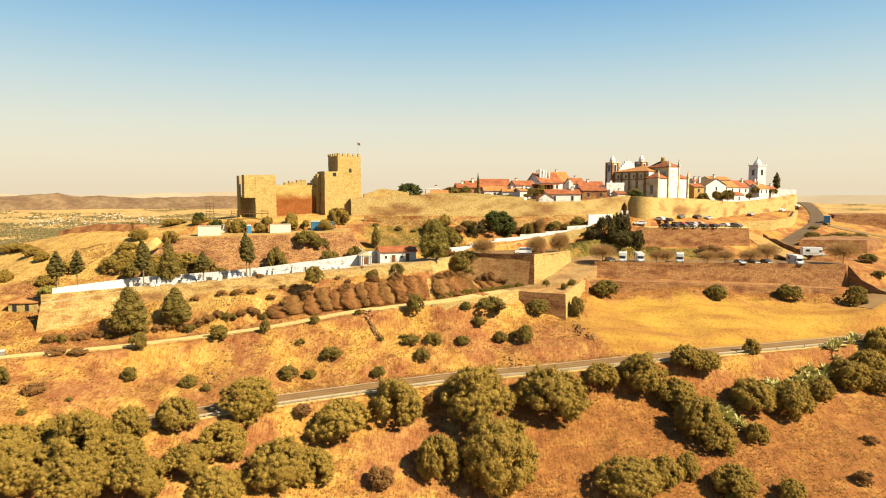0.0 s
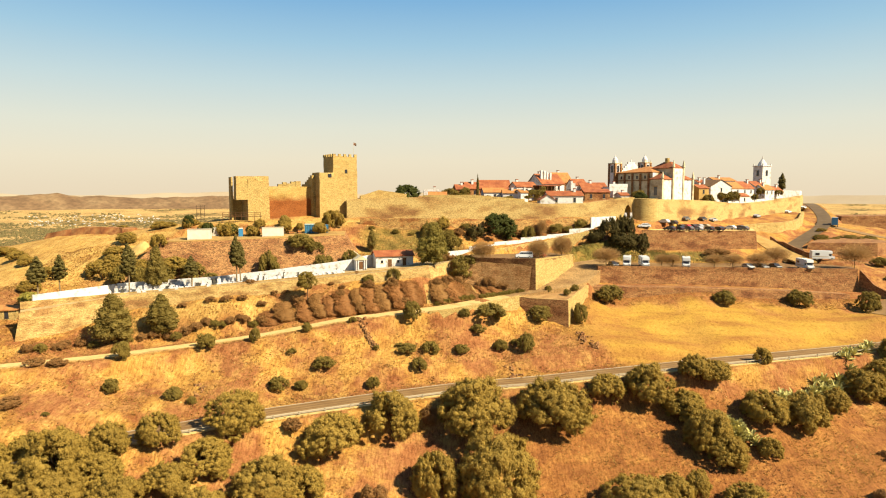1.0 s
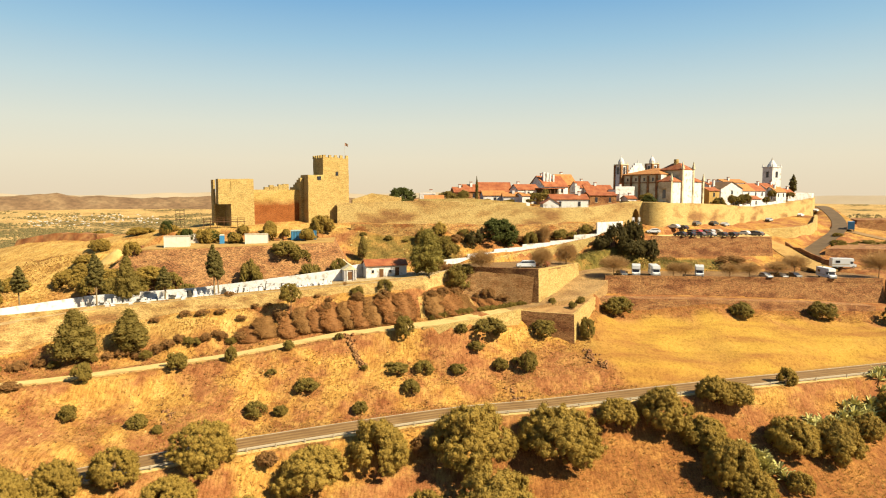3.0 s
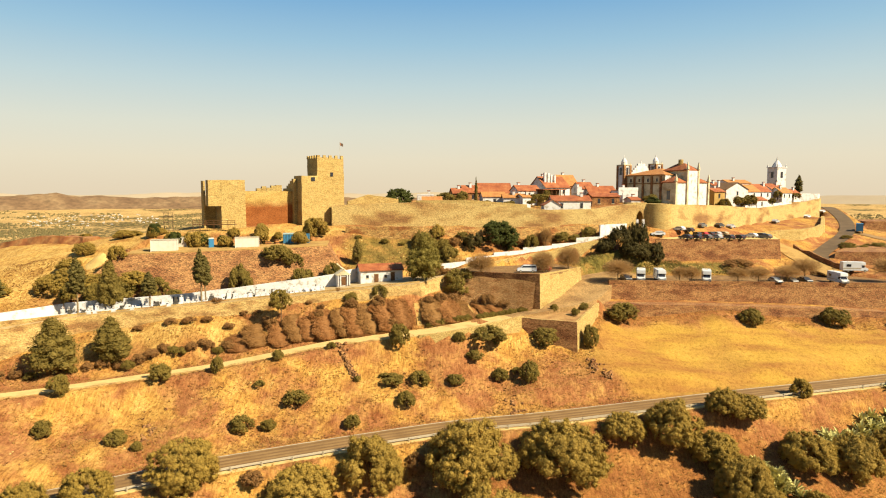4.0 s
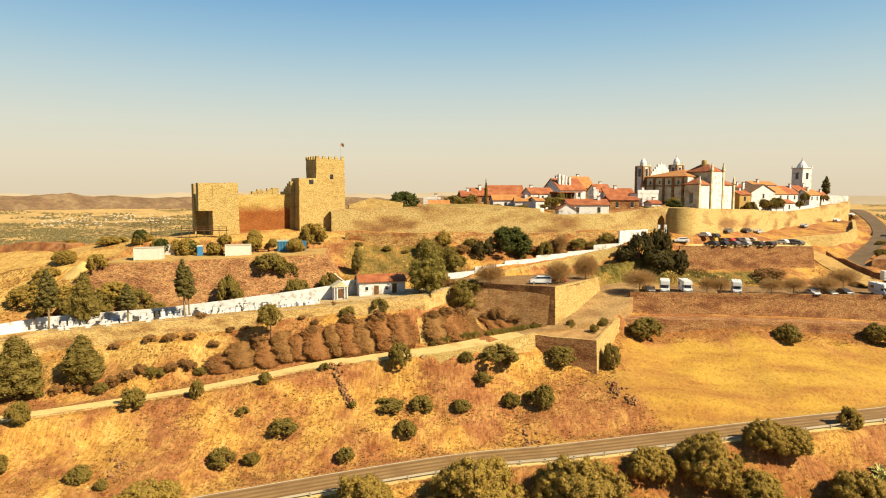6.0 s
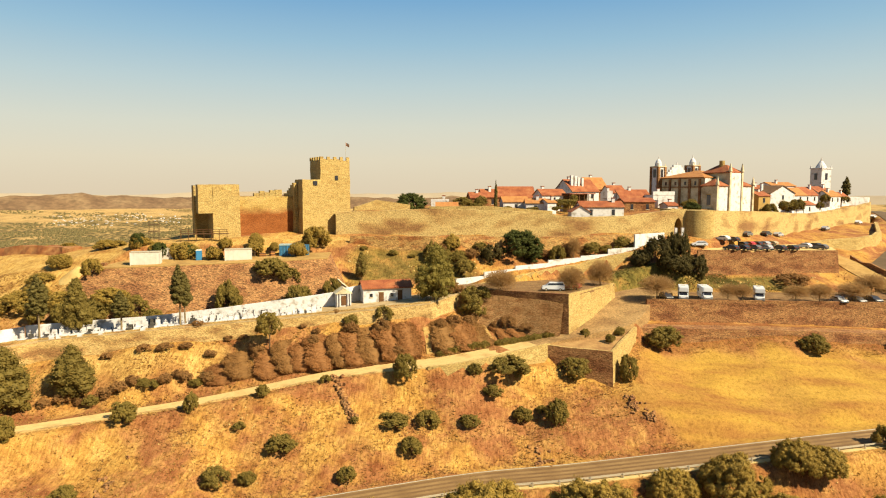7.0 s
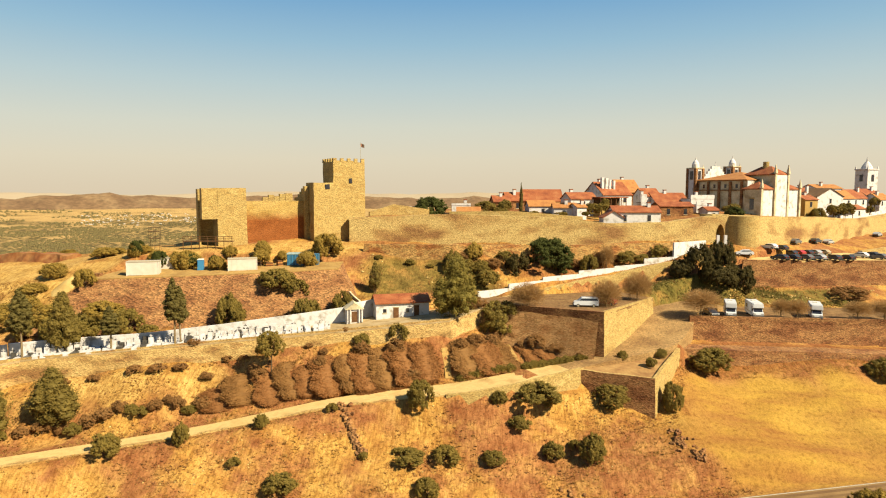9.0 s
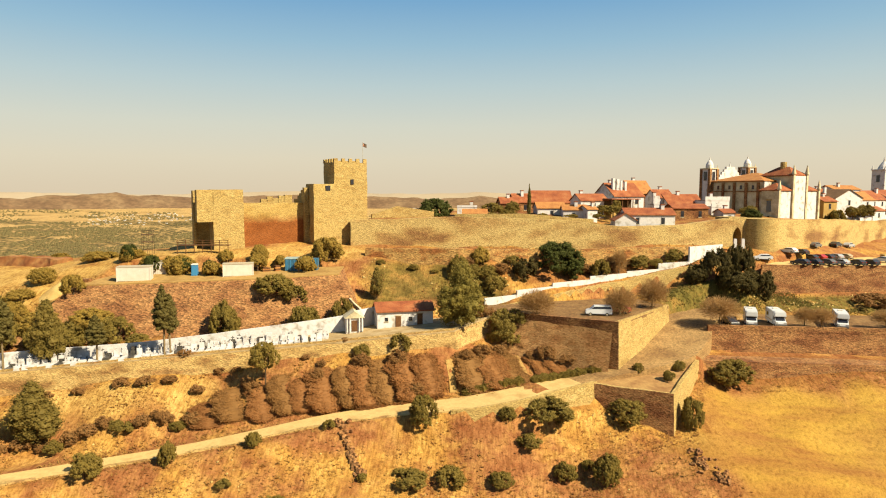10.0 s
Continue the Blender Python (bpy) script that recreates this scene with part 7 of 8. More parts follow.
BANK = [(-38.8, 151.6, 3.6, 4.6, 1.5), (-35.6, 153.0, 4.6, 5.2, 1.9), (-31.4, 153.6, 5.0, 4.0, 1.6), (-28.4, 155.2, 5.6, 4.4, 2.0), (-25.8, 155.4, 4.4, 3.2, 1.5), (-22.6, 156.6, 6.6, 4.8, 2.2), (-19.2, 157.4, 6.0, 3.8, 2.1), (-16.6, 158.4, 7.2, 4.4, 2.5), (-13.6, 159.4, 7.0, 5.0, 2.4), (-10.2, 160.4, 7.6, 5.2, 2.7), (-7.0, 161.2, 6.6, 4.2, 2.4), (0.0, 163.0, 7.2, 4.6, 2.0), (3.0, 164.8, 8.4, 5.0, 2.3), (5.6, 166.2, 8.6, 4.4, 2.0), (11.2, 168.0, 8.0, 2.4, 1.3), (14.0, 168.0, 4.0, 2.6, 1.2)]
for i, (x, y, ln, wide, h) in enumerate(BANK):
    hedge(x, y, ln + 1.2, wide * 1.14, h * 0.5, 112 + (i * 17) % 13, "olive" if i % 5 in (1, 3) else False, i)
for i, (x, y, ln, turn) in enumerate(((1.2, 160.7, 5.6, 19), (6.2, 162.4, 4.8, 19), (12.0, 164.4, 5.4, 20), (16.6, 166.0, 4.8, 20), (20.2, 167.3, 3.0, 20))):
    hedge(x, y, ln, 1.9, 1.1, turn, True, i)
for i, (x, y, ln) in enumerate(((-15.0, 155.6, 5), (-9.6, 157.4, 5), (-5.6, 158.8, 3))):
    hedge(x, y, ln, 1.3, 0.7, 19, False, i + 1)
# two earth paths that climb through the hedges
for line in (((-2.8, 160.0), (-3.1, 161.6), (-3.8, 163.4)), ((8.7, 164.4), (8.4, 167.4), (7.2, 171.5))):
    solid("bank_path", ribbon([Vector((x, y, sheet_height(x, y))) for x, y in line], 0.55, 0.12, 0.5), EARTH, "narrow bare earth path through the bank hedges", "path", "", "structure")
for i, (x, y, ln) in enumerate(((-42.5, 149.5, 5), (-47.5, 148.0, 5), (-52.5, 146.5, 5), (-58, 144.2, 5), (-64.5, 141.6, 6), (-75.5, 137.5, 7), (-81, 133.6, 7))):
    for k in (-1, 0, 1):
        green, half = (i + k) % 3 == 0, 1.25 + 0.35 * ((i * 5 + k * 3) % 4) / 3
        px, py = x + k * ln * 0.36, y + k * ln * 0.16 + 0.5 * (((i + k) % 3) - 1)
        plant("shrub" if green else "dry_bush", px, py, "shrub" if green else "brown", half, half * 1.35, "low green bush in the row along the track" if green else "rusty brown bush in the row along the track", "bush", "track bushes", 0.0, None, i + k + 1, 0.2)

# ---- agaves by the lower slope ----
def agave_mesh(seed):
    rng = random.Random(seed)
    vs, fs = [], []
    for k in range(26):
        ang, lift, ln = rng.uniform(0, 6.2832), rng.uniform(0.25, 1.25), rng.uniform(0.8, 1.2)
        d, s = Vector((math.cos(ang) * math.cos(lift), math.sin(ang) * math.cos(lift), math.sin(lift))), Vector((-math.sin(ang), math.cos(ang), 0))
        b = len(vs)
        for u, w in ((0, 0.07), (0.45, 0.10), (0.8, 0.06)):
            q = d * (u * ln) - Vector((0, 0, 0.18 * u * u))
            vs += [q - s * w + Vector((0, 0, 0.03)), q - Vector((0, 0, 0.02)), q + s * w + Vector((0, 0, 0.03))]
        vs.append(d * ln - Vector((0, 0, 0.2)))
        for r in range(2):
            for c in range(2):
                i = b + r * 3 + c
                fs.append((i, i + 1, i + 4, i + 3))
        fs += [(b + 6, b + 7, b + 9), (b + 7, b + 8, b + 9)]
    return mesh_from("leaves", vs, fs, AGAVE)


AGAVES = [agave_mesh(s) for s in range(3)]
ra = random.Random(9)
for x, y in ((55.6, 129.5), (57.0, 127.6), (58.2, 125.9), (57.6, 128.6), (59.0, 127.2), (72.2, 136.5), (74.4, 136.9), (76.7, 137.8), (75.4, 135.6), (82.1, 141.7), (84.7, 142.7), (87.9, 145.0), (83.4, 140.6), (86.4, 142.0), (90.9, 147.2), (93.6, 149.0), (97.2, 151.7), (100.4, 153.0), (68.4, 133.6), (70.2, 134.6), (60.2, 125.0), (79.5, 139.6)):
    for k in range(3):
        px, py = x + ra.uniform(-0.9, 0.9), y + ra.uniform(-0.9, 0.9)
        ob = thing("agave", "pale spiky agave on the lower slope", "agave", "agaves", "", pose(px, py, floor_z(px, py), 0, 0, ra.uniform(0, 360)))
        lf = new("leaves", AGAVES[k % 3])
        lf.parent = ob
        s = ra.uniform(1.7, 2.7)
        lf.matrix_basis = Matrix.Diagonal((s, s, s, 1))


# ---- trees and bushes: x, y, half-width, height ----
OLIVES = [(-36.0, 114.7, 5.5, 8.3), (-46.3, 108.2, 4.1, 6.5), (-57.6, 99.0, 6.1, 10.1), (-52.7, 104.4, 3.6, 6.3), (-63.4, 93.9, 5.8, 7.8), (-38.4, 106.6, 4.8, 7.1), (-19.0, 116.3, 6.7, 9.0), (-9.1, 121.7, 5.7, 9.6), (-27.8, 104.5, 6.5, 9.1), (-22.4, 106.8, 4.1, 6.3), (-36.1, 98.3, 4.5, 6.7), (-47.4, 95.4, 5.3, 7.9), (6.9, 123.6, 7.8, 13.0), (21.9, 125.9, 8.4, 11.7), (-0.9, 111.1, 4.7, 10.0), (10.5, 112.5, 8.0, 14.6), (33.4, 132.1, 4.2, 6.9), (42.5, 133.5, 5.3, 9.3), (48.3, 130.9, 4.7, 6.5), (50.9, 123.7, 5.0, 9.9), (52.8, 120.1, 4.1, 7.0), (64.7, 130.4, 5.5, 7.6), (72.8, 130.3, 5.7, 8.3)]
OLIVES_MORE = [(49.2, 131.1, 3.9, 5.8), (51.4, 127.1, 3.8, 5.6), (62.0, 122.1, 2.5, 4.5), (82.9, 136.7, 3.4, 5.8), (92.4, 142.4, 5.0, 8.0), (98.3, 145.2, 4.4, 8.7), (104.6, 149.3, 4.5, 8.7), (71.2, 144.6, 2.3, 4.1), (53.6, 137.5, 3.9, 6.1), (57.9, 137.9, 3.9, 5.0), (33.0, 110.0, 6.1, 7.7), (40.2, 111.9, 3.6, 6.1), (44.8, 113.3, 2.5, 5.5), (-67.8, 98.1, 4.0, 5.8), (-65.1, 102.8, 3.1, 4.7), (-52.3, 99.4, 4.5, 6.8), (-42.0, 100.8, 4.1, 6.4), (-22.5, 109.5, 3.3, 4.4), (51.9, 109.3, 4.6, 6.6), (61.1, 107.8, 2.7, 4.6), (-56.5, 93.8, 5.7, 8.2), (-66.8, 95.2, 4.8, 6.5), (98.5, 141.0, 3.1, 5.7)]
DRY_BUSHES = [(87.6, 209.2, 4.6, 3.6), (-10.8, 108.2, 2.9, 4.5), (-26.4, 116.6, 2.1, 2.7), (-2.1, 124.4, 1.8, 4.0), (85.2, 123.5, 1.8, 1.8), (76.8, 112.2, 1.8, 2.6), (-77.8, 126.0, 2.3, 1.8), (-73.7, 126.8, 2.0, 1.6), (-75.4, 114.9, 2.6, 2.1)]
SHRUBS = [(-32.4, 131.5, 2.4, 3.2), (-28.2, 132.6, 1.4, 2.4), (-13.8, 134.4, 1.6, 2.8), (-50.9, 124.9, 2.2, 2.8), (-46.8, 123.7, 1.2, 1.8), (-62.2, 124.2, 1.7, 3.1), (-63.7, 131.1, 1.9, 4.7), (-67.3, 105.6, 0.8, 1.1), (-68.2, 113.5, 0.8, 0.8), (-49.3, 137.5, 2.5, 4.1), (-24.4, 137.7, 2.5, 2.6), (-31.6, 139.2, 1.1, 1.5), (-29.3, 144.4, 1.3, 2.5), (-39.7, 140.7, 1.4, 3.8), (-19.9, 148.6, 1.2, 1.6), (-6.5, 151.0, 2.3, 5.3), (11.5, 155.0, 4.2, 4.6), (5.6, 153.6, 1.4, 2.6), (-4.5, 139.2, 2.1, 3.5), (-8.0, 144.0, 3.1, 2.3), (-2.5, 145.4, 2.3, 3.0), (4.7, 146.2, 1.8, 2.5), (13.7, 149.4, 1.9, 3.1), (19.4, 148.9, 2.4, 4.9)]
SHRUBS_MORE = [(24.1, 159.4, 3.1, 4.2), (34.0, 159.5, 1.8, 6.3), (44.5, 173.8, 4.1, 5.1), (75.2, 174.0, 3.1, 4.5), (96.9, 176.7, 3.9, 5.2), (114.6, 175.6, 3.6, 6.5), (-81.8, 115.2, 1.7, 4.8), (8.8, 151.9, 2.0, 2.4), (-14.0, 143.1, 1.0, 1.3), (17.1, 151.2, 1.2, 1.6), (-73.3, 108.3, 0.9, 1.1), (31.6, 164.4, 1.1, 2.1), (27.3, 166.8, 1.1, 2.2), (34.4, 169.2, 1.4, 1.9)]
PINES = [(-69.5, 139.5, 4.0, 10.6), (-61.3, 144.5, 3.6, 9.0)]
TALL_CYPRESSES = [(-72.3, 152.9, 1.75, 12.2), (-86.1, 141.3, 1.6, 9.4, 32.9), (-84.8, 147.2, 1.6, 8.9, 33.1), (-58.9, 155.8, 1.4, 7.9), (-49.0, 157.9, 1.45, 11.8), (-48.1, 158.4, 1.2, 10.4)]
CEM_PINES = [(-67.4, 156.4, 2.6, 10.6), (-19.4, 184.0, 1.4, 6.4)]
UP_SHRUBS = [(-13.5, 195.4, 1.3, 1.5), (-9.0, 194.8, 1.0, 1.0), (-20.5, 195.2, 1.1, 1.2), (19.5, 203.6, 1.2, 1.3), (43.5, 210.2, 1.5, 1.8), (-63.2, 168.0, 3.5, 4.4), (-71.0, 166.1, 4.4, 5.7), (-58.5, 166.9, 2.2, 3.1), (-44.9, 171.7, 3.4, 6.6), (-38.3, 179.0, 4.4, 4.9), (-31.0, 174.8, 3.7, 4.1), (-24.9, 177.8, 2.9, 5.0), (-34.3, 179.3, 2.6, 3.8), (-80.6, 165.0, 2.9, 5.7), (-74.8, 164.4, 2.9, 5.6), (6.5, 176.1, 4.6, 7.6), (-17.9, 162.1, 1.6, 2.9), (-11.9, 164.3, 2.0, 3.3), (3.6, 193.9, 3.3, 4.7), (27.0, 204.5, 2.5, 5.2), (36.4, 209.3, 2.6, 3.1), (40.3, 209.8, 1.9, 2.6), (44.6, 212.1, 2.6, 3.2), (-4.1, 194.6, 2.6, 5.9)]
UP_OLIVES = [(-31.8, 194.4, 3.8, 6.4), (-34.2, 188.2, 2.1, 3.9), (-45.3, 190.7, 2.1, 4.2), (-52.3, 190.2, 1.8, 3.2), (-67.0, 187.0, 2.3, 4.4), (-71.5, 187.1, 2.0, 3.8), (-62.2, 185.6, 2.2, 4.6), (-59.3, 184.9, 3.2, 4.7), (-52.2, 183.3, 2.1, 3.7), (-86.9, 182.0, 3.0, 4.0), (-73.6, 172.1, 2.1, 4.3), (-81.5, 191.4, 3.1, 2.9), (-101.6, 199.3, 1.9, 2.3), (0.5, 198.6, 2.7, 4.8), (-85.5, 172.1, 3.1, 4.7), (-71.9, 186.9, 1.7, 2.5), (-71.3, 189.1, 2.3, 2.1), (-99.3, 205.3, 2.4, 1.9)]
GARDEN_DRY = [(0.5, 199.7, 2.2, 2.7), (4.7, 198.1, 2.2, 2.6), (23.9, 205.7, 1.8, 2.5), (29.7, 208.8, 2.0, 3.3), (33.9, 209.6, 1.5, 2.3), (-2.4, 197.3, 1.9, 2.9)]
GARDEN_GREEN = [(7.3, 201.5, 2.5, 3.2), (26.7, 205.9, 1.8, 2.5), (37.2, 210.4, 1.8, 2.6), (2.0, 196.3, 2.4, 3.1), (-1.2, 195.3, 2.4, 3.5)]
YARD_MORE = [(-41.0, 191.4, 1.3, 2.6), (-44.4, 187.2, 2.2, 4.0), (-34.6, 186.4, 2.0, 3.6)]
YARD_TREES = [(-71.4, 187.1, 1.9, 3.7), (-65.2, 184.4, 2.0, 4.3), (-58.2, 184.4, 1.9, 3.6), (-53.4, 184.9, 1.8, 3.2)]
LEFT_BUSHES = [(-87.0, 168.5, 4.2, 5.6), (-110.2, 174.9, 2.5, 3.4), (-117.4, 182.1, 3.2, 2.9), (-125.6, 189.7, 3.0, 2.7), (-129.6, 190.9, 3.7, 3.4), (-97.6, 165.1, 3.2, 4.1), (-87.3, 176.3, 3.1, 3.1), (-97.6, 156.2, 2.8, 3.3), (-109.9, 158.8, 2.3, 3.7), (-79.7, 192.9, 2.4, 2.0), (-77.6, 169.0, 4.2, 4.5), (-68.2, 169.0, 3.9, 4.2)]
STEM_TREE = [(-31.4, 154.9, 2.3, 7.7)]
BANK_BUSHES = [(-53.7, 153.6, 1.9, 1.2), (-50.1, 154.1, 2.2, 1.2), (-46.8, 155.2, 1.7, 1.0), (-59.8, 152.4, 1.7, 0.9), (-37.1, 158.1, 1.1, 0.8), (-39.9, 158.0, 1.3, 0.8), (-45.7, 158.5, 1.8, 0.9), (-32.2, 160.0, 0.9, 0.7), (-20.9, 162.9, 0.9, 0.7), (-42.1, 154.8, 1.7, 0.9), (-34.2, 155.4, 1.7, 1.2), (-64.3, 151.0, 1.7, 1.0), (-26.8, 160.6, 1.1, 0.7), (-23.8, 159.6, 1.3, 0.9)]
TALL_TREE = [(-2.0, 170.7, 4.5, 12.6)]
DRY_TREES = [(26.3, 177.9, 3.2, 5.9), (34.5, 187.9, 3.1, 6.6), (11.1, 176.3, 3.8, 5.2), (-19.4, 184.0, 1.2, 6.0), (31.5, 206.9, 1.9, 6.1)]
CAROBS = [(17.3, 203.4, 6.1, 9.0), (-12.2, 230.2, 4.9, 7.4, 52.7), (71.7, 237.3, 2.7, 3.6, 53.0)]
DARKS = [(57.6, 207.2, 3.3, 12.0), (52.8, 206.6, 3.9, 9.0), (48.2, 206.2, 2.9, 5.4), (10.3, 199.2, 3.1, 5.8), (62.0, 206.6, 3.7, 8.8), (56.6, 204.8, 4.4, 6.6)]
TWIGS_L = [(46.9, 186.6, 4.3, 6.2), (62.9, 187.2, 2.3, 4.6), (65.9, 187.2, 2.6, 4.6)]
TWIGS_R = [(78.5, 188.5, 3.2, 4.5), (84.0, 189.0, 3.3, 4.8), (92.2, 190.5, 3.9, 5.2), (101.4, 198.6, 4.4, 6.5), (122.6, 194.6, 5.6, 8.2)]
VILLAGE_CYPRESS = [(13.0, 238.2, 0.5, 9.3, 54.7)]
FAR_CYPRESS = [(179.8, 345.9, 2.1, 9.7, 58.1)]
VILLAGE_TREES = [(107.6, 265.2, 2.7, 4.7, 51.4), (118.8, 277.2, 2.6, 4.1, 52.8), (125.8, 283.6, 3.5, 5.1, 52.3), (152.3, 313.0, 2.2, 4.3, 54.9), (143.8, 300.8, 1.9, 3.2, 52.6), (168.3, 327.1, 2.6, 2.8, 55.0), (71.6, 239.4, 2.9, 4.2, 53.6), (2.9, 237.8, 3.6, 3.4, 54.6), (8.4, 239.3, 2.6, 3.7, 54.8), (37.2, 240.9, 1.8, 4.5, 54.6), (32.3, 235.2, 2.5, 2.7, 54.7)]
GARDEN_BUSHES = [(35.1, 235.2, 2.4, 3.0, 54.4), (23.2, 229.0, 2.0, 1.3, 53.6), (48.0, 236.7, 1.5, 1.2, 55.0), (16.0, 228.9, 1.7, 1.2, 53.9), (7.4, 237.5, 3.1, 2.5, 53.6), (3.1, 231.0, 2.1, 1.8, 53.4), (30.0, 226.8, 1.7, 1.4, 53.7), (54.4, 230.7, 1.5, 1.2, 51.7)]
RIGHT_BUSHES = [(143.3, 247.8, 3.1, 3.1), (149.9, 249.3, 2.6, 2.2), (157.8, 252.0, 4.9, 2.7), (165.7, 253.9, 4.0, 2.7), (136.7, 204.6, 3.3, 3.6), (132.2, 192.3, 2.0, 2.0), (152.1, 261.7, 2.3, 1.8)]


HEDGE_TOPS = [(-33.4, 154.6, 1.5, 1.9), (-24.2, 157.6, 1.4, 2.2), (-17.6, 160.6, 1.6, 2.6), (-12.0, 161.6, 1.9, 2.9), (-8.6, 159.0, 1.7, 2.3), (1.6, 166.6, 1.8, 3.0), (4.2, 169.2, 2.0, 3.0), (-1.0, 164.6, 1.4, 2.3), (12.6, 170.6, 2.2, 3.2), (15.0, 169.6, 1.6, 2.2)]
SPUR_BUSHES = [(11.6, 172.6, 1.5, 1.8), (14.6, 171.4, 1.3, 1.4), (8.2, 174.6, 1.8, 2.4), (17.8, 169.6, 1.1, 1.2), (-3, 180.2, 1.9, 2.6), (-1, 177.6, 1.7, 2.2), (1.8, 177.4, 2.1, 3.0), (5.4, 175.6, 1.9, 2.6), (5.6, 173.0, 1.6, 1.9), (9.0, 173.7, 2.2, 2.9), (10.4, 171.4, 1.6, 1.8), (12.8, 171.8, 2.0, 2.6), (16.4, 170.0, 1.9, 2.3), (20.0, 168.2, 1.6, 1.9)]


def grow(rows, name, style, label, category, group, trunk=0.0, hide=0.12):
    for i, (x, y, half, tall, *base) in enumerate(rows):
        if not base and bool(inside(np.array([x]), np.array([y]), PITCH)[0]):
            on_slope = 43.0 - 1.34 * float(near_line(np.array([x]), np.array([y]), FRONT)[0][0])
            tall += max(0.0, ground_z(x, y) - on_slope)
            base = [on_slope - 0.2]
        big = "large " if half > 4 else "small " if half < 1.6 else ""
        plant(name, x, y, style, half, tall, big + label, category, group, trunk * tall, base[0] if base else None, i, hide * tall if trunk == 0 else 0)


grow(OLIVES, "olive_tree", "olive", "olive tree with a dense grey-green crown", "tree", "olive trees")
grow(OLIVES_MORE, "olive_tree", "olive", "olive tree with a dense grey-green crown", "tree", "olive trees")
grow(DRY_BUSHES, "dry_bush", "brown", "dry brown bush on the slope", "bush", "dry bushes")
grow(SHRUBS, "shrub", "shrub", "dark green shrub on the dry slope", "bush", "slope shrubs")
grow(SHRUBS_MORE, "shrub", "shrub", "dark green shrub on the dry slope", "bush", "slope shrubs")
grow([(-92.6, 148.6, 2.7, 4.4)], "shrub", "lime", "lime-green bushy shrub outside the cemetery wall", "bush", "")
grow(PINES, "conifer", "pine", "dark ragged conifer below the terrace", "tree", "conifers", 0.08)
grow(TALL_CYPRESSES, "cypress", "cypress", "tall cypress with a bare pale trunk", "tree", "cemetery cypresses", 0.33)
grow(CEM_PINES, "conifer", "pine", "dark conifer in the cemetery", "tree", "conifers", 0.12)
grow(UP_SHRUBS, "shrub", "shrub", "green shrub below the castle", "bush", "upper shrubs")
grow(UP_OLIVES, "olive_tree", "olive", "olive tree on the castle slope", "tree", "olive trees", 0.0)
grow(STEM_TREE, "small_tree", "shrub", "green tree with a bare stem below the cemetery", "tree", "", 0.38)
grow([(x, y, 0.8 * h, 1.3 * t) for x, y, h, t in BANK_BUSHES], "dry_bush", "brown", "low dry brown bush on the bank", "bush", "dry bushes")
grow(HEDGE_TOPS, "dry_bush", "brown", "rounded brown bush among the bank hedges", "bush", "dry bushes")
grow(SPUR_BUSHES, "dry_bush", "brown", "dry brown bush below the bastion", "bush", "dry bushes")
grow(GARDEN_DRY, "dry_bush", "brown", "rusty brown bush below the town wall", "bush", "dry bushes")
grow(GARDEN_GREEN, "shrub", "shrub", "green shrub on the garden slope below the wall", "bush", "upper shrubs")
grow(YARD_TREES, "garden_tree", "carob", "dark green tree beside the site cabins", "tree", "yard trees", 0.1)
grow(YARD_MORE, "olive_tree", "olive", "small olive tree beside the works yard", "tree", "olive trees", 0.1)
grow(LEFT_BUSHES, "olive_bush", "olive", "brownish olive bush on the bare hillside", "bush", "hillside bushes")
grow(TALL_TREE, "pepper_tree", "tall", "tall loose-crowned green tree by the chapel", "tree", "", 0.0)
grow(DRY_TREES, "dry_tree", "dry", "leafless brown tree on the bank", "tree", "dry trees", 0.12)
grow(CAROBS, "carob_tree", "carob", "dense deep green round tree", "tree", "carob trees")
grow(DARKS, "dark_tree", "dark", "dark green tree beside the parking", "tree", "dark trees")
grow(TWIGS_L, "bare_tree", "twig", "nearly bare ochre tree in the parking", "tree", "parking trees", 0.3)
grow(TWIGS_R, "bare_tree", "twig", "nearly bare ochre tree in the parking", "tree", "parking trees", 0.3)
grow(VILLAGE_CYPRESS, "cypress", "cypress", "slim dark cypress among the roofs", "tree", "")
grow(FAR_CYPRESS, "cypress", "cypress", "dark cypress at the end of the town", "tree", "")
grow(VILLAGE_TREES, "garden_tree", "shrub", "dark green tree among the houses", "tree", "village trees")
grow(GARDEN_BUSHES, "shrub", "shrub", "green shrub in a village garden", "bush", "garden shrubs")
grow(RIGHT_BUSHES, "shrub", "shrub", "green shrub beside the road", "bush", "roadside shrubs")


# ---- dry grass, scrub and stones strewn over the slopes ----
rng = np.random.default_rng(21)


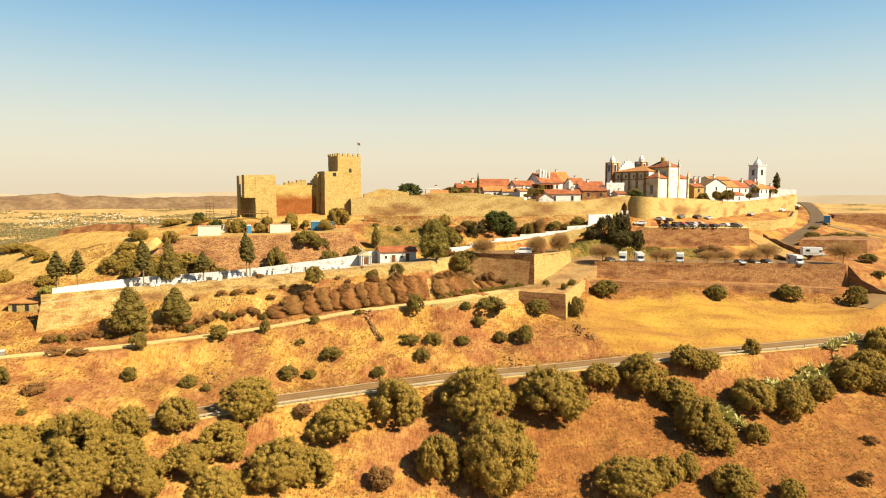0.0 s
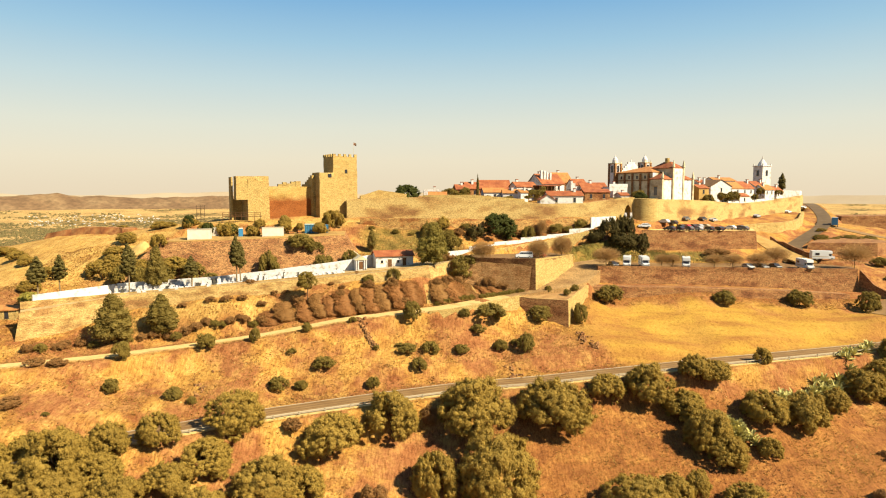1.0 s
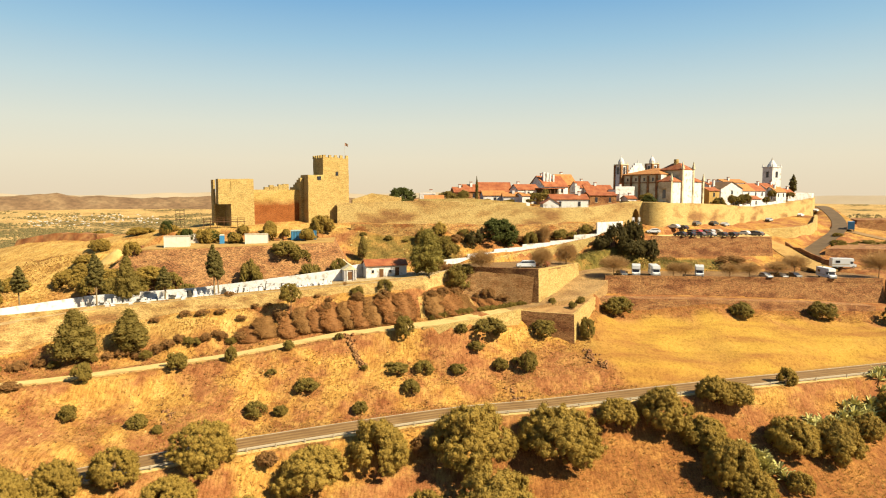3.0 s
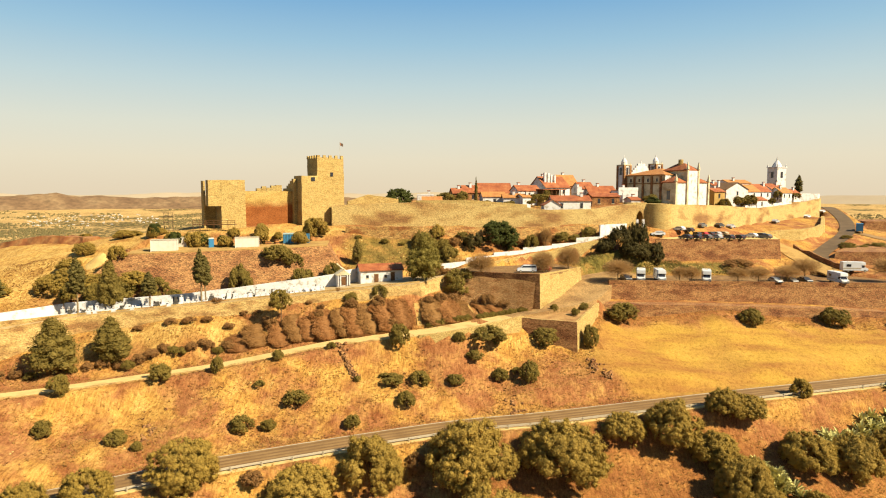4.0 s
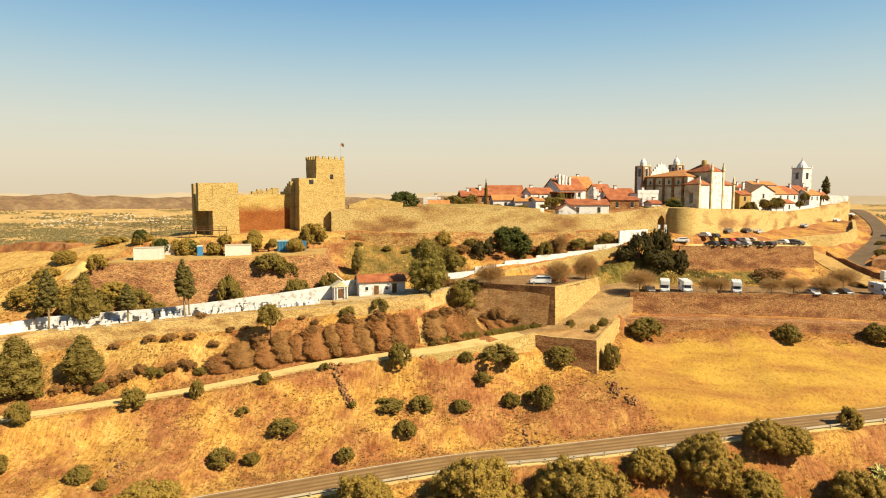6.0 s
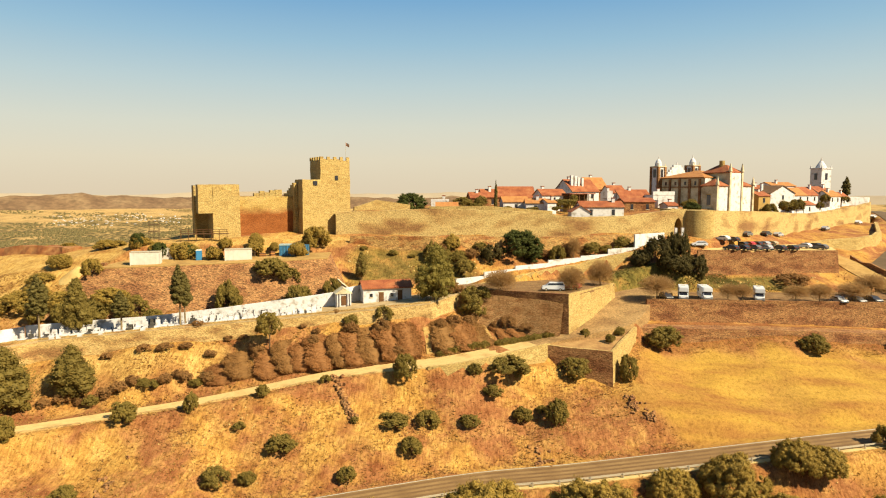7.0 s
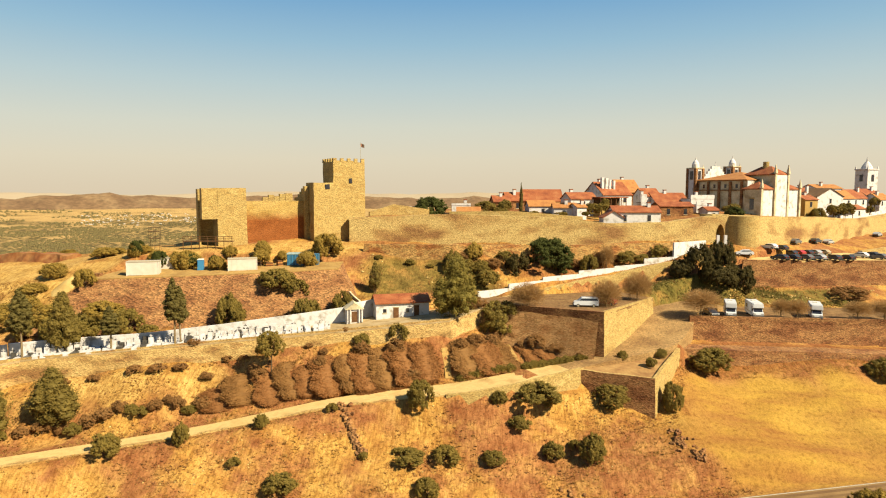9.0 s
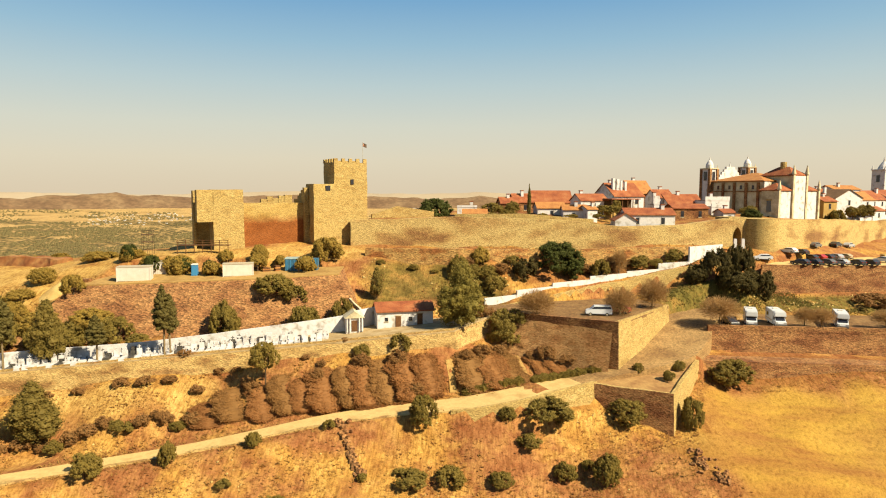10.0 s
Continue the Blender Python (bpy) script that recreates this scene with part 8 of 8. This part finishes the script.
def open_ground(n, box_):
    """Points on open ground, off the roads and terraces."""
    x, y = rng.uniform(box_[0], box_[1], n), rng.uniform(box_[2], box_[3], n)
    ok = np.ones(n, bool)
    for line, half in ((ROAD_LINE, 3.6), (TRACK_LINE, 1.9), (RAMP_LINE, 5.2), (HILL_ROAD, 3.5), (SIDE_ROAD, 3.2)):
        ok &= near_line(x, y, line)[0] > half
    for poly, _ in TERRACES.values():
        ok &= ~inside(x, y, poly)
    ok &= ~inside(x, y, FIELD) & ~inside(x, y, LEDGE)
    x, y = x[ok], y[ok]
    i, j = np.clip(np.searchsorted(gx, x) - 1, 0, nx - 2), np.clip(np.searchsorted(gy, y) - 1, 0, ny - 2)
    u, v = (x - gx[i]) / (gx[i + 1] - gx[i]), (y - gy[j]) / (gy[j + 1] - gy[j])
    z = GZ[j, i] * (1 - u) * (1 - v) + GZ[j, i + 1] * u * (1 - v) + GZ[j + 1, i] * (1 - u) * v + GZ[j + 1, i + 1] * u * v
    return x, y, z


def clumpy(x, y, scale, cut):
    return np.array([noise.noise(Vector((a * scale, b * scale, 4.7))) > cut for a, b in zip(x, y)])


def tufts(name, n, box_, size, blades, mat, label, category, scale, cut, lean=0.5):
    x, y, z = open_ground(n, box_)
    k = clumpy(x, y, scale, cut)
    x, y, z = x[k], y[k], z[k]
    m = len(x)
    vs = []
    for b in range(blades):
        ang = rng.uniform(0, 6.2832, m)
        h = size * rng.uniform(0.6, 1.4, m)
        w = size * rng.uniform(0.16, 0.34, m)
        ox, oy = np.cos(ang), np.sin(ang)
        tx, ty = x + ox * h * lean, y + oy * h * lean
        vs.append(np.stack([np.stack([x - oy * w, y + ox * w, z - 0.05], -1), np.stack([x + oy * w, y - ox * w, z - 0.05], -1), np.stack([tx + oy * w * 0.6, ty - ox * w * 0.6, z + h], -1), np.stack([tx - oy * w * 0.6, ty + ox * w * 0.6, z + h], -1)], 1))
    v = np.concatenate(vs).reshape(-1, 3)
    me = bpy.data.meshes.new(name)
    me.from_pydata(v.tolist(), [], np.arange(len(v)).reshape(-1, 4).tolist())
    me.materials.append(mat)
    return tagged(new(name, me), label, category, "", "stuff")


tufts("dry_grass", 120000, (-105, 125, 90, 182), 0.15, 3, STRAW, "dry golden grass tufts on the slope", "grass", 0.10, -0.22, 1.5)
tufts("tall_grass", 22000, (-105, 125, 90, 182), 0.26, 4, STRAW, "patches of taller bleached grass", "grass", 0.16, 0.08, 1.1)
RUSSET = foliage("russet_dead_weeds", (0.24, 0.095, 0.036), (0.38, 0.18, 0.066), 0.9, 0.5)
tufts("russet_weeds", 60000, (-105, 125, 90, 182), 0.16, 4, RUSSET, "russet dead weeds in patches on the slope", "weeds", 0.055, 0.12, 1.3)
SCRUB = foliage("grey_brown_scrub", (0.26, 0.12, 0.04), (0.44, 0.235, 0.08), 0.9, 0.5)
tufts("low_scrub", 5000, (-105, 125, 90, 182), 0.24, 6, SCRUB, "low grey-brown scrub on the slope", "scrub", 0.09, 0.16, 0.8)
tufts("green_weeds", 9000, (36, 94, 195, 215), 0.22, 5, foliage("fresh_green_weeds", (0.10, 0.085, 0.02), (0.26, 0.20, 0.05)), "low green weeds below the upper parking", "weeds", 0.12, -0.1)
tufts("upper_scrub", 3500, (-24, 110, 184, 226), 0.26, 5, SCRUB, "low scrub under the town wall", "scrub", 0.11, 0.05)


def stones(name, n, box_, lo, hi, mat, label, scale, cut):
    x, y, z = open_ground(n, box_)
    k = clumpy(x, y, scale, cut)
    x, y, z = x[k], y[k], z[k]
    m = len(x)
    base = np.array([(1, 0, 0), (0, 1, 0), (-1, 0, 0), (0, -1, 0), (0.3, 0.2, 0.7), (-0.3, -0.1, 0.6)])
    r = rng.uniform(lo, hi, m)
    v = (base[None] * r[:, None, None] * rng.uniform(0.6, 1.3, (m, 6, 3))) + np.stack([x, y, z - 0.03], -1)[:, None]
    tri = np.array([(0, 1, 4), (1, 5, 4), (1, 2, 5), (2, 3, 5), (3, 4, 5), (3, 0, 4)])
    f = (tri[None] + 6 * np.arange(m)[:, None, None]).reshape(-1, 3)
    me = bpy.data.meshes.new(name)
    me.from_pydata(v.reshape(-1, 3).tolist(), [], f.tolist())
    me.materials.append(mat)
    return tagged(new(name, me), label, "stones", "", "stuff")


stones("loose_stones", 4200, (-78, 125, 95, 182), 0.08, 0.26, STONE_GOLD, "loose pale stones on the slope", 0.14, 0.34)
stones("loose_rocks", 1500, (-24, 110, 186, 226), 0.15, 0.42, STONE_GOLD, "loose rocks under the castle", 0.08, 0.1)

# tumbled dry-stone wall running down the slope
rw = random.Random(9)
tumbled = thing("dry_stone_wall", "tumbled low dry-stone wall running down the slope", "wall")
shapes = []
for k in range(5):
    bm = boxed(-0.3, 0.3, -0.22, 0.22, -0.2, 0.2, 0.04, 0.06)
    for v in bm.verts:
        v.co *= rw.uniform(0.85, 1.15)
    me = bpy.data.meshes.new("stone")
    bm.to_mesh(me)
    bm.free()
    me.materials.append(STONE_BROWN)
    shapes.append(me)
for ox, oy, n_, spread in ((33.0, 152.4, 34, 1.1), (35.2, 149.6, 26, 0.9), (-47.0, 128.0, 18, 1.6), (16.0, 141.0, 20, 1.8)):
    crop = thing("rock_outcrop", "broken brown rock outcrop on the dry slope", "rocks", "rock outcrops")
    for k in range(n_):
        x, y = ox + rw.gauss(0, spread * 0.5), oy + rw.gauss(0, spread)
        stone = new("stone", shapes[k % 5])
        stone.parent = crop
        stone.matrix_basis = pose(x, y, sheet_height(x, y) + rw.uniform(0, 0.15), rw.uniform(-25, 25), rw.uniform(-25, 25), rw.uniform(0, 360)) @ Matrix.Scale(rw.uniform(0.6, 1.4), 4)
for k in range(110):
    u = rw.random()
    x, y = -19.4 + 5.0 * u + rw.gauss(0, 0.35), 151.2 - 7.6 * u + rw.gauss(0, 0.25)
    stone = new("stone", shapes[k % 5])
    stone.parent = tumbled
    stone.matrix_basis = pose(x, y, sheet_height(x, y) + rw.choice((0.05, 0.1, 0.35)), rw.uniform(-20, 20), rw.uniform(-20, 20), rw.uniform(0, 360)) @ Matrix.Scale(rw.uniform(0.7, 1.3), 4)

# ---- groves and a white village far out on the plain ----
def far_trees(n, boxes):
    vs, fs = [], []
    ico = np.array([(1, 0, 0), (0.31, 0.95, 0), (-0.81, 0.59, 0), (-0.81, -0.59, 0), (0.31, -0.95, 0), (0, 0, 0.9)])
    tri = [(0, 1, 5), (1, 2, 5), (2, 3, 5), (3, 4, 5), (4, 0, 5)]
    pts = []
    for (xa, xb, ya, yb), share in boxes:
        x, y = rng.uniform(xa, xb, int(n * share)), rng.uniform(ya, yb, int(n * share))
        k = np.array([noise.noise(Vector((a * 0.0045, b * 0.0045, 1.0))) > -0.06 for a, b in zip(x, y)])
        pts.append(np.c_[x[k], y[k]])
    p = np.concatenate(pts)
    for a, b in p:
        d = math.hypot(a - 30, b - 190)
        if d < 330:
            continue
        z = sheet_height(a, b)
        r = rng.uniform(1.6, 3.6) * (1 + d / 3000)
        o = len(vs)
        vs += (ico * r * rng.uniform(0.8, 1.2, (6, 3)) + np.array([a, b, z])).tolist()
        fs += [(i + o, j + o, k + o) for i, j, k in tri]
    return mesh_from("far_groves", vs, fs, foliage("far_grove_leaves", (0.13, 0.10, 0.035), (0.25, 0.19, 0.07)))


tagged(new("far_groves", far_trees(30000, [((-900, 0, 420, 1200), 0.15), ((-2300, -200, 1100, 2400), 0.55), ((-2600, 0, 2300, 3300), 0.15), ((300, 2600, 800, 3200), 0.3)])), "dark groves scattered over the far plain", "groves", "", "stuff")
bm = bmesh.new()
for k in range(120):
    a, r = radians(rng.uniform(-33, -24.0)), rng.uniform(3000, 3650)
    x, y = r * math.sin(a), r * math.cos(a)
    z = sheet_height(x, y)
    w, d, h = rng.uniform(4, 8), rng.uniform(4, 7), rng.uniform(2, 3.2)
    box(bm, x, x + w, y, y + d, z - 2, z + h)
far_village = solid("far_village", bm, LIMEWASH, "tiny white houses far out on the plain", "village", "", "stuff")
